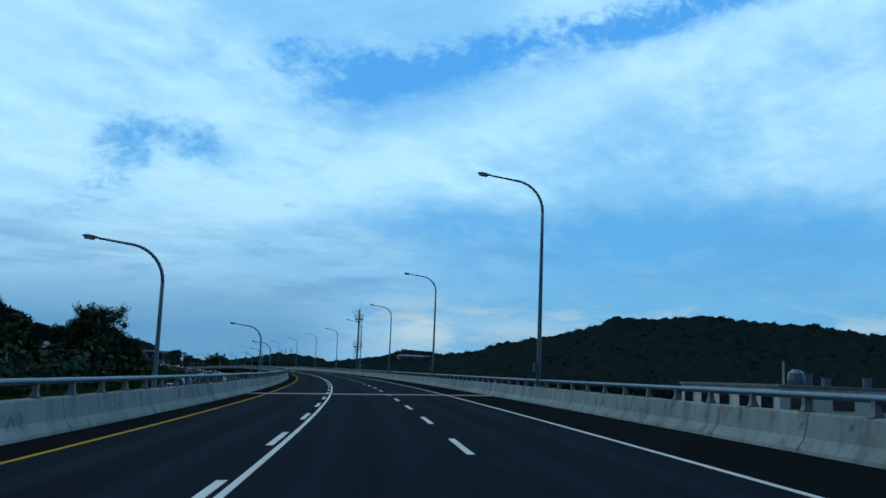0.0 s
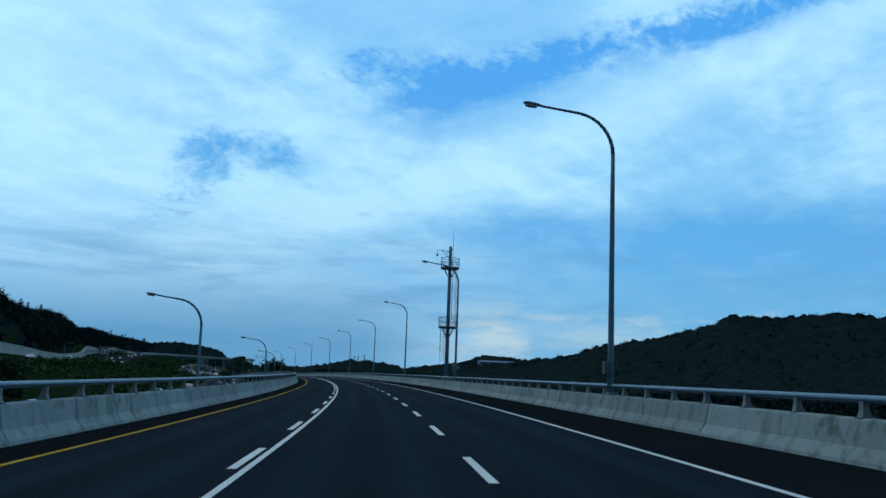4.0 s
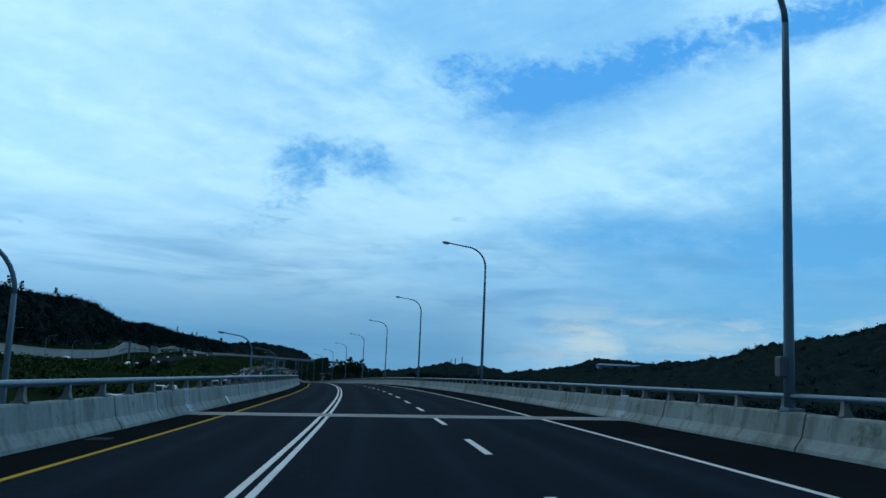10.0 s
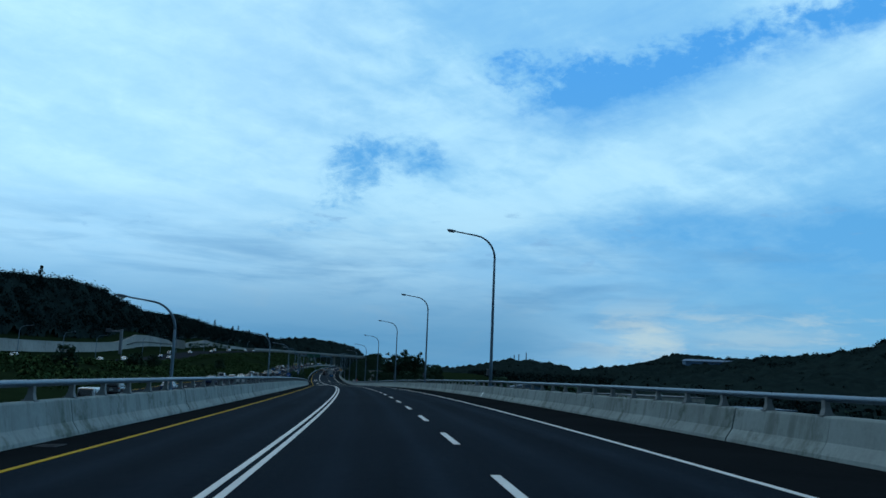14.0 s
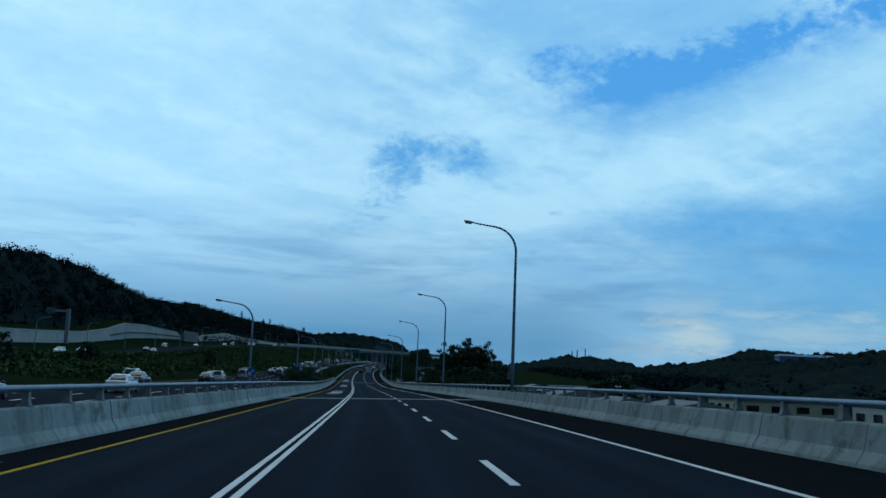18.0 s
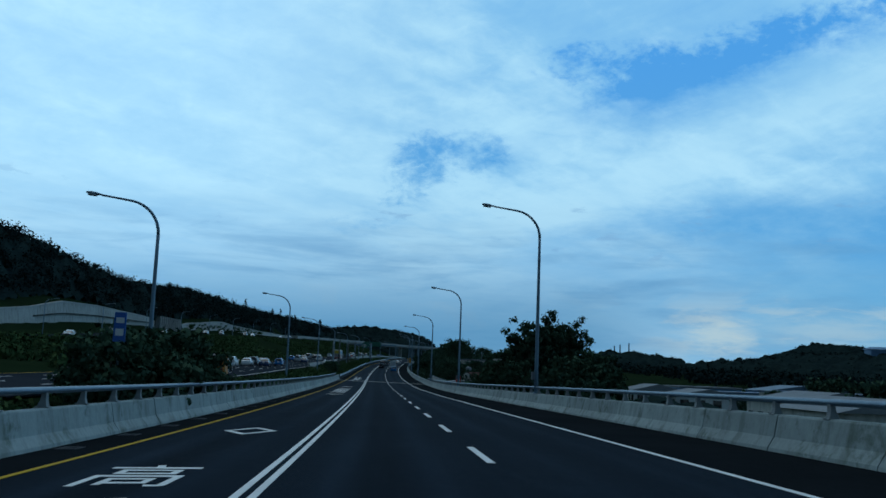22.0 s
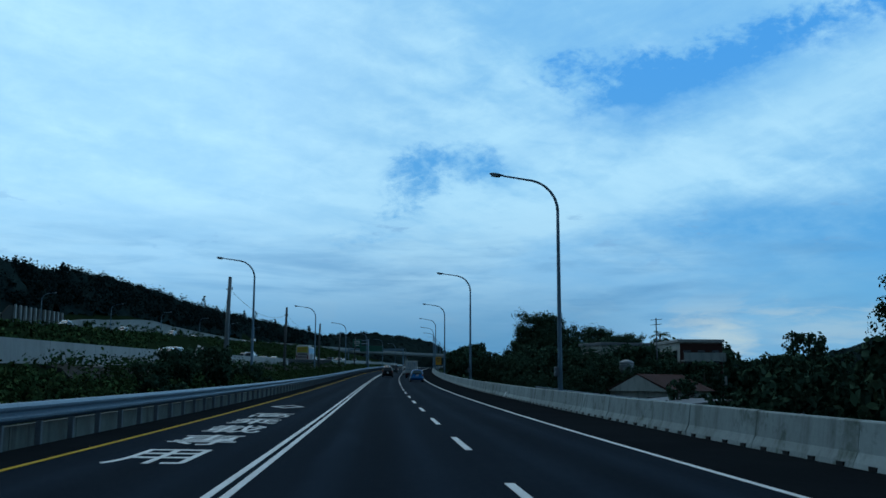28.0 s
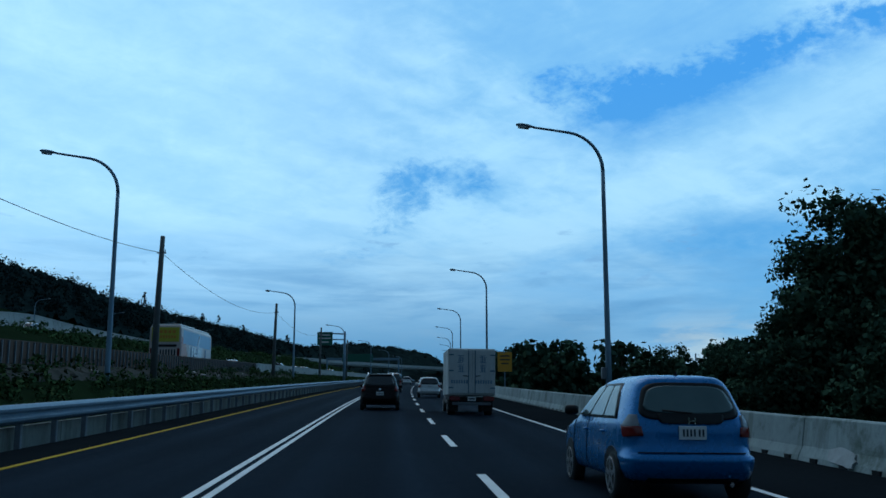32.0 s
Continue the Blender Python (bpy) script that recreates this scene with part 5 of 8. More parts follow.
def call_box():
    top = thing("emergency_call_box", "orange-red roadside emergency telephone cabinet on a post", "call box", m=stand(713.5, 9.9, 0.41) @ Matrix.Diagonal((0.70, 0.8, 0.78, 1)))
    part("post", Shape().tube([(0, 0.1, -8.0), (0, 0.1, 0.95)], 0.07, 8).mesh("post", M_POLE), top)
    sh = Shape()
    sh.ring_loft([[(-0.36, -0.22, 0.95), (0.36, -0.22, 0.95), (0.36, 0.3, 0.95), (-0.36, 0.3, 0.95)], [(-0.42, -0.3, 1.15), (0.42, -0.3, 1.15), (0.42, 0.35, 1.15), (-0.42, 0.35, 1.15)], [(-0.42, -0.3, 1.95), (0.42, -0.3, 1.95), (0.42, 0.35, 1.95), (-0.42, 0.35, 1.95)], [(-0.46, -0.42, 2.05), (0.46, -0.42, 2.05), (0.46, 0.38, 2.05), (-0.46, 0.38, 2.05)]])
    body = part("cabinet", sh.mesh("cabinet", M_SOSRED), top)
    part("hatch", Shape().box(-0.02, 0.3, -0.325, -0.29, 1.62, 1.88, 0.01).mesh("hatch", M_BLACK), body, "dark recess")
    part("pictogram_panel", Shape().box(0.06, 0.28, -0.325, -0.29, 1.22, 1.54, 0.01).mesh("pictogram_panel", M_PLATE), body, "white panel with a handset mark")
    part("handset_mark", Shape().box(0.11, 0.16, -0.335, -0.322, 1.28, 1.48).box(0.11, 0.22, -0.335, -0.322, 1.44, 1.48).box(0.11, 0.22, -0.335, -0.322, 1.28, 1.32).mesh("handset_mark", M_SIGNBLUE), body)
    part("side_panel", Shape().box(-0.36, -0.2, -0.325, -0.29, 1.4, 1.75, 0.01).mesh("side_panel", M_PLATE), body)


call_box()


def sign_gantry():
    top = thing("sign_gantry", "grey steel cantilever gantry with a green direction sign", "sign gantry", m=stand(1012, -9.0, -0.2, False))
    part("column", Shape().tube([(0, 0, -0.4), (0, 0, 8.8)], [0.22, 0.17], 10).mesh("column", M_POLE, True), top)
    part("arm", Shape().tube([(0.2, 0, 8.4), (-4.2, 0, 8.5)], 0.11, 8).tube([(0.1, 0, 7.5), (-4.2, 0, 7.6)], 0.09, 8).mesh("arm", M_POLE, True), top)
    p = part("panel", Shape().box(-4.3, -1.9, -0.2, -0.12, 6.6, 8.7, 0.02).mesh("panel", M_SIGNGREEN), top, "green panel")
    for z, w in ((8.2, 1.6), (7.7, 1.8), (7.1, 1.2)):
        part("bar", Shape().box(-3.1 - w / 2, -3.1 + w / 2, -0.215, -0.205, z - 0.1, z + 0.1).mesh("bar", M_PLATE), p)
    far = thing("sign_gantry", "wide steel gantry over the road with dark sign panels, far away", "sign gantry", m=stand(1225, -26, 0.5, False))
    for x in (-14, 14):
        part("column", Shape().tube([(x, 0, -1), (x, 0, 9)], 0.3, 8).mesh("column", M_POLE), far)
    part("truss", Shape().box(-14, 14, -0.4, 0.4, 8.0, 8.9, 0.05).mesh("truss", M_POLE), far)
    part("panel", Shape().box(-8, 4, -0.7, -0.55, 7.4, 10.4, 0.03).mesh("panel", M_SIGNGREEN), far)


sign_gantry()


def camera_gantry():
    """A cantilever over the upper road behind the wall."""
    top = thing("camera_gantry", "grey steel cantilever post over the upper road", "sign gantry", m=stand(741.0, -76.9, 16.6, False))
    part("column", Shape().box(-0.5, 0.5, -0.3, 0.3, -9.0, 0.0, 0.06).mesh("column", M_STEEL_P), top)
    part("arm", Shape().box(-5.2, -0.5, -0.2, 0.2, -0.9, -0.35, 0.05).mesh("arm", M_STEEL_P), top)
    part("panel", Shape().box(-5.6, -3.4, -0.35, -0.2, -1.2, 0.2, 0.03).mesh("panel", M_STEEL_D), top)


camera_gantry()


def utility_poles():
    """Wooden poles with hanging wires along the verge."""
    spots = ((826.6, -11.3, 8.5), (871.0, -12.1, 9.1), (916.5, -12.0, 9.0), (962.0, -12.2, 9.0), (1008.0, -12.4, 9.0), (1054.0, -12.6, 9.0))
    tops = []
    for i, (s, o, z) in enumerate(spots):
        g = ground_z(s, o)
        tops.append(spot(s, o + 0.12, z - 0.9, False))
        t = thing("utility_pole", "pale concrete utility pole with a guy wire, in the verge" if i == 0 else "dark wooden utility pole leaning slightly in the verge", "utility pole", "utility poles", m=stand(s, o, g, False))
        h = z - g
        part("pole", Shape().tube([(0, 0, -0.3), (0.05, 0, h * 0.5), (0.14, 0, h)], [0.19, 0.16, 0.12], 10).mesh("pole", M_CASTGREY if i == 0 else M_WOODPOLE, True), t)
        part("cable_bracket", Shape().box(-0.12, 0.36, -0.04, 0.04, h - 0.95, h - 0.87, 0.01).mesh("cable_bracket", M_STEEL_D), t, "small steel bracket")
        part("insulator", Shape().tube([(0.3, 0, h - 0.87), (0.3, 0, h - 0.72)], [0.04, 0.025], 6).mesh("insulator", M_PLATE), t)
        if i == 0:
            part("guy_wire", Shape().tube([(0.1, 0, h - 0.9), (-1.6, 3.0, 0.0)], 0.012, 5).mesh("guy_wire", M_BLACK), t)
        if i == 1:
            part("cable_coil", Shape().tube([(0.2 + 0.14 * math.cos(a * 0.7), 0.1, h * 0.74 + 0.3 * math.sin(a * 0.7)) for a in range(20)], 0.035, 5).mesh("cable_coil", M_BLACK), t, "coil of black cable")
    for a, b in zip(tops, tops[1:]):
        sag = 0.024 * (b - a).length
        path = [a.lerp(b, u / 16) - Vector((0, 0, 4 * sag * (u / 16) * (1 - u / 16))) for u in range(17)]
        tagged(new("overhead_wire", Shape().tube(path, 0.014, 5).mesh("overhead_wire", M_BLACK)), "thin black overhead wire sagging between the poles", "wire", "overhead wires")


utility_poles()

# ---------------------------------------------------------------- trees and shrubs


def tree(name, height, spread, seed, label, crown_from=0.4, clump_n=60, per=46, leaf=0.26, open_crown=0.5, lean=0.0):
    rng = random.Random(seed)
    top = thing(name, label, "tree", "trees")
    h1 = height * crown_from
    trunk = [(0, 0, -0.3), (lean * 0.2, 0, h1 * 0.4), (lean * 0.6, 0.1, h1), (lean, 0.1, height * 0.72)]
    sh = Shape().tube(trunk, [0.035 * height, 0.028 * height, 0.02 * height, 0.008 * height], 8)
    centres = []
    n_limb = 9
    for i in range(n_limb):
        u = 0.55 + 0.45 * i / n_limb
        z0 = h1 * (0.8 + 0.5 * i / n_limb)
        a = i * 2.4 + rng.uniform(-0.5, 0.5)
        reach = spread * rng.uniform(0.55, 1.0) * (1.0 - 0.45 * (i / n_limb) ** 2)
        zt = min(height * 0.95, z0 + height * rng.uniform(0.15, 0.45))
        tip = Vector((lean * u + math.cos(a) * reach, math.sin(a) * reach, zt))
        base = Vector((lean * u, 0.05, z0))
        mid = base.lerp(tip, 0.5) + Vector((0, 0, -0.03 * height))
        sh.tube([base, mid, tip], [0.013 * height, 0.008 * height, 0.003 * height], 5)
        for _ in range(clump_n // n_limb):
            w = rng.uniform(0.45, 1.1)
            c = base.lerp(tip, w) + Vector((rng.gauss(0, 0.12), rng.gauss(0, 0.12), rng.gauss(0.05, 0.09))) * spread
            centres.append((c.x, c.y, min(c.z, height), spread * rng.uniform(0.10, 0.22)))
    for _ in range(int(clump_n * (1 - open_crown))):
        a, r = rng.uniform(0, 6.28), spread * math.sqrt(rng.random()) * 0.7
        centres.append((lean + r * math.cos(a), r * math.sin(a), height * rng.uniform(crown_from * 0.9, 0.92), spread * rng.uniform(0.14, 0.26)))
    part("trunk", sh.mesh("trunk", M_BARK, True), top)
    part("crown", leaves_mesh("crown", [c[:3] for c in centres], [c[3] for c in centres], per, leaf, M_LEAF, seed), top)
    return top


TREES = {}


def plant(kind, s, off, scale, turn, label=""):
    """A tree of that kind at s, off; the first one is moved there, the next ones are copies."""
    m = stand(s, off, ground_z(s, off) - 0.1, False, turn)
    src, used = TREES[kind]
    if not used:
        TREES[kind] = (src, True)
        src.matrix_basis = m
        src.scale = (scale, scale, scale)
        ob = src
        TREES[kind + "_k"] = scale
    else:
        k = scale / TREES[kind + "_k"]
        ob = copy_thing(src, m @ Matrix.Diagonal((k, k, k, 1)))
    if label:
        ob["label"] = label
    return ob


TREES["broad"] = (tree("tree", 14, 5.5, 1, "broad dark green tree with an uneven crown", 0.22, 110, 19, 0.42, 0.15), False)
TREES["tufted"] = (tree("tree", 15, 4.7, 2, "tall dark tree with separate tufted crowns and gaps", 0.40, 110, 52, 0.26, 0.82, 0.6), False)
TREES["spread"] = (tree("tree", 12, 5.6, 7, "big spreading dark green tree with layered leafy limbs", 0.2, 170, 105, 0.155, 0.05), False)
TREES["round"] = (tree("tree", 8, 4.2, 3, "rounded dark green tree behind the barrier", 0.12, 100, 15, 0.42, 0.1), False)
TREES["leafy"] = (tree("tree", 8, 4.2, 9, "dense fine-leaved dark green tree behind the barrier", 0.12, 115, 54, 0.18, 0.1), False)
TREES["slim"] = (tree("tree", 9, 2.4, 4, "slim dark green tree with thin limbs", 0.35, 50, 24, 0.26, 0.6), False)
TREES["bush"] = (tree("shrub", 3.4, 2.6, 5, "dense dark green roadside bush", 0.08, 85, 46, 0.14, 0.1), False)


def planting():
    rng = random.Random(8)
    # tall group beyond the end of the viaduct
    for kind, s, o, h in (("tufted", 772, 28.7, 1.16), ("tufted", 779, 33.0, 1.16), ("tufted", 783, 37.0, 1.12), ("broad", 776, 30, 0.95), ("broad", 784, 34, 0.9), ("broad", 788, 40, 0.9), ("round", 780, 24, 1.0), ("round", 766, 21, 0.8), ("broad", 764, 25.0, 0.62), ("broad", 775, 23.0, 0.62), ("broad", 789, 25.0, 0.62), ("broad", 782, 27.5, 0.75), ("round", 757, 27.5, 0.8), ("round", 768, 34.0, 1.0), ("broad", 795, 37.0, 0.75), ("round", 750, 32.0, 0.8), ("spread", 811, 34.0, 0.98), ("broad", 803, 32.0, 0.75), ("round", 806, 28.5, 0.85), ("round", 742, 26.0, 0.6), ("round", 760, 40.0, 1.0), ("broad", 749, 31.5, 0.72), ("round", 745, 28.5, 1.0), ("broad", 769, 41.5, 0.80), ("round", 753, 36.0, 1.1), ("round", 738, 31.0, 0.8), ("round", 772, 44.0, 1.05)):
        plant(kind, s, o, h, rng.uniform(0, 360))
    # in front of and between the houses
    for kind, s, o, h in (("round", 857.5, 26.8, 0.92), ("round", 856.5, 28.8, 0.88), ("round", 872, 19.5, 0.72), ("round", 877, 17.5, 0.62), ("broad", 879, 22.0, 0.48), ("round", 883, 18.5, 0.70), ("broad", 887, 21.5, 0.50), ("round", 890, 17.5, 0.66), ("round", 895, 19.0, 0.74), ("broad", 899, 22.5, 0.52), ("round", 868, 16.5, 0.42), ("round", 861, 18.0, 0.46), ("round", 856, 16.5, 0.42), ("broad", 856, 26.4, 0.52), ("round", 852, 18.5, 0.42), ("round", 846, 19.6, 0.62), ("round", 853.5, 28.6, 0.74), ("round", 858, 20.0, 0.44), ("round", 856, 31.0, 0.66), ("slim", 853, 33.5, 0.62), ("round", 854, 31.0, 0.66), ("broad", 858, 35.5, 0.40), ("slim", 851, 28.0, 0.66), ("round", 862, 31.0, 0.74), ("slim", 866, 29.5, 0.80), ("broad", 842, 36.0, 0.42), ("round", 836, 40.0, 0.70), ("round", 832, 33.0, 0.62), ("broad", 826, 30.0, 0.44), ("round", 821, 26.5, 0.62), ("slim", 829, 24.0, 0.50), ("round", 816, 22.0, 0.42), ("round", 811, 24.0, 0.60), ("broad", 850, 46.0, 0.48), ("broad", 838, 50.0, 0.46), ("round", 862, 47.0, 0.80), ("broad", 828, 42.0, 0.44), ("round", 870, 41.0, 0.86), ("slim", 823, 21.0, 0.46), ("leafy", 851, 22.0, 0.72), ("leafy", 855.5, 23.4, 0.80), ("leafy", 848, 24.6, 0.62), ("leafy", 859.5, 22.6, 0.84), ("leafy", 857.5, 30.5, 0.78), ("leafy", 864, 21.0, 0.9)):
        if kind == "round" and 845 < s < 897 and o < 29:
            kind = "leafy"
        plant(kind, s, o, h, rng.uniform(0, 360))
    # the big spreading group beyond them
    for kind, s, o, h in (("spread", 914.5, 26.2, 1.10), ("spread", 915.5, 24.9, 0.90), ("spread", 914.0, 23.8, 0.72), ("leafy", 926, 22.3, 0.66), ("leafy", 932, 25.0, 0.74), ("round", 941, 27.5, 0.80), ("leafy", 922.5, 20.6, 0.58), ("round", 948, 25.0, 0.74), ("spread", 911, 28.0, 0.90), ("round", 918, 23.5, 0.92), ("round", 910, 23.0, 0.90), ("broad", 907, 28.5, 0.66), ("round", 904, 25.0, 0.90), ("round", 922, 21.5, 0.60), ("round", 902, 20.0, 0.70), ("round", 911, 19.0, 0.68), ("spread", 909.5, 34.0, 0.88), ("broad", 907, 39.0, 0.68), ("broad", 903, 37.0, 0.66), ("broad", 899, 33.0, 0.60), ("broad", 897, 43.0, 0.62), ("round", 893, 30.0, 0.95), ("round", 885, 33.0, 0.90), ("round", 880, 29.0, 0.86), ("round", 886, 40.0, 0.95)):
        if kind == "round" and o < 27:
            kind = "leafy"
        elif kind == "broad" and o < 40 and s > 900:
            kind, h = "spread", h * 1.15
        plant(kind, s, o, h, rng.uniform(0, 360))
    for i in range(62):
        s = 926 + i * 6.5 + rng.uniform(-3, 3)
        o = rng.uniform(13.5, 21)
        tall = along(s, (920, 980, 1040, 1140, 1330), (4.6, 5.5, 6.0, 7.2, 8.4)) * rng.uniform(0.72, 1.12) + 1.0
        kind = rng.choice(("round", "round", "broad", "slim"))
        plant(kind, s, o, tall / {"round": 8, "broad": 14, "slim": 9}[kind], rng.uniform(0, 360))
    # trees of the works yards below the viaduct
    for i in range(34):
        s, o = 484 + i * 7.6 + rng.uniform(-3, 3), rng.uniform(22, 62)
        if s > 630 and o < 45:
            continue
        plant(rng.choice(("round", "round", "broad")), s, o, rng.uniform(0.62, 0.80) * (1.0 if i % 5 else 1.12), rng.uniform(0, 360))
    # wood edge seen left of the tall group
    for i in range(16):
        s = 885 + i * 9
        plant(rng.choice(("round", "broad")), s, rng.uniform(46, 75), rng.uniform(0.55, 0.75), rng.uniform(0, 360))
    # valley trees left of the viaduct
    for kind, s, o, h in (("broad", 170, -43, 0.76), ("broad", 176, -47, 0.66), ("round", 164, -39, 1.02), ("broad", 184, -42, 0.72), ("round", 176, -37, 1.06), ("round", 190, -39, 1.0), ("spread", 174, -41.2, 1.15), ("round", 150, -50, 1.2), ("broad", 128, -60, 1.0), ("broad", 112, -54, 0.9), ("round", 204, -44, 1.1), ("round", 96, -52, 1.0), ("round", 215, -36, 0.6)):
        plant(kind, s, o, h, rng.uniform(0, 360))
    for i in range(5):
        s = 560 + i * 62 + rng.uniform(-15, 15)
        plant(rng.choice(("round", "slim", "bush")), s, rng.uniform(-56, -36), rng.uniform(0.35, 0.6), rng.uniform(0, 360))
    # tree heads past the bend, dark against the sky
    for s, o, h in ((1290, 20, 1.0), (1305, 26, 1.2), (1322, 22, 1.1), (1340, 28, 1.2), (1360, 24, 1.1)):
        plant("broad", s, o, h, rng.uniform(0, 360))
    # bushes by the left parapet and in the strip between the roads
    for s, o, h in ((634.5, -9.9, 0.84), (637.5, -10.5, 0.96), (640.5, -10.2, 1.05), (644, -10.0, 1.02), (647.5, -10.6, 0.96), (650.5, -9.8, 0.82), (668.5, -9.0, 0.36), (803, -10.6, 0.5), (811, -11.4, 0.6), (818, -11.0, 0.75), (824, -11.6, 0.62), (836, -10.6, 0.5)):
        plant("bush", s, o, h, rng.uniform(0, 360))


planting()


def palm():
    top = thing("palm_tree", "slender palm with drooping fronds beside the house", "tree", "trees", m=stand(893, 40.5, ground_z(893, 40.5) + 2.0, False))
    part("trunk", Shape().tube([(0, 0, -0.2), (0.1, 0, 3), (0.05, 0, 6.6)], [0.16, 0.12, 0.1], 8).mesh("trunk", M_BARK, True), top)
    rng = random.Random(4)
    for i in range(14):
        a = i * 2.4
        up = rng.uniform(0.1, 0.9)
        pts = []
        for u in range(7):
            r = 1.7 * u / 6
            pts.append(Vector((0.05 + r * math.cos(a), r * math.sin(a), 6.6 + up * r - 0.28 * r * r)))
        v, f = [], []
        side = Vector((-math.sin(a), math.cos(a), 0))
        for u in range(6):
            for sg in (-1, 1):
                q = len(v)
                p0, p1 = pts[u], pts[u + 1]
                w = 0.42 * (1 - abs(u - 2.5) / 5)
                v += [p0, p0.lerp(p1, 0.5), p0.lerp(p1, 0.9) + side * sg * w + Vector((0, 0, -0.12)), p0.lerp(p1, 0.4) + side * sg * w + Vector((0, 0, -0.14))]
                f.append((q, q + 1, q + 2, q + 3))
        part("frond", meshed("frond", v, f, M_LEAF_L), top)


palm()


def verge():
    """Weeds and low growth in the strip left of the guard rail and behind the right barrier."""
    rng = random.Random(21)
    cen = []
    for _ in range(2900):
        s = 772 + 300 * rng.random() ** 1.3
        o = rng.uniform(-13.2, -8.2) if rng.random() < 0.5 else rng.uniform(-12.3, -8.2)
        z = ground_z(s, o) + (0.25 if o < -12.1 and 796 < s < 985 else 0.0)
        r = rng.uniform(0.18, 0.6) * (1.15 if s < 850 else 0.8)
        p = spot(s, o, z + r * 0.5, False)
        cen.append((p.x, p.y, p.z, r))
    sprays("verge_weeds", [c[:3] for c in cen], [c[3] for c in cen], 30, 0.085, M_LEAF_L, "tangled green weeds and grass in the strip between the roads", "weeds", 4)
    cen = []
    for _ in range(1500):
        s = rng.uniform(790, 1050)
        o = rng.uniform(9.6, 16)
        z = ground_z(s, o)
        r = rng.uniform(0.25, 0.8) * (0.5 if s < 850 else 1.0)
        p = spot(s, o, z + r * 0.5, False)
        cen.append((p.x, p.y, p.z, r))
    sprays("right_verge_weeds", [c[:3] for c in cen], [c[3] for c in cen], 16, 0.15, M_LEAF, "dark green shrubs and weeds behind the concrete barrier", "weeds", 4)
    cen = []
    for _ in range(900):
        s = rng.uniform(560, 770)
        o = rng.uniform(-13.2, -8.8)
        z = ground_z(s, o)
        r = rng.uniform(0.15, 0.45)
        p = spot(s, o, z + r * 0.5, False)
        cen.append((p.x, p.y, p.z, r))
    sprays("parapet_weeds", [c[:3] for c in cen], [c[3] for c in cen], 12, 0.14, M_LEAF_L, "green grass and weeds beside the left parapet", "weeds", 4)


verge()

# ---------------------------------------------------------------- the other carriageways, walls and buildings


def other_roads():
    ln = [(-28.5, lambda s: z_main(s) - 0.08), (-13.8, lambda s: z_main(s) - 0.08), (-13.8, lambda s: z_main(s)), (-28.5, lambda s: z_main(s))]
    tagged(new("other_carriageway", sweep_mesh("other_carriageway", ln, -200, 1700, M_ASPH_OLD, 8, True, False)), "worn grey asphalt carriageway beside the viaduct", "road", kind="structure")
    up = [(-84, lambda s: z_foot(s) - 1.05), (-66, lambda s: z_foot(s) - 1.15), (-66, lambda s: z_foot(s) - 0.9), (-84, lambda s: z_foot(s) - 0.8)]
    tagged(new("upper_carriageway", sweep_mesh("upper_carriageway", up, 200, 1320, M_ASPH_OLD, 10, True, False)), "worn asphalt carriageway along the foot of the wall", "road", kind="structure")
    for o, m, n in ((-14.3, M_WHITE, "other_edge_line"), (-28.0, M_YELLOW, "other_median_line")):
        tagged(new(n, sweep_mesh(n, [(o - 0.08, lambda s: z_main(s) + 0.002), (o + 0.08, lambda s: z_main(s) + 0.002), (o + 0.08, lambda s: z_main(s) + 0.012), (o - 0.08, lambda s: z_main(s) + 0.012)], -200, 1600, m, 8, True, False)), "painted edge line of the other carriageway", "road marking", kind="structure")
    for o in (-17.8, -21.3, -24.8):
        top = thing("other_lane_dashes", "broken white lane line of the other carriageway", "road marking", kind="structure")
        for i in range(70):
            s = 420 + 10 * i
            part("lane_dash", sweep_mesh("lane_dash", [(o - 0.07, lambda q: z_main(q) + 0.002), (o + 0.07, lambda q: z_main(q) + 0.002), (o + 0.07, lambda q: z_main(q) + 0.012), (o - 0.07, lambda q: z_main(q) + 0.012)], s, s + 4, M_WHITE, 2, True, False), top)


other_roads()


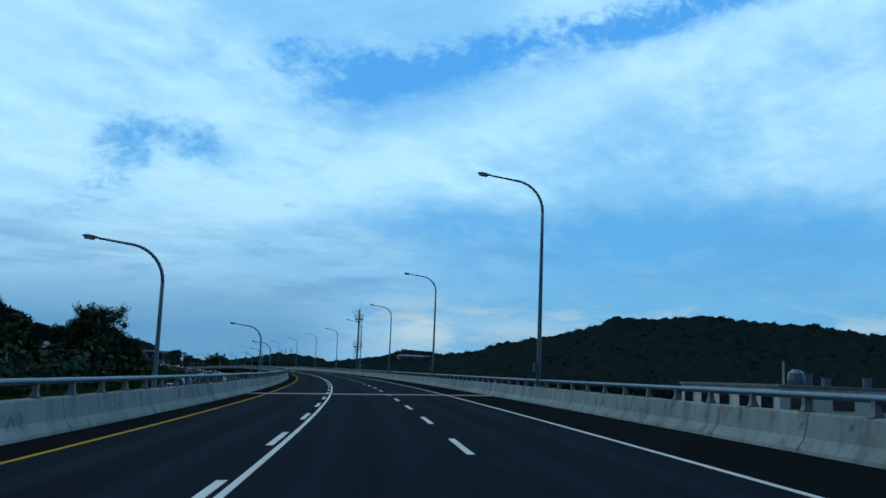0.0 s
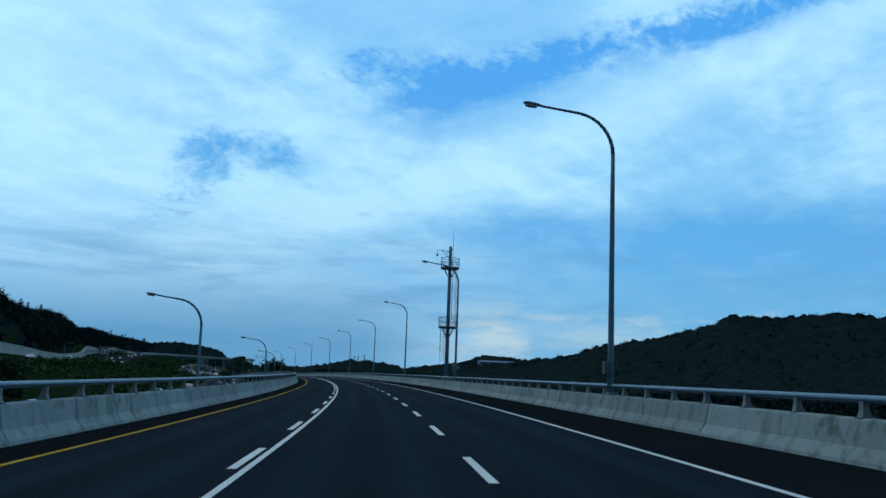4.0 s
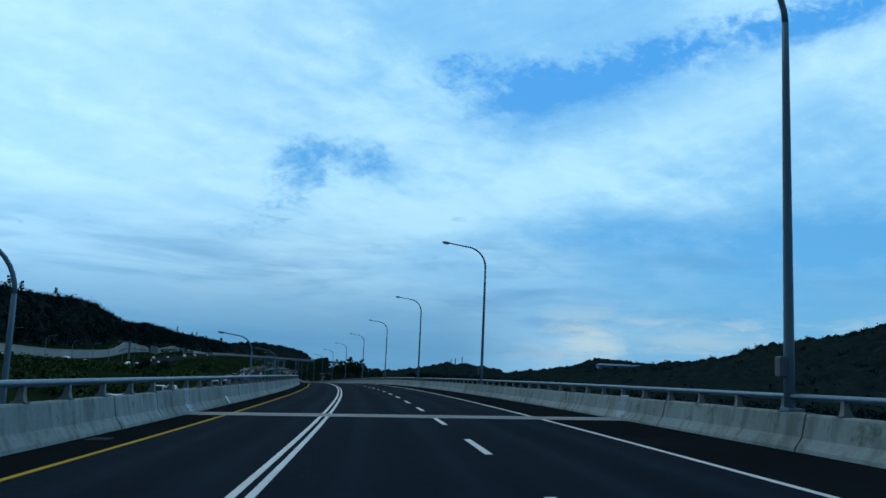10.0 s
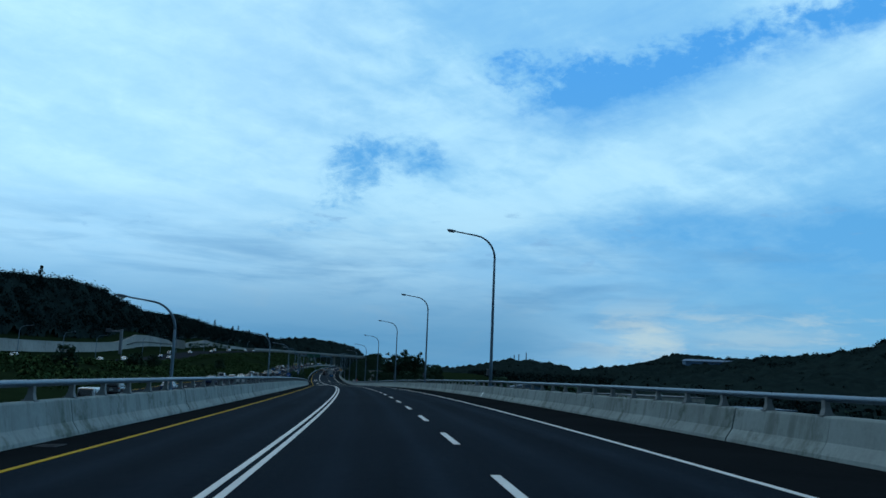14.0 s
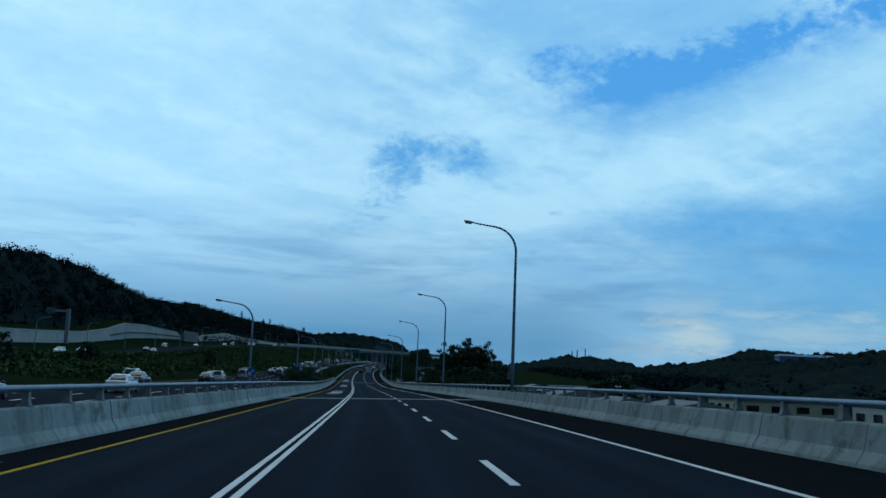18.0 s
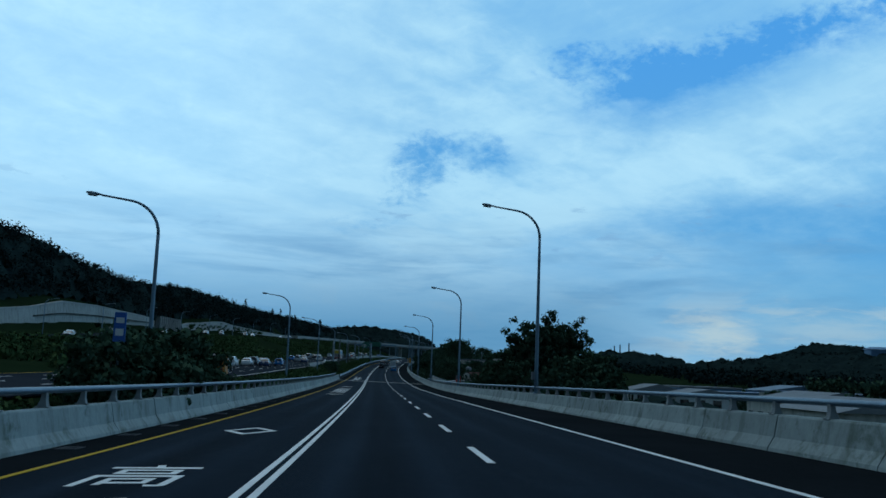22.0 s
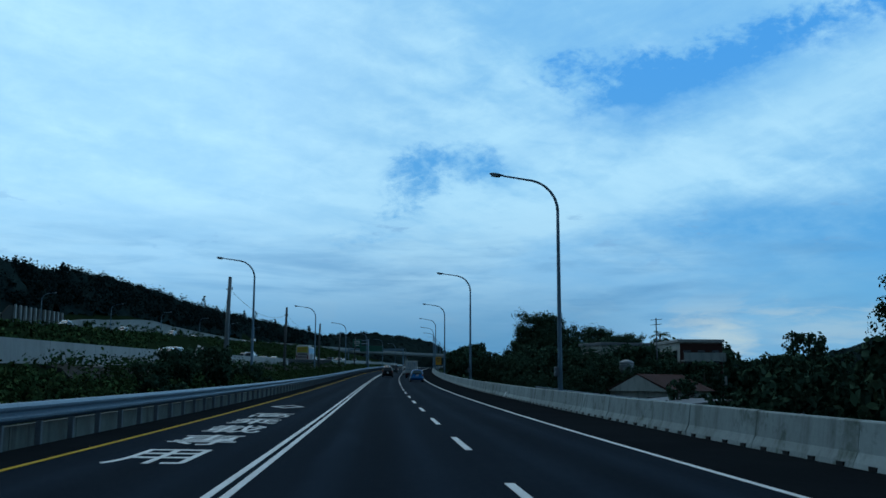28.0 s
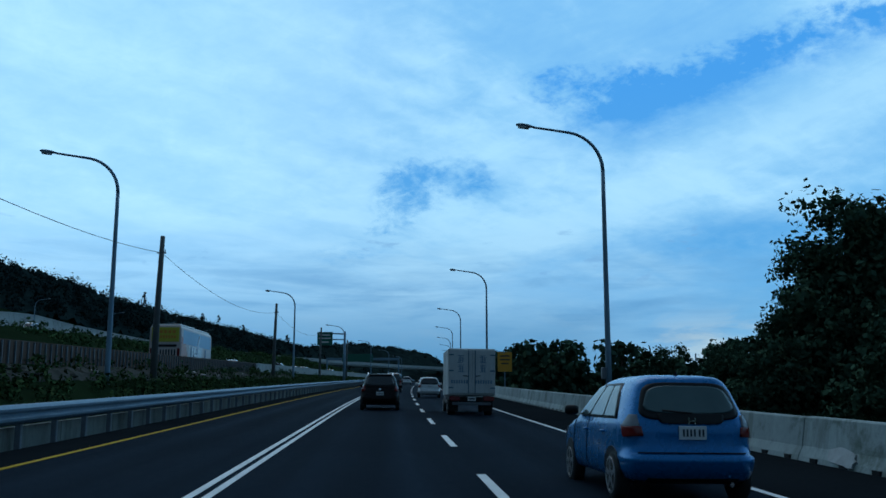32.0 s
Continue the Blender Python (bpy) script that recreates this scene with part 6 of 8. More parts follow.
def side_wall():
    """The barrier of the other carriageway above the weeds."""
    top = thing("side_barrier", "pale concrete barrier wall along the other carriageway", "concrete barrier", kind="structure")
    s = 786.0
    while s < 884:
        e = s + 6
        part("segment", sweep_mesh("segment", [(-13.9, lambda q: z_main(q) - 1.0), (-13.55, lambda q: z_main(q) - 1.0), (-13.6, lambda q: z_main(q) + 0.80), (-13.85, lambda q: z_main(q) + 0.80)], s + 0.02, e - 0.02, M_CONC_L, 3, True, False), top)
        s = e
    form = thing("panel_wall", "rusty brown ribbed formwork panels along an unfinished wall", "wall", kind="structure")
    s = 884.0
    rib = Shape().box(-0.03, 0.03, -0.03, 0.03, 0, 1.5).mesh("rib", M_STEEL_D)
    while s < 960:
        e = s + 3
        part("panel", sweep_mesh("panel", [(-13.75, lambda q: z_main(q) - 0.9), (-13.65, lambda q: z_main(q) - 0.9), (-13.65, lambda q: z_main(q) + 0.75), (-13.75, lambda q: z_main(q) + 0.75)], s + 0.02, e - 0.02, M_RUSTY, 3, True, False), form)
        for j in range(5):
            q = s + 0.3 + 0.6 * j
            r = part("rib", rib, form)
            r.matrix_basis = stand(q, -13.61, z_main(q) - 0.8, False)
        s = e
    tagged(new("far_side_barrier", sweep_mesh("far_side_barrier", [(-13.9, lambda q: z_main(q) - 0.9), (-13.6, lambda q: z_main(q) - 0.9), (-13.6, lambda q: z_main(q) + 0.75), (-13.9, lambda q: z_main(q) + 0.75)], 960, 1300, M_CONC_W, 6, True, False)), "weathered concrete barrier along the other carriageway", "concrete barrier", kind="structure")
    # rubble and a sheeted heap at its foot
    rng = random.Random(13)
    me = []
    for i in range(4):
        bm = bmesh.new()
        bmesh.ops.create_icosphere(bm, subdivisions=1, radius=0.3)
        for q in bm.verts:
            q.co *= rng.uniform(0.6, 1.3)
            q.co.z *= 0.6
        x = bpy.data.meshes.new("rubble_stone")
        bm.to_mesh(x)
        bm.free()
        x.materials.append(M_CONC_L if i == 1 else M_SPOIL)
        me.append(x)
    lip = lambda q: ground_z(q, -12.8) + 0.10 + 0.16 * noise.noise(Vector((q * 0.7, 0.2, 1))) + 0.10 * noise.noise(Vector((q * 2.6, 0.2, 4)))
    tagged(new("spoil_strip", sweep_mesh("spoil_strip", [(-13.6, lambda q: lip(q) - 1.2), (-11.9, lambda q: lip(q) - 1.2), (-12.0, lambda q: lip(q) - 0.45), (-12.4, lambda q: lip(q) - 0.1 + 0.25 * noise.noise(Vector((q * 1.3, 3, 1)))), (-13.0, lambda q: lip(q) + 0.10 + 0.2 * noise.noise(Vector((q * 1.7, 8, 1)))), (-13.55, lambda q: lip(q) + 0.15)], 796, 985, M_SPOIL, 0.4, True, False)), "grey-brown spoil and broken ground heaped along the wall", "earth", kind="structure")
    for i in range(150):
        s, o = rng.uniform(800, 975), rng.uniform(-13.35, -12.1)
        ob = new("rubble_stone", rng.choice(me))
        k = rng.uniform(0.5, 1.3)
        ob.matrix_basis = stand(s, o, lip(s) + along(o, (-13, -12.1), (0.08, -0.25)), False, rng.uniform(0, 360)) @ Matrix.Diagonal((k * 0.9, k * 0.7, k * 0.6, 1))
        tagged(ob, "broken pale stone lying at the foot of the wall", "stone", "rubble by the wall")
    bm = bmesh.new()
    bmesh.ops.create_icosphere(bm, subdivisions=3, radius=1.0)
    for q in bm.verts:
        q.co *= 1 + 0.3 * noise.noise(q.co * 2.3)
        q.co.z = max(q.co.z * 0.75, -0.2)
    x = bpy.data.meshes.new("sheeted_heap")
    bm.to_mesh(x)
    bm.free()
    x.materials.append(M_TARP)
    ob = new("sheeted_heap", x)
    ob.matrix_basis = stand(826, -13.0, ground_z(826, -13.0) + 0.6, False) @ Matrix.Diagonal((0.5, 1.2, 1.3, 1))
    tagged(ob, "heap under a crumpled white tarpaulin by the wall", "heap")


M_SPOIL = surface("grey_spoil", (0.070, 0.072, 0.066), (0.032, 0.036, 0.030), 0.95, 0, 2.5, 0.3, 0.8, 9, 0.1)
M_RUSTY = surface("rusty_formwork", (0.14, 0.075, 0.05), (0.09, 0.055, 0.04), 0.85, 0.1, 3, 0.4, 0.2, 20)
side_wall()


M_CONC_D = surface("dark_concrete", (0.040, 0.044, 0.040), (0.025, 0.028, 0.024), 0.95, 0, 2, 0.2, 0.3, 8)


def retaining_wall():
    top = thing("retaining_wall", "long grey weathered concrete retaining wall under the wooded hill", "retaining wall", kind="structure")
    s = 260.0
    while s < 1300:
        e = min(s + 13, 1300)
        part("bay", sweep_mesh("bay", [(-101.0, lambda q: z_foot(q) - 1.0), (-99.3, lambda q: z_foot(q) - 1.0), (-100.3, z_wall), (-101.0, z_wall)], s + 0.05, e - 0.05, M_CONC_W, 6.5, True, False), top)
        s = e
    # ribbed screen standing on the wall
    scr = thing("ribbed_screen", "dark screen with pale upright fins on the slope", "screen", "", "", stand(1008, -99.6, 11.0, False))
    part("panel", Shape().ring_loft([[(-0.3, -19, 0), (0, -19, 0), (0, 25, 0), (-0.3, 25, 0)], [(-0.3, -19, 2.6), (0, -19, 2.6), (0, 25, 1.0), (-0.3, 25, 1.0)], [(-0.3, -15, 5.2), (0, -15, 5.2), (0, 18, 5.8), (-0.3, 18, 5.8)]]).mesh("panel", M_CONC_D), scr)
    for i in range(11):
        y = -13 + i * 3.0
        part("fin", Shape().ring_loft([[(0, y, 0), (0.7, y, 0), (0.7, y + 0.7, 0), (0, y + 0.7, 0)], [(0, y + 0.5, 5.6), (0.4, y + 0.5, 5.6), (0.4, y + 1.1, 5.6), (0, y + 1.1, 5.6)]]).mesh("fin", M_CONC_L), scr, "pale concrete fin")
    # dark strip drawn for a recess line along the high part of the wall
    part("ledge", sweep_mesh("ledge", [(-100.2, lambda q: z_foot(q) + (z_wall(q) - z_foot(q)) * 0.55), (-99.45, lambda q: z_foot(q) + (z_wall(q) - z_foot(q)) * 0.55), (-99.45, lambda q: z_foot(q) + (z_wall(q) - z_foot(q)) * 0.55 + 0.35), (-100.2, lambda q: z_foot(q) + (z_wall(q) - z_foot(q)) * 0.55 + 0.35)], 868, 985, M_CONC_D, 8, True, False), top, "dark ledge strip")
    part("coping", sweep_mesh("coping", [(-101.05, z_wall), (-100.2, z_wall), (-100.2, lambda q: z_wall(q) + 0.25), (-101.05, lambda q: z_wall(q) + 0.25)], 300, 1290, M_CONC_L, 8, True, False), top, "pale concrete coping")


retaining_wall()


def far_viaduct():
    """A pale flyover that curves across the far end of the valley."""
    pts = [spot(s, o, z, False) for s, o, z in ((1290, -98, 13.6), (1380, -88, 14.6), (1470, -66, 15.4), (1550, -34, 15.6), (1606, 4, 15.4), (1640, 40, 15.0))]
    sh = Shape()
    rings = []
    for i, p in enumerate(pts):
        d = (pts[min(i + 1, len(pts) - 1)] - pts[max(i - 1, 0)])
        n = Vector((d.y, -d.x, 0)).normalized()
        rings.append([tuple(p + n * x + Vector((0, 0, z))) for x, z in ((-5, -2.0), (5, -2.0), (6, -0.8), (6, 1.0), (-6, 1.0), (-6, -0.8))])
    top = thing("flyover", "pale concrete flyover crossing the far end of the valley", "flyover", kind="structure")
    part("deck", sh.ring_loft(rings).mesh("deck", M_CONC_L), top)
    for i, p in enumerate(pts[1:]):
        g = -12
        part("pier", Shape().box(p.x - 1.2, p.x + 1.2, p.y - 1.2, p.y + 1.2, g, p.z - 1.9, 0.1).mesh("pier", M_CONC_W), top)


far_viaduct()


def house(name, label, s, off, z, w, d, h, wall_m, roof_m, roof="flat", floors=2, bays=4, turn=0.0, rise=1.2):
    """A building with walls, roof, windows with frames, sills and panes, and a door."""
    top = thing(name, label, "building", m=stand(s, off, z, False, turn))
    part("wall", Shape().box(-w / 2, w / 2, -d / 2, d / 2, -1.5, h, 0.02).mesh("wall", wall_m), top)
    if roof == "flat":
        part("roof", Shape().box(-w / 2 - 0.2, w / 2 + 0.2, -d / 2 - 0.2, d / 2 + 0.2, h, h + 0.35, 0.03).mesh("roof", roof_m), top)
    else:
        sh = Shape()
        a, b = w / 2 + 0.5, d / 2 + 0.4
        sh.ring_loft([[(-a, -b, h), (a, -b, h), (0, -b, h + rise)], [(-a, b, h), (a, b, h), (0, b, h + rise)]])
        part("roof", sh.mesh("roof", roof_m), top)
    fh = h / floors
    for sx, face in ((-1, "x"), (-1, "y")):
        span = d if face == "x" else w
        for f in range(floors):
            for i in range(bays):
                u = -span / 2 + span * (i + 0.5) / bays
                zc = fh * (f + 0.55)
                ww, hh = span / bays * 0.5, fh * 0.42
                win = Shape()
                pane = Shape()
                if face == "x":
                    x0 = -w / 2
                    win.box(x0 - 0.06, x0 + 0.02, u - ww / 2 - 0.08, u + ww / 2 + 0.08, zc - hh / 2 - 0.08, zc + hh / 2 + 0.08)
                    pane.box(x0 - 0.075, x0 - 0.055, u - ww / 2, u + ww / 2, zc - hh / 2, zc + hh / 2)
                else:
                    y0 = -d / 2
                    win.box(u - ww / 2 - 0.08, u + ww / 2 + 0.08, y0 - 0.06, y0 + 0.02, zc - hh / 2 - 0.08, zc + hh / 2 + 0.08)
                    pane.box(u - ww / 2, u + ww / 2, y0 - 0.075, y0 - 0.055, zc - hh / 2, zc + hh / 2)
                fr = part("window", win.mesh("window", M_CONC_L), top)
                part("pane", pane.mesh("pane", M_WINDOW), fr, "dark glass pane")
    return top


def buildings():
    # white works below the viaduct
    b = house("factory", "white industrial building with rooftop vents", 104, 57, -8.6, 24, 26, 10.0, M_WORKS, M_ROOF, "flat", 3, 5)
    for x, y, h in ((-6, -8, 1.4), (-2, -5, 1.0), (5, -2, 1.2)):
        part("roof_vent", Shape().tube([(x, y, 10.3), (x, y, 10.3 + h), (x, y, 10.4 + h)], [0.5, 0.5, 0.75], 10).mesh("roof_vent", M_STEEL), b, "round ventilator")
    part("water_tank", Shape().tube([(-9, -11, 10.3), (-9, -11, 10.9), (-9, -11, 11.6), (-9, -11, 12.0)], [0.9, 1.0, 0.9, 0.4], 12).mesh("water_tank", M_STEEL), b, "ribbed steel water tank")
    part("flag_pole", Shape().tube([(-11, -12, 10.3), (-11, -12, 12.8)], 0.12, 6).mesh("flag_pole", M_HOUSE), b)
    house("factory", "low pale industrial shed below the viaduct", 70, 66, -9, 30, 18, 7.4, M_WORKS, M_ROOF, "gable", 1, 4)
    house("factory", "low grey industrial shed below the viaduct", 36, 78, -9, 26, 20, 7.0, M_HOUSE_Y, M_ROOF, "flat", 1, 4)
    house("factory", "white works hall with dark window strips", 132, 92, -9, 40, 20, 8.2, M_HOUSE, M_ROOF_B, "flat", 2, 6)
    # works yards further along
    specs = [(771, 61, 20, 18, 3.9, M_WORKS, M_ROOF, "gable"), (779, 74, 24, 16, 4.2, M_HOUSE, M_ROOF_B, "flat"), (788, 57, 16, 16, 3.6, M_WORKS, M_ROOF, "gable"), (800, 72, 22, 18, 4.0, M_HALL, M_ROOF, "flat"), (794, 90, 26, 18, 4.6, M_HALL, M_ROOF_B, "gable"), (500, 44, 18, 16, 6.8, M_HOUSE, M_ROOF, "gable"), (522, 52, 22, 18, 7.2, M_HOUSE, M_ROOF, "flat"), (548, 46, 14, 22, 6.6, M_HOUSE_Y, M_ROOF, "flat"), (575, 40, 16, 18, 6.8, M_HOUSE_Y, M_ROOF, "gable"), (600, 42, 18, 20, 6.9, M_HOUSE_Y, M_ROOF, "flat"), (628, 48, 20, 22, 7.4, M_HOUSE, M_ROOF, "gable"), (655, 46, 18, 20, 7.2, M_HOUSE_Y, M_ROOF, "gable"), (682, 44, 16, 20, 6.9, M_HOUSE, M_ROOF, "gable"), (706, 52, 20, 18, 6.6, M_HOUSE, M_ROOF, "gable"), (560, 76, 30, 26, 8.4, M_HOUSE, M_ROOF_B, "flat"), (620, 84, 30, 30, 8.6, M_HOUSE, M_ROOF, "flat"), (680, 86, 34, 26, 8.0, M_HOUSE_Y, M_ROOF, "flat"), (740, 70, 24, 22, 6.6, M_HOUSE, M_ROOF_B, "flat")]
    rng = random.Random(31)
    for s, o, w, d, h, wm, rm, kind in specs:
        lab = {"gable": "small pale works building with a sheet-metal gable roof", "flat": "boxy pale works building with a flat roof"}[kind]
        house("works_building", lab, s, o, ground_z(s, o) + 0.2, w * 0.62, d * 0.62, h * rng.uniform(0.76, 0.92), wm, rm, kind, 2 if h > 7 else 1, 4, 0, 1.3)
    # houses behind the trees near the end
    g = house("house", "two-storey pale concrete house with a dark balcony end", 866.5, 36.2, -2.6, 5.0, 9.3, 7.4, M_HOUSE, M_CONC_L, "flat", 2, 3)
    part("end_wall", Shape().box(-2.45, 2.45, -4.72, -4.62, 0, 7.3, 0.01).mesh("end_wall", M_ROOF_R), g, "dark brown boarded end")
    for z in (2.6, 5.2):
        part("balcony", Shape().box(-2.4, 2.4, -6.0, -4.7, z, z + 0.16, 0.02).box(-2.4, 2.4, -6.0, -5.92, z + 0.16, z + 1.0).mesh("balcony", M_CONC_W), g, "dark concrete balcony")
    house("house", "blind pale plastered house wall among the trees", 863.6, 26.6, -2.6, 6.0, 5.2, 7.0, M_HOUSE, M_ROOF, "flat", 2, 0, 14)
    c = house("cottage", "small white cottage with a rust-red sheet roof", 846.4, 26.8, -2.4, 6.0, 9, 2.2, M_HOUSE, M_ROOF_R, "gable", 1, 2, -42, 1.6)
    part("gable_wall", Shape().ring_loft([[(-2.98, -4.5, 2.2), (2.98, -4.5, 2.2), (0, -4.5, 3.7)], [(-2.98, -4.95, 2.2), (2.98, -4.95, 2.2), (0, -4.95, 3.7)]]).mesh("gable_wall", M_HOUSE), c, "white gable")
    tank = thing("water_tank", "ribbed stainless steel water tank on a frame", "water tank", m=stand(850.5, 24.6, -1.5, False))
    prof = [(2.7, 0.7)]
    for k in range(6):
        prof += [(2.78 + 0.22 * k, 0.70), (2.83 + 0.22 * k, 0.73), (2.92 + 0.22 * k, 0.73), (2.97 + 0.22 * k, 0.70)]
    prof += [(4.12, 0.68), (4.3, 0.2)]
    part("tank", Shape().tube([(0, 0, z) for z, r in prof], [r for z, r in prof], 16).mesh("tank", M_STEEL_P, True), tank)
    for x, y in ((-0.5, -0.5), (0.5, -0.5), (0.5, 0.5), (-0.5, 0.5)):
        part("leg", Shape().tube([(x, y, -1.5), (x, y, 2.7)], 0.05, 6).mesh("leg", M_STEEL_D), tank)
    ant = thing("aerial_mast", "thin rooftop aerial mast with cross arms", "aerial", m=stand(852, 28.2, -2.5, False))
    part("mast", Shape().tube([(0, 0, -0.3), (0, 0, 9.6)], 0.06, 6).mesh("mast", M_STEEL_D), ant)
    for z in (8.9, 9.4):
        part("cross_arm", Shape().tube([(-0.6, 0, z), (0.6, 0, z + 0.1)], 0.03, 5).mesh("cross_arm", M_STEEL_D), ant)
    for s, o, w, d, z, turn, rm in ((822, 19.5, 5, 9, -0.7, 6, M_ROOF), (833, 21.5, 5, 6, -0.9, -12, M_ROOF)):
        sh = thing("shed", "low yard shed with a grey sheet-metal roof", "shed", m=stand(s, o, z, False, turn))
        part("wall", Shape().box(-w / 2, w / 2, -d / 2, d / 2, -2.6, 0, 0.02).mesh("wall", M_CONC_W), sh)
        part("roof", Shape().ring_loft([[(-w / 2 - 0.3, -d / 2 - 0.3, 0), (w / 2 + 0.3, -d / 2 - 0.3, 0.5), (w / 2 + 0.3, -d / 2 - 0.3, 0.58), (-w / 2 - 0.3, -d / 2 - 0.3, 0.08)], [(-w / 2 - 0.3, d / 2 + 0.3, 0), (w / 2 + 0.3, d / 2 + 0.3, 0.5), (w / 2 + 0.3, d / 2 + 0.3, 0.58), (-w / 2 - 0.3, d / 2 + 0.3, 0.08)]]).mesh("roof", rm), sh)
    fence = thing("yard_fence", "grey panel fence with rails along the yard", "fence")
    for i in range(12):
        s = 790 + 5 * i
        q = part("fence_post", Shape().box(-0.05, 0.05, -0.05, 0.05, -2.9, 0.28).mesh("fence_post", M_STEEL_D), fence)
        q.matrix_basis = stand(s, 14.5, 0, False)
        if i < 11:
            part("fence_panel", sweep_mesh("fence_panel", [(14.46, -2.8), (14.5, -2.8), (14.5, 0.12), (14.46, 0.12)], s + 0.06, s + 4.94, M_CONC_W, 5, True, False), fence)
    part("fence_rail", sweep_mesh("fence_rail", [(14.43, 0.18), (14.53, 0.18), (14.53, 0.24), (14.43, 0.24)], 790, 845, M_STEEL, 5, True, False), fence)
    # far hill top hall and chimneys
    h = thing("hilltop_hall", "long pale blue roofed hall on the far hill", "building", m=stand(1284, 356, 15.5, False, 0))
    part("wall", Shape().box(-25, 25, -6, 6, -6, 4.6, 0.2).mesh("wall", M_HALL), h)
    part("roof", Shape().ring_loft([[(-26, -7, 4.6), (26, -7, 4.6), (26, 7, 4.6), (-26, 7, 4.6)], [(-23, -0.5, 6.6), (23, -0.5, 6.6), (23, 0.5, 6.6), (-23, 0.5, 6.6)]]).mesh("roof", M_HALL), h)
    ch = thing("chimneys", "group of thin distant chimneys on the far hill", "chimneys", m=stand(1749, 222, 17.5, False))
    for x, hh in ((-4, 13), (3, 14.5), (14, 17)):
        part("chimney", Shape().tube([(x, 0, 0), (x, 0, hh)], [0.9, 0.7], 8).mesh("chimney", M_POLE), ch)


buildings()

# ---------------------------------------------------------------- vehicles (y forward, origin at the rear bumper on the ground)


def wheel(parent, x, y, r, w, plain=False):
    sg = 1 if x > 0 else -1
    prof = ((-w / 2, r - 0.06), (-w / 2 + 0.02, r - 0.01), (-w / 4, r), (w / 4, r), (w / 2 - 0.02, r - 0.01), (w / 2, r - 0.06))
    rings = [[(x + a, y + q * math.cos(2 * math.pi * j / 20), r + q * math.sin(2 * math.pi * j / 20)) for j in range(20)] for a, q in prof]
    wh = part("wheel", Shape().ring_loft(rings).mesh("wheel", M_RUBBER, True), parent)
    sh = Shape()
    xo = x + sg * (w / 2 + 0.004)
    rim = [[(xo - sg * d, y + q * math.cos(2 * math.pi * j / 20), r + q * math.sin(2 * math.pi * j / 20)) for j in range(20)] for d, q in ((0.02, r - 0.065), (0.0, r - 0.075), (0.0, r - 0.105), (0.03, r - 0.12))]
    sh.ring_loft(rim, False)
    for k in range(5):
        a = 2 * math.pi * k / 5 + 0.3
        c, s = math.cos(a), math.sin(a)
        q0, q1 = 0.03, r - 0.09
        pts = [(xo, y + c * q - s * e, r + s * q + c * e) for q, e in ((q0, -0.035), (q1, -0.02), (q1, 0.02), (q0, 0.035))]
        sh.ring_loft([[(p[0] - sg * 0.03, p[1], p[2]) for p in pts], pts])
    part("rim", sh.mesh("rim", M_RIM), wh, "light alloy spokes")
    if plain:
        return
    part("hub_shadow", Shape().ring_loft([[(xo - sg * 0.035, y + (r - 0.1) * math.cos(2 * math.pi * j / 16), r + (r - 0.1) * math.sin(2 * math.pi * j / 16)) for j in range(16)], [(xo - sg * 0.05, y + (r - 0.1) * math.cos(2 * math.pi * j / 16), r + (r - 0.1) * math.sin(2 * math.pi * j / 16)) for j in range(16)]]).mesh("hub_shadow", M_BLACK), wh)


class Hull:
    """A car's outer skin as a stack of rounded plan outlines: height, half width, rear end, front end."""

    def __init__(self, rows, power=7.5):
        self.rows, self.n = rows, power
        self.z = [r[0] for r in rows]

    def at(self, z):
        return [along(z, self.z, [r[i] for r in self.rows]) for i in (1, 2, 3)]

    def plan(self, a, z, out=0.0):
        """Point at angle a (0 right, 90 front, 270 rear) on the outline at height z."""
        w, r, f = self.at(z)
        c, s, e = math.cos(a), math.sin(a), 2.0 / self.n
        return ((w + out) * math.copysign(abs(c) ** e, c), (r + f) / 2 + ((f - r) / 2 + out) * math.copysign(abs(s) ** e, s), z)

    def rear(self, x, z, out=0.0):
        w, r, f = self.at(z)
        q = min(0.995, abs(x) / w)
        return (x, (r + f) / 2 - (f - r) / 2 * (1 - q ** self.n) ** (1 / self.n) - out, z)

    def front(self, x, z, out=0.0):
        w, r, f = self.at(z)
        q = min(0.995, abs(x) / w)
        return (x, (r + f) / 2 + (f - r) / 2 * (1 - q ** self.n) ** (1 / self.n) + out, z)

    def side(self, y, z, sg, out=0.0):
        w, r, f = self.at(z)
        q = min(0.995, abs(y - (r + f) / 2) / ((f - r) / 2))
        return (sg * (w * (1 - q ** self.n) ** (1 / self.n) + out), y, z)

    def shell(self, seg=44):
        angs = []
        for j in range(seg):
            a = 2 * math.pi * (j + 0.5) / seg
            angs.append(a)
        return Shape().ring_loft([[self.plan(a, z) for a in angs] for z in self.z])


FINE_RINGS = (0.0001, 0.2, 0.4, 0.55, 0.7, 0.82, 0.92, 1.0)
PLAIN_RINGS = (0.0001, 0.6, 1.0)
patch_rings = [FINE_RINGS]


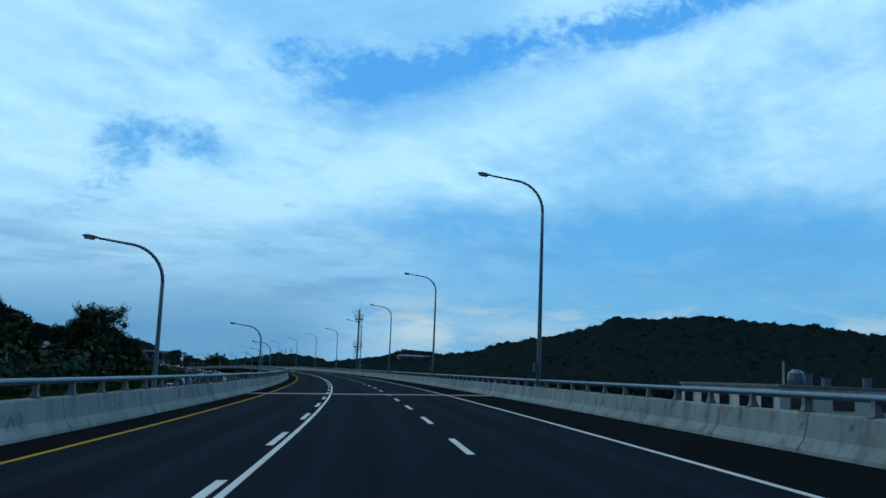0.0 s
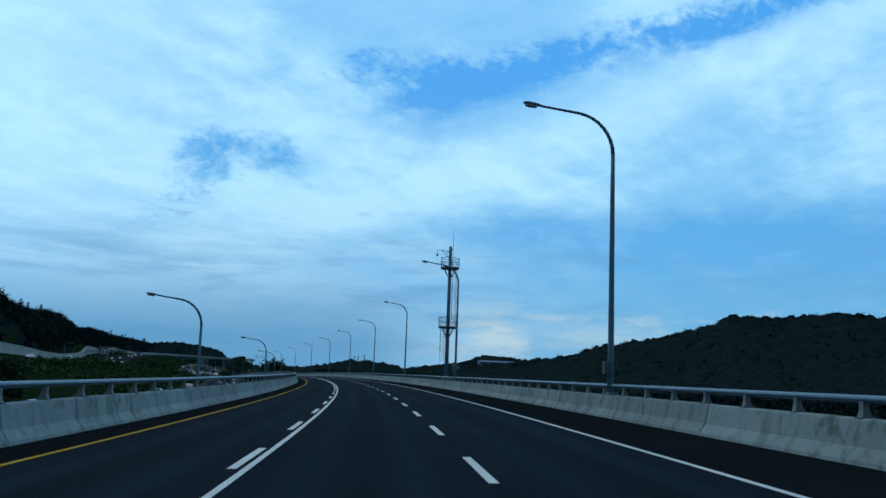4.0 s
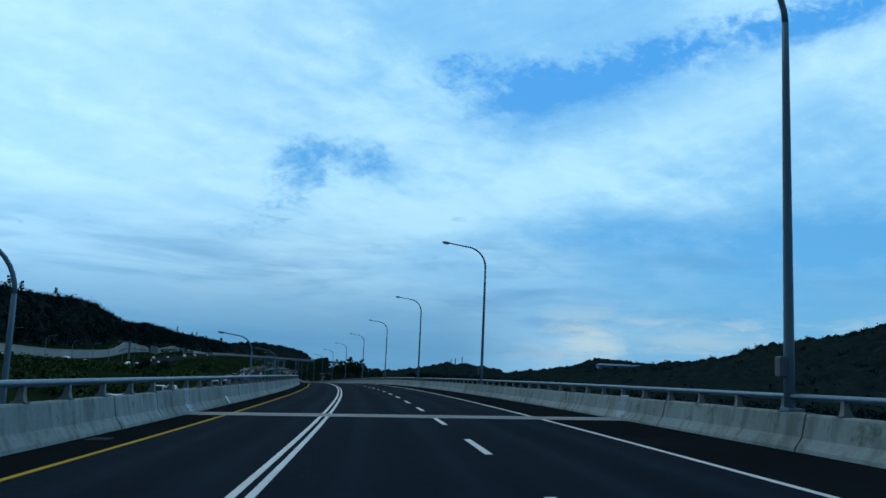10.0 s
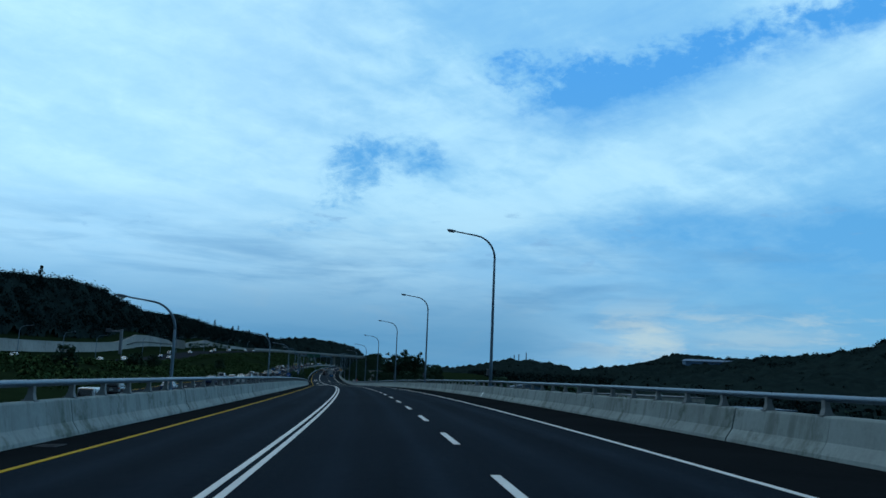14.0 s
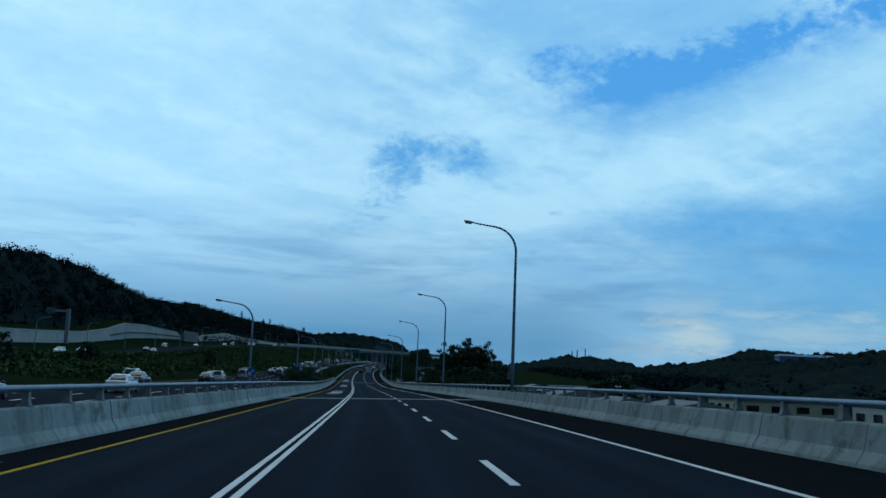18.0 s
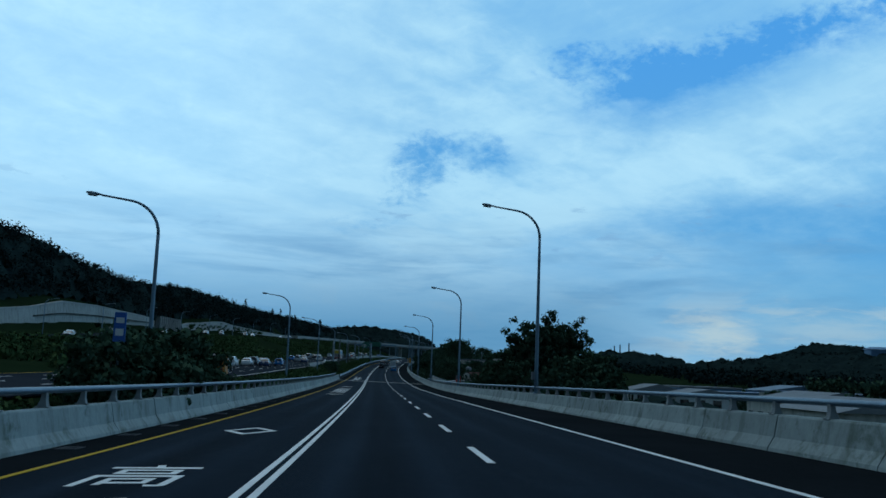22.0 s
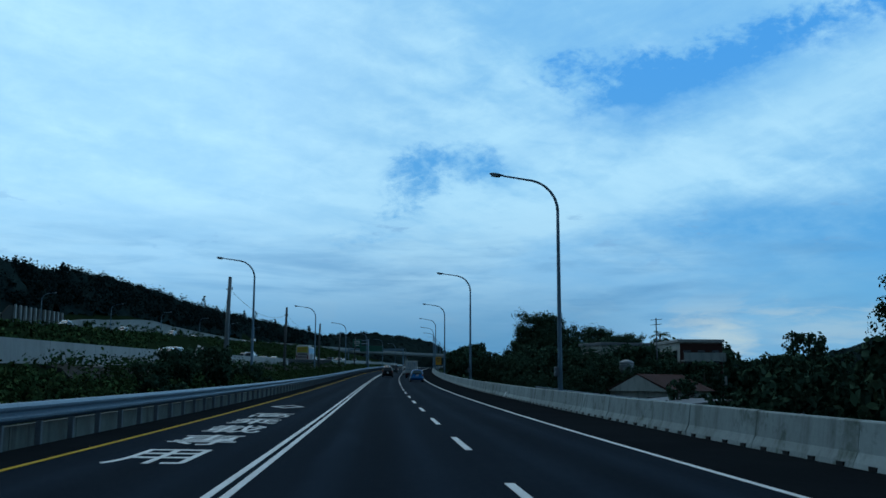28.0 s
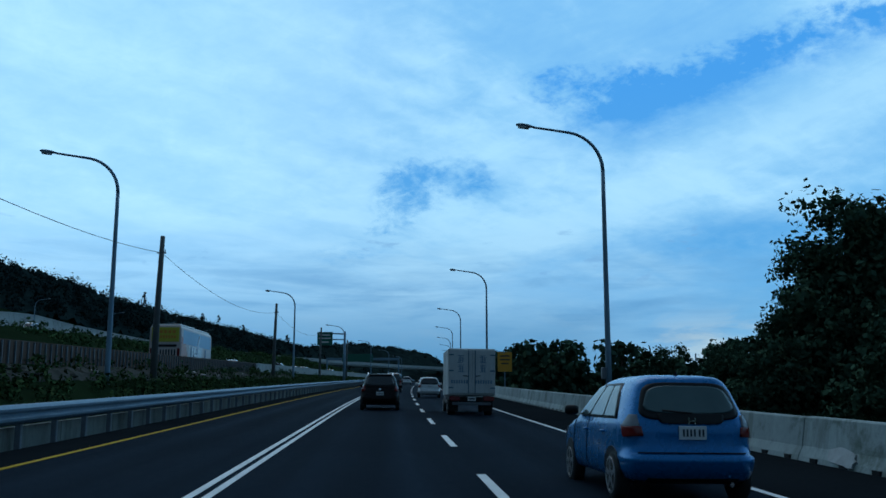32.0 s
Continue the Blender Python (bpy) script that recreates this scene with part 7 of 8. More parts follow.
def disc_patch(outline, put, out, skirt=0.02):
    """A filled outline of (a, b) pairs laid on a skin by put(a, b, out), with a rim going in."""
    n = len(outline)
    ca, cb = sum(p[0] for p in outline) / n, sum(p[1] for p in outline) / n
    v, f = [], []
    rings = patch_rings[0]
    for k in rings:
        v += [put(ca + (a - ca) * k, cb + (b - cb) * k, out) for a, b in outline]
    v += [put(a, b, out - skirt) for a, b in outline]
    for i in range(len(rings)):
        for j in range(n):
            q = i * n + j
            r = i * n + (j + 1) % n
            f.append((q, r, r + n, q + n))
    sh = Shape()
    sh.v, sh.f = v, f
    return sh


def quad_patch(c, put, out, skirt=0.02, na=5, nb=4):
    """A four-cornered piece on a skin; c: its corners (a, b) in turn."""
    pts = []
    for i in range(na):
        pts.append((i / (na - 1), 0.0))
    for j in range(1, nb):
        pts.append((1.0, j / (nb - 1)))
    for i in range(na - 2, -1, -1):
        pts.append((i / (na - 1), 1.0))
    for j in range(nb - 2, 0, -1):
        pts.append((0.0, j / (nb - 1)))
    ring = []
    for u, w in pts:
        a = (c[0][0] * (1 - u) + c[1][0] * u) * (1 - w) + (c[3][0] * (1 - u) + c[2][0] * u) * w
        b = (c[0][1] * (1 - u) + c[1][1] * u) * (1 - w) + (c[3][1] * (1 - u) + c[2][1] * u) * w
        ring.append((a, b))
    return disc_patch(ring, put, out, skirt)


def rounded(x0, x1, z0, z1, k_top, bow=0.0, n=4.5, seg=28):
    """A rounded tapering outline, narrower by k_top at its top."""
    out = []
    for j in range(seg):
        a = 2 * math.pi * j / seg
        c, s = math.cos(a), math.sin(a)
        u = math.copysign(abs(c) ** (2 / n), c)
        w = math.copysign(abs(s) ** (2 / n), s)
        k = 1 + (k_top - 1) * (w + 1) / 2
        out.append(((x0 + x1) / 2 + (x1 - x0) / 2 * u * k, (z0 + z1) / 2 + (z1 - z0) / 2 * w - bow * u * u))
    return out


# height, half width, rear end, front end; then belt height, side window span at belt and at roof, wheel radius, length
STYLES = {
    "hatch": (((0.26, 0.74, 0.14, 3.74), (0.30, 0.81, 0.04, 3.84), (0.40, 0.845, -0.03, 3.89), (0.50, 0.850, -0.08, 3.90), (0.555, 0.850, -0.085, 3.89), (0.585, 0.846, 0.03, 3.88), (0.70, 0.842, 0.065, 3.84), (0.82, 0.832, 0.055, 3.70), (0.90, 0.818, 0.065, 3.40), (0.97, 0.80, 0.09, 3.12), (1.06, 0.765, 0.13, 2.94), (1.20, 0.712, 0.20, 2.66), (1.34, 0.655, 0.27, 2.38), (1.42, 0.605, 0.31, 2.16), (1.47, 0.555, 0.33, 1.98), (1.51, 0.48, 0.40, 1.80), (1.535, 0.34, 0.62, 1.55)), 0.98, (0.62, 2.86), (0.92, 2.06), 0.30, 3.9),
    "suv": (((0.24, 0.80, 0.14, 4.26), (0.32, 0.88, 0.05, 4.38), (0.45, 0.905, 0.0, 4.44), (0.62, 0.905, -0.02, 4.44), (0.70, 0.90, 0.04, 4.40), (0.85, 0.895, 0.06, 4.30), (0.97, 0.88, 0.08, 4.02), (1.05, 0.86, 0.11, 3.62), (1.12, 0.83, 0.14, 3.34), (1.28, 0.775, 0.21, 3.02), (1.45, 0.71, 0.30, 2.68), (1.57, 0.65, 0.37, 2.40), (1.63, 0.60, 0.43, 2.20), (1.665, 0.53, 0.55, 2.00), (1.685, 0.40, 0.78, 1.70)), 1.06, (0.60, 3.30), (0.85, 2.30), 0.345, 4.45),
    "sedan": (((0.20, 0.76, 0.12, 4.38), (0.26, 0.84, 0.04, 4.48), (0.38, 0.87, 0.0, 4.54), (0.55, 0.875, -0.02, 4.55), (0.70, 0.87, 0.03, 4.50), (0.82, 0.855, 0.05, 4.30), (0.90, 0.84, 0.08, 3.90), (0.955, 0.82, 0.14, 3.45), (0.99, 0.79, 0.50, 3.28), (1.08, 0.745, 0.78, 3.06), (1.20, 0.695, 0.98, 2.82), (1.32, 0.645, 1.18, 2.58), (1.40, 0.59, 1.36, 2.36), (1.44, 0.52, 1.55, 2.18), (1.46, 0.39, 1.80, 1.95)), 0.95, (0.95, 3.15), (1.45, 2.30), 0.30, 4.55),
    "van": (((0.22, 0.72, 0.10, 4.15), (0.28, 0.79, 0.03, 4.24), (0.40, 0.82, 0.0, 4.30), (0.60, 0.82, -0.01, 4.30), (0.80, 0.818, 0.03, 4.22), (0.95, 0.81, 0.05, 4.02), (1.04, 0.805, 0.06, 3.86), (1.30, 0.79, 0.09, 3.60), (1.55, 0.765, 0.13, 3.34), (1.72, 0.74, 0.18, 3.12), (1.80, 0.70, 0.24, 2.96), (1.85, 0.63, 0.34, 2.78), (1.88, 0.50, 0.52, 2.55)), 1.02, (0.35, 3.55), (0.42, 2.98), 0.30, 4.3),
}


def car(name, style, m, label, category="car", glass=None, fine=False, group="cars"):
    rows, belt, low, high, r, L = STYLES[style]
    near = group == "cars"
    patch_rings[0] = FINE_RINGS if near else PLAIN_RINGS
    glass = glass or M_WINDOW
    hull = Hull(rows)
    H, W = rows[-1][0], max(q[1] for q in rows)
    top = thing(name, label, category, group)
    part("body", hull.shell(44 if near else 28).mesh("body", m, True), top)
    zb, zt = belt + 0.03, H - 0.13
    cuts = (0.0, 0.27, 0.62, 1.0) if style != "sedan" else (0.0, 0.18, 0.55, 1.0)
    for sg in (1, -1):
        put = lambda y, z, o, sg=sg: hull.side(y, z, sg, o)
        if near:
            part("window_trim", quad_patch([(low[0] - 0.05, zb - 0.02), (low[1] + 0.08, zb - 0.02), (high[1] + 0.06, zt + 0.03), (high[0] - 0.03, zt + 0.03)], put, 0.010).mesh("window_trim", M_BLACK, True), top)
        for a, b in zip(cuts, cuts[1:]):
            a, b = a + 0.012, b - 0.012
            y = [low[0] + (low[1] - low[0]) * a, low[0] + (low[1] - low[0]) * b, high[0] + (high[1] - high[0]) * b, high[0] + (high[1] - high[0]) * a]
            part("side_window", quad_patch([(y[0], zb), (y[1], zb), (y[2], zt), (y[3], zt)], put, 0.016).mesh("side_window", M_REARGLASS if fine else glass, True), top)
    w_b, w_t = hull.at(belt + 0.06)[0], hull.at(H - 0.1)[0]
    rear_lo = belt + (0.04 if style != "sedan" else 0.07)
    z1 = H - 0.075
    wide, inner = (0.655, 0.60) if fine else (w_b * 0.95, w_b * 0.82)
    part("rear_surround", disc_patch(rounded(-wide, wide, rear_lo - 0.03, z1 - (0.02 if fine else 0.0), 0.80, 0.0, 5.0, 40), hull.rear, 0.018).mesh("rear_surround", M_BLACK, True), top, "black surround")
    part("rear_window", disc_patch(rounded(-inner, inner, rear_lo + 0.05, z1 - 0.06, 0.78, 0.0, 4.4, 40), hull.rear, 0.028).mesh("rear_window", M_REARGLASS if fine else glass, True), top)
    zf = max(belt + 0.1, 1.02)
    part("windscreen", disc_patch(rounded(-w_b * 0.84, w_b * 0.84, zf, z1 - 0.02, 0.80, 0.0, 6), hull.front, 0.016).mesh("windscreen", glass, True), top)
    for sg in (1, -1):
        for y in (0.66, L - 0.80):
            ring = [(y + (r + 0.06) * math.cos(2 * math.pi * j / 20), max(0.23, r + (r + 0.06) * math.sin(2 * math.pi * j / 20))) for j in range(20)]
            if near:
                part("wheel_arch", disc_patch(ring, lambda a, b, o, sg=sg: hull.side(a, b, sg, o), 0.010).mesh("wheel_arch", M_BLACK), top)
            wheel(top, sg * (W - 0.083), y, r, 0.19, not near)
    for sg in (1, -1):
        def corner(a, z, o, sg=sg):
            x, y, q = hull.plan(radians(a), z, o)
            return (sg * x, y, q)
        z0 = belt - (0.20 if style in ("suv", "hatch") else 0.24)
        zm = z0 + 0.13
        z2 = belt + (0.07 if style in ("hatch", "suv") else -0.05 if style == "sedan" else 0.3)
        lamp = part("tail_lamp", quad_patch([(286 if fine else 291, z0 + 0.02), (322, z0), (331, zm), (290, zm)], corner, 0.020).mesh("tail_lamp", M_LAMP_RED, True), top, "red tail lamp")
        if near:
            part("lamp_top", quad_patch([(292, zm + 0.004), (331, zm + 0.004), (318, z2), (300, z2)], corner, 0.020).mesh("lamp_top", M_LAMP_CLR if fine else M_LAMP_RED, True), lamp, "clear upper lens" if fine else "")
        part("head_lamp", quad_patch([(40, belt - 0.34), (74, belt - 0.34), (72, belt - 0.18), (34, belt - 0.16)], corner, 0.018).mesh("head_lamp", M_LAMP_CLR, True), top, "clear head lamp")
        y = low[1] - 0.12
        part("mirror", Shape().box(sg * (W + 0.05) - 0.10, sg * (W + 0.05) + 0.10, y - 0.05, y + 0.07, belt + 0.02, belt + 0.16, 0.03).mesh("mirror", M_BLACK if fine else m, True), top)
        put = lambda y, z, o, sg=sg: hull.side(y, z, sg, o)
        if near:
            for y in (low[0] + (low[1] - low[0]) * 0.62, low[1] - 0.02):
                part("door_seam", quad_patch([(y, 0.36), (y + 0.012, 0.36), (y + 0.012, belt), (y, belt)], put, 0.008, 0.02, 3, 8).mesh("door_seam", M_BLACK), top)
            for y in (low[0] + 0.42, low[0] + 1.38):
                part("door_handle", Shape().box(sg * (W - 0.01) - 0.03, sg * (W - 0.01) + 0.03, y, y + 0.18, belt - 0.17, belt - 0.14, 0.008).mesh("door_handle", m, True), top)
    zp = {"suv": belt - 0.30, "hatch": belt - 0.14}.get(style, belt - 0.17)
    yp = hull.rear(0, zp)[1]
    pl = part("number_plate", Shape().box(-0.17, 0.17, yp - 0.03, yp - 0.004, zp - 0.08, zp + 0.08, 0.004).mesh("number_plate", M_PLATE), top, "white number plate")
    marks = Shape()
    for x in (-0.125, -0.08, -0.035, 0.01, 0.07, 0.115):
        marks.box(x, x + 0.022, yp - 0.036, yp - 0.031, zp - 0.042, zp + 0.042)
    part("bar", marks.mesh("bar", M_INK), pl, "dark bars")
    # a black strip stands for the shade low on the rear bumper
    if near:
        part("bumper_strip", quad_patch([(-W * 0.66, 0.24), (W * 0.66, 0.24), (W * 0.66, 0.31), (-W * 0.66, 0.31)], hull.rear, 0.014).mesh("bumper_strip", M_BLACK, True), top, "black strip for the shade under the bumper")
    if near:
        part("tailgate_seam", quad_patch([(-W * 0.78, 0.600), (W * 0.78, 0.600), (W * 0.78, 0.612), (-W * 0.78, 0.612)], hull.rear, 0.010, 0.02, 12, 3).mesh("tailgate_seam", M_BLACK), top)
    if fine:
        part("tailgate_trim", disc_patch(rounded(-0.38, 0.38, belt - 0.035, belt + 0.09, 1.12, 0.0, 6), hull.rear, 0.028).mesh("tailgate_trim", M_BLACK, True), top, "black tailgate trim")
        yb = hull.rear(0, belt)[1] - 0.045
        part("badge", Shape().box(-0.05, -0.03, yb, yb + 0.02, belt - 0.04, belt + 0.04).box(0.03, 0.05, yb, yb + 0.02, belt - 0.04, belt + 0.04).box(-0.05, 0.05, yb, yb + 0.02, belt - 0.01, belt + 0.01).mesh("badge", M_CHROME), top, "chrome badge")
        part("wiper", Shape().tube([hull.rear(0.02, belt + 0.09, 0.03), hull.rear(-0.34, belt + 0.12, 0.03)], 0.012, 5).mesh("wiper", M_BLACK), top)
        part("aerial", Shape().tube([(0.0, 0.66, 1.50), (0.0, 0.60, 1.585)], [0.035, 0.008], 6).mesh("aerial", M_BLACK), top)
        part("exhaust", Shape().tube([(0.45, 0.0, 0.24), (0.45, 0.3, 0.25)], 0.03, 8).mesh("exhaust", M_CHROME), top)
    if style == "suv":
        for sg in (1, -1):
            part("roof_bar", Shape().tube([(sg * 0.56, 0.5, 1.61), (sg * 0.58, 0.72, 1.715), (sg * 0.59, 2.0, 1.72), (sg * 0.57, 2.3, 1.60)], 0.022, 6).mesh("roof_bar", M_CHROME), top, "bright roof bar")
        part("roof_spoiler", Shape().box(-0.54, 0.54, 0.34, 0.66, 1.615, 1.655, 0.015).mesh("roof_spoiler", m), top)
        yb = hull.rear(0, 0.96)[1]
        part("badge", Shape().ring_loft([[(0.06 * math.cos(2 * math.pi * j / 12), y, 0.96 + 0.06 * math.sin(2 * math.pi * j / 12)) for j in range(12)] for y in (yb + 0.02, yb - 0.015)]).mesh("badge", M_CHROME), top, "round chrome badge")
    return top


def box_truck():
    top = thing("box_truck", "small grubby white box truck with faded blue lettering", "truck")
    w = 0.98
    part("chassis", Shape().box(-0.5, 0.5, 0.3, 5.6, 0.45, 0.75, 0.03).mesh("chassis", M_BLACK), top)
    box = part("cargo_box", Shape().box(-w, w, 0.05, 3.9, 0.82, 2.74, 0.03).mesh("cargo_box", M_BOXWHITE), top)
    for sg in (-1, 1):
        d = part("rear_door", Shape().box(0.015 if sg > 0 else -w + 0.05, w - 0.05 if sg > 0 else -0.015, 0.0, 0.05, 0.90, 2.68, 0.012).mesh("rear_door", M_BOXWHITE), top)
        part("lock_rod", Shape().tube([(sg * 0.14, -0.02, 0.9), (sg * 0.14, -0.02, 2.66)], 0.018, 6).mesh("lock_rod", M_STEEL), d)
        for z in (1.1, 1.8, 2.45):
            part("hinge", Shape().box(sg * (w - 0.12) - 0.1, sg * (w - 0.12) + 0.1, -0.02, 0.0, z, z + 0.05).mesh("hinge", M_STEEL), d)
        for z in (2.30, 1.92):
            mark = Shape()
            rng = random.Random(int(z * 100) + sg)
            for q in range(5):
                u = z + 0.14 - 0.07 * q
                mark.box(sg * 0.46 - rng.uniform(0.06, 0.15), sg * 0.46 + rng.uniform(0.06, 0.15), -0.008, -0.002, u - 0.012, u + 0.012)
            mark.box(sg * 0.46 - 0.05, sg * 0.46 - 0.015, -0.009, -0.002, z - 0.15, z + 0.15).box(sg * 0.46 + 0.06, sg * 0.46 + 0.09, -0.009, -0.002, z - 0.13, z + 0.08)
            part("lettering_bar", mark.mesh("lettering_bar", M_INKBLUE), d, "faded blue bars")
        for q in range(7):
            x = sg * 0.5 - 0.36 + 0.105 * q
            part("lettering_bar", Shape().box(x, x + 0.06, -0.010, -0.002, 1.30, 1.44).mesh("lettering_bar", M_INKBLUE), d, "faded blue bar")
        part("latch_handle", Shape().tube([(sg * 0.14, -0.03, 1.60), (sg * 0.36, -0.03, 1.63)], 0.02, 6).mesh("latch_handle", M_STEEL_D), d)
        part("tail_lamp", Shape().box(sg * 0.7 - 0.22, sg * 0.7 + 0.22, -0.02, 0.08, 0.60, 0.78, 0.015).mesh("tail_lamp", M_LAMP_RED), top)
        part("mud_flap", Shape().box(sg * 0.72 - 0.2, sg * 0.72 + 0.2, 0.55, 0.58, 0.18, 0.62).mesh("mud_flap", M_BLACK), top)
        wheel(top, sg * 0.78, 1.1, 0.34, 0.34)
        wheel(top, sg * 0.82, 4.75, 0.34, 0.2)
    part("under_run_bar", Shape().box(-0.8, 0.8, 0.06, 0.16, 0.42, 0.54, 0.02).mesh("under_run_bar", M_STEEL_D), top)
    pl = part("number_plate", Shape().box(-0.17, 0.17, -0.01, 0.02, 0.60, 0.76, 0.004).mesh("number_plate", M_PLATE), top)
    part("bar", Shape().box(-0.13, 0.13, -0.016, -0.011, 0.65, 0.71).mesh("bar", M_INK), pl)
    sh = Shape().ring_loft([[(-0.85, 4.05, 0.5), (0.85, 4.05, 0.5), (0.85, 4.05, 2.1), (-0.85, 4.05, 2.1)], [(-0.87, 4.9, 0.45), (0.87, 4.9, 0.45), (0.83, 4.9, 2.12), (-0.83, 4.9, 2.12)], [(-0.85, 5.6, 0.5), (0.85, 5.6, 0.5), (0.85, 5.55, 1.25), (-0.85, 5.55, 1.25)]])
    part("cab", sh.mesh("cab", M_CARWHITE), top)
    return top


def coach():
    top = thing("coach", "tall coach, yellow and cream rear, pale blue printed sides", "bus")
    w, L, H = 1.24, 11.5, 3.45

    def ring(y, k, z0, z1):
        a = w * k
        half = [(a - 0.1, z0), (a, z0 + 0.12), (a, z1 - 0.25), (a - 0.08, z1 - 0.08), (a - 0.25, z1)]
        return [(x, y, z) for x, z in half] + [(-x, y, z) for x, z in half[::-1]]
    part("body", Shape().ring_loft([ring(0.0, 0.95, 0.5, H - 0.1), ring(0.08, 0.99, 0.35, H - 0.02), ring(0.3, 1, 0.32, H), ring(L - 0.5, 1, 0.32, H), ring(L - 0.1, 0.98, 0.36, H - 0.1), ring(L, 0.94, 0.5, H - 0.4)]).mesh("body", M_BUSPINK, False), top)
    part("rear_panel", Shape().box(-1.08, 1.08, -0.03, 0.02, 2.1, 3.25, 0.03).mesh("rear_panel", M_BUSYEL), top, "yellow upper rear panel")
    for z, k in ((2.78, 5), (2.38, 8)):
        for i in range(k):
            x = -0.85 + 1.7 * (i + 0.5) / k
            part("lettering_bar", Shape().box(x - 0.55 / k, x + 0.55 / k, -0.045, -0.032, z, z + 0.24).mesh("lettering_bar", M_ORANGE), top, "dull orange bar")
    part("roof_band", Shape().box(-1.1, 1.1, 0.2, L - 0.6, H - 0.01, H + 0.08, 0.03).mesh("roof_band", M_CARWHITE), top)
    g = part("rear_grille", Shape().box(-0.9, 0.9, -0.03, 0.02, 1.0, 1.55, 0.02).mesh("rear_grille", M_BUSPINK), top)
    for i in range(8):
        x = -0.77 + i * 0.22
        part("slat", Shape().box(x - 0.05, x + 0.05, -0.045, -0.031, 1.05, 1.5).mesh("slat", M_BLACK), g)
    part("vent_strip", Shape().box(-0.9, 0.9, -0.03, 0.02, 1.72, 1.9, 0.02).mesh("vent_strip", M_BLACK), top)
    for sg in (1, -1):
        part("side_glass", Shape().box(sg * w - 0.02, sg * w + 0.015, 0.7, L - 0.6, 2.0, 3.1, 0.01).mesh("side_glass", M_BUSBLUE), top, "pale blue printed window band")
        part("side_print", Shape().box(sg * w - 0.02, sg * w + 0.012, 2.6, 7.4, 0.7, 1.95, 0.01).mesh("side_print", M_CARWHITE), top, "white printed panel")
        part("side_flash", Shape().prism([(sg * (w + 0.012), 0.12, 0.5), (sg * (w + 0.012), 2.5, 0.5), (sg * (w + 0.012), 1.7, 1.95), (sg * (w + 0.012), 0.12, 2.6)][::sg], 0.01).mesh("side_flash", M_BUSRED), top, "orange-red printed flash")
        part("side_motif", Shape().prism([(sg * (w + 0.025), 5.0, 1.3), (sg * (w + 0.025), 5.9, 1.3), (sg * (w + 0.025), 6.6, 3.0), (sg * (w + 0.025), 6.2, 3.0)][::sg], 0.01).mesh("side_motif", M_CARNAVY), top, "dark blue slanting motif")
        for y, m in ((3.2, M_INKBLUE), (4.2, M_CARNAVY), (8.6, M_INKBLUE)):
            part("side_motif", Shape().prism([(sg * (w + 0.02), y, 0.9), (sg * (w + 0.02), y + 0.5, 0.9), (sg * (w + 0.02), y + 0.35, 1.9), (sg * (w + 0.02), y + 0.1, 1.9)][::sg], 0.01).mesh("side_motif", m), top)
        part("tail_lamp", Shape().box(sg * 1.05 - 0.1, sg * 1.05 + 0.1, -0.03, 0.03, 0.9, 1.6, 0.02).mesh("tail_lamp", M_LAMP_RED), top)
        wheel(top, sg * (w - 0.2), 2.9, 0.5, 0.3)
        wheel(top, sg * (w - 0.2), 8.8, 0.5, 0.3)
    part("bumper", Shape().box(-1.15, 1.15, -0.06, 0.1, 0.42, 0.75, 0.04).mesh("bumper", M_CARRED), top)
    return top


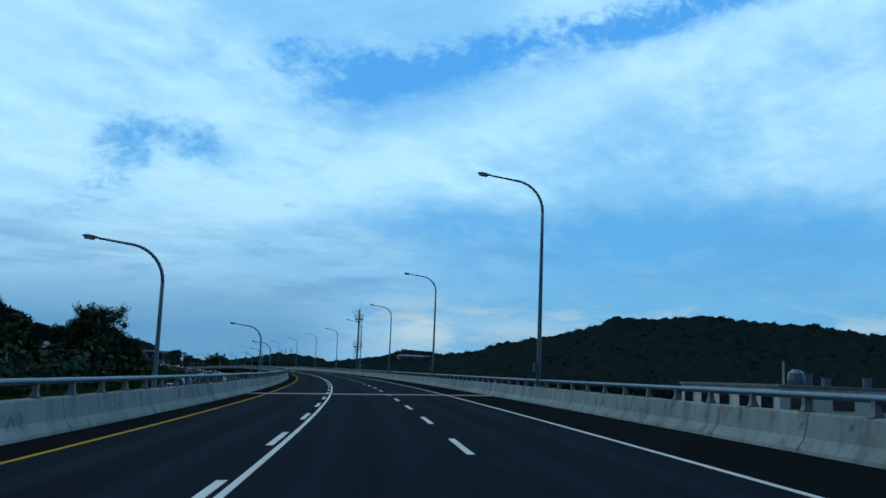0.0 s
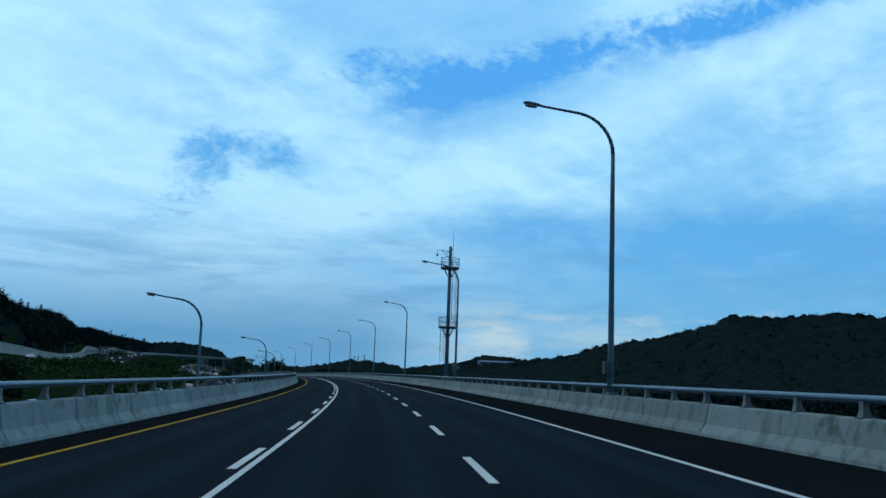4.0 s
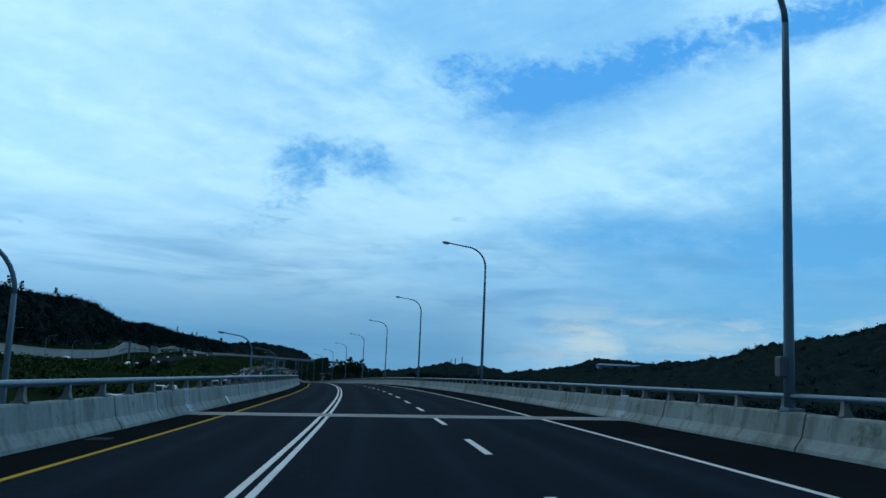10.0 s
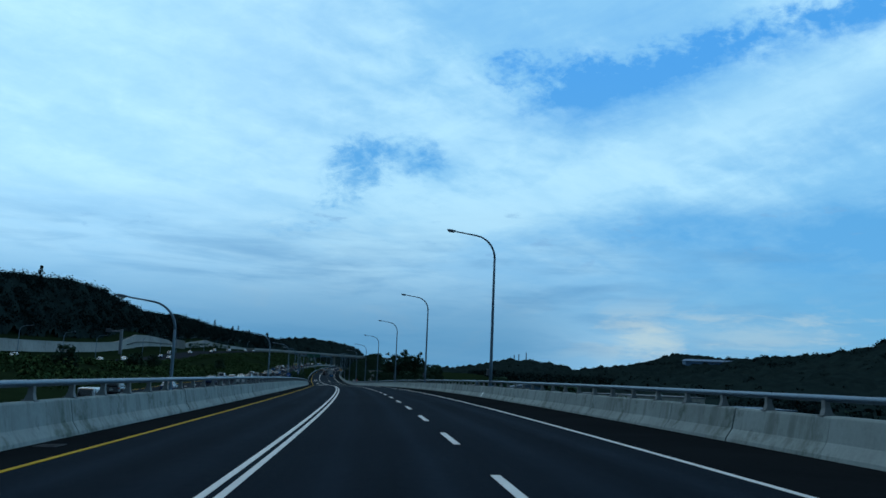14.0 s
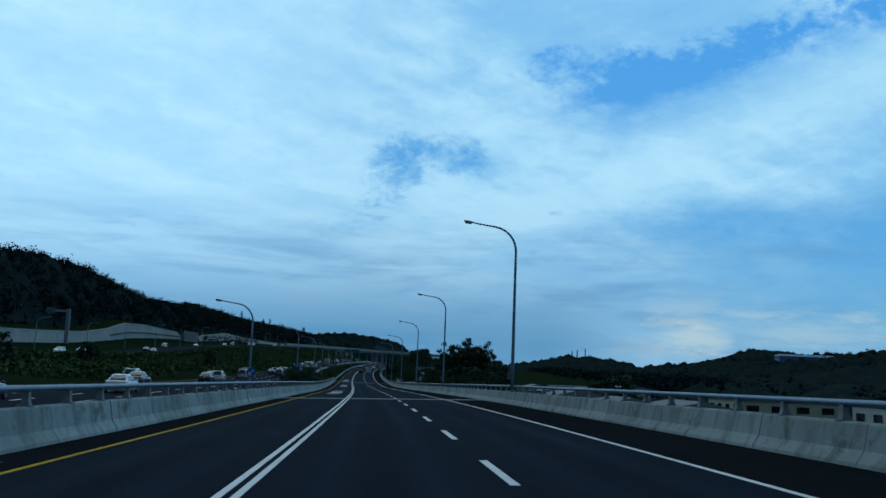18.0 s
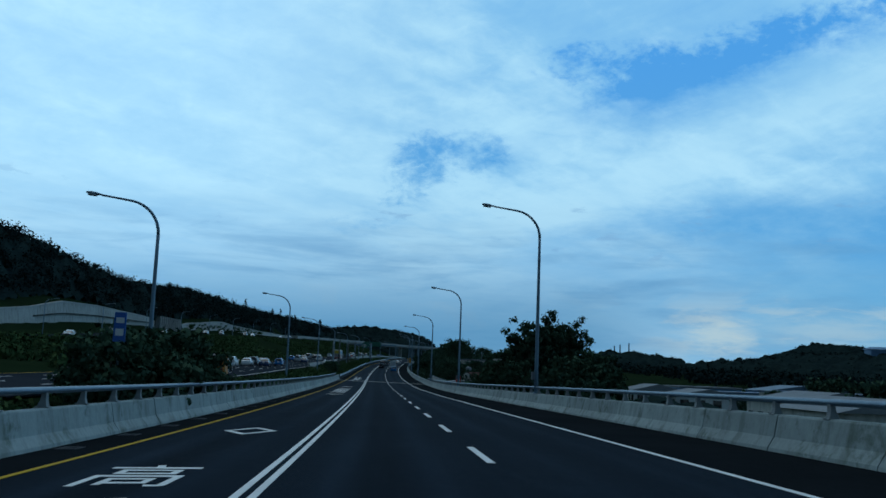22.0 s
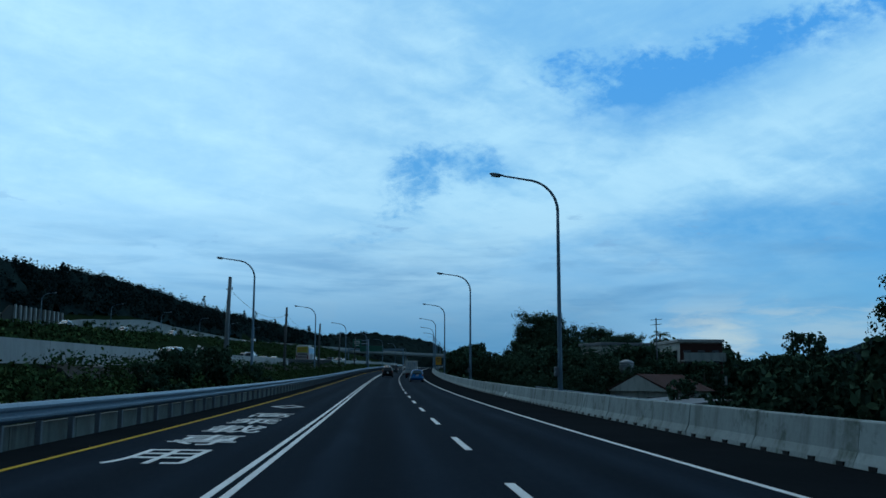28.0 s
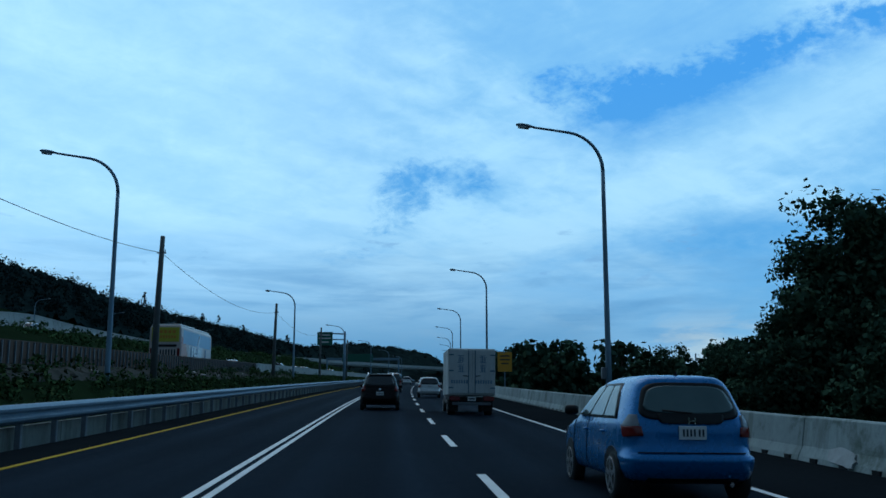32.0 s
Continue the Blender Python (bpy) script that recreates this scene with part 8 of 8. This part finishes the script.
def tow_truck():
    top = thing("tow_truck", "orange flatbed recovery truck with a steel headboard", "truck")
    part("deck", Shape().box(-1.15, 1.15, 0.0, 4.6, 0.85, 1.0, 0.03).mesh("deck", M_STEEL_D), top)
    part("chassis", Shape().box(-0.5, 0.5, 0.1, 6.6, 0.5, 0.85, 0.03).mesh("chassis", M_BLACK), top)
    for sg in (1, -1):
        part("side_rail", Shape().box(sg * 1.12 - 0.05, sg * 1.12 + 0.05, 0.0, 4.6, 1.0, 1.12, 0.02).mesh("side_rail", M_CARRED), top)
        part("headboard_post", Shape().ring_loft([[(sg * 1.0 - 0.12, 4.3, 1.0), (sg * 1.0 + 0.12, 4.3, 1.0), (sg * 1.0 + 0.12, 4.55, 1.0), (sg * 1.0 - 0.12, 4.55, 1.0)], [(sg * 0.92 - 0.1, 4.45, 2.6), (sg * 0.92 + 0.1, 4.45, 2.6), (sg * 0.92 + 0.1, 4.6, 2.6), (sg * 0.92 - 0.1, 4.6, 2.6)]]).mesh("headboard_post", M_ORANGE), top)
        wheel(top, sg * 0.85, 1.3, 0.42, 0.4)
        wheel(top, sg * 0.95, 5.6, 0.42, 0.26)
    part("headboard", Shape().box(-1.0, 1.0, 4.5, 4.62, 2.3, 2.7, 0.03).box(-1.0, 1.0, 4.5, 4.62, 1.0, 1.5, 0.03).mesh("headboard", M_CARRED), top)
    part("winch", Shape().tube([(-0.5, 4.35, 1.25), (0.5, 4.35, 1.25)], 0.2, 12).mesh("winch", M_STEEL_D, True), top)
    part("light_bar", Shape().box(-0.3, 0.3, 4.9, 5.1, 2.72, 2.9, 0.03).mesh("light_bar", M_PLATE), top)
    cab = part("cab", Shape().ring_loft([[(-1.05, 4.8, 0.7), (1.05, 4.8, 0.7), (1.0, 4.8, 2.65), (-1.0, 4.8, 2.65)], [(-1.08, 5.6, 0.6), (1.08, 5.6, 0.6), (1.0, 5.5, 2.7), (-1.0, 5.5, 2.7)], [(-1.05, 6.6, 0.6), (1.05, 6.6, 0.6), (0.98, 6.35, 2.5), (-0.98, 6.35, 2.5)]]).mesh("cab", M_ORANGE), top)
    part("rear_window", Shape().box(-0.7, 0.7, 4.77, 4.81, 1.7, 2.3, 0.02).mesh("rear_window", M_WINDOW), cab)
    return top


def on_road(ob, s, off, turn=0.0):
    ob.matrix_basis = stand(s, off, 0.012, True, turn) @ pose(0, 0, 0, 0, -bank(s), 0)
    return ob


def own_traffic():
    on_road(car("car", "hatch", M_BLUE, "bright blue five-door hatchback beside the concrete barrier", fine=True), 879.1, 4.20, 0.7).matrix_basis @= Matrix.Diagonal((1.035, 1.02, 1.045, 1))
    on_road(car("suv", "suv", M_DARKRED, "near-black compact SUV with bright roof bars"), 910.3, -0.05)
    on_road(box_truck(), 905.6, 3.8)
    on_road(car("car", "hatch", M_CARWHITE, "white hatchback ahead of the box truck"), 936.0, 3.1)
    on_road(car("van", "van", M_CARBLACK, "dark people carrier far ahead in the lane", "van"), 958.0, 0.1)
    on_road(car("car", "sedan", M_CARSILVER, "silver saloon car far ahead"), 1004.0, 3.6)
    on_road(car("car", "hatch", M_CARWHITE, "white hatchback far ahead"), 1046.0, -0.1)
    on_road(car("car", "sedan", M_CARBLACK, "black saloon car far ahead near the guard rail"), 1010.0, -3.8)


own_traffic()


def other_traffic():
    kinds = [
        car("car", "sedan", M_CARWHITE, "white saloon car on the other carriageway", group="cars on the other carriageway"),
        car("suv", "suv", M_CARBLACK, "black SUV on the other carriageway", group="cars on the other carriageway"),
        car("car", "sedan", M_CARNAVY, "dark blue saloon car on the other carriageway", group="cars on the other carriageway"),
        car("suv", "suv", M_CARWHITE, "white SUV on the other carriageway", group="cars on the other carriageway"),
        car("car", "hatch", M_BLUE, "blue hatchback on the other carriageway", group="cars on the other carriageway"),
        car("van", "van", M_CARSILVER, "silver van on the other carriageway", "van", group="cars on the other carriageway"),
        car("car", "sedan", M_CARBLACK, "black saloon car on the other carriageway", group="cars on the other carriageway"),
        car("car", "sedan", M_CARRED, "dull red saloon car on the other carriageway", group="cars on the other carriageway"),
    ]
    used = set()

    def put(k, s, off, z, turn=0.0):
        m = stand(s, off, z, False, turn)
        if k not in used:
            used.add(k)
            kinds[k].matrix_basis = m
        else:
            copy_thing(kinds[k], m)

    lanes = (-16.1, -19.6, -23.1, -26.4)
    for k, s, o in ((1, 716, lanes[1]), (6, 734, lanes[2]), (3, 745, lanes[2]), (0, 763, lanes[2]), (1, 772, lanes[2]), (2, 760, lanes[1]), (7, 785, lanes[2]), (4, 783, lanes[1]), (5, 706, lanes[3]), (2, 842, lanes[1]), (6, 628, lanes[2]), (3, 640, lanes[2]), (0, 654, lanes[3]), (5, 672, lanes[2]), (6, 586, lanes[2]), (0, 566, lanes[1]), (3, 598, lanes[3]), (2, 548, lanes[2])):
        put(k, s, o, z_main(s) + 0.01)
    rng = random.Random(17)
    for i in range(30):
        s = 860 + i * 17 + rng.uniform(-4, 4)
        o = rng.choice(lanes[1:])
        if 930 < s < 960 and o > -21:
            continue
        put(rng.randrange(8), s, o, z_main(s) + 0.01)
    for i in range(22):
        s = 90 + i * 20 + rng.uniform(-5, 5)
        put(rng.randrange(8), s, rng.choice(lanes[1:]), z_main(s) + 0.01)
    for i in range(20):
        s = 380 + i * 42 + rng.uniform(-14, 14)
        put(rng.choice((0, 3, 5, 6, 2, 1)), s, rng.choice((-69.5, -73, -76.5, -80)), z_foot(s) - 0.84, 180)
    b = coach()
    b.matrix_basis = stand(940.5, -17.6, z_main(940) + 0.01, False)
    t = tow_truck()
    t.matrix_basis = stand(667.6, -12.7, ground_z(668.8, -12.7) + 0.06, False) @ Matrix.Diagonal((0.82, 0.82, 0.78, 1))


other_traffic()
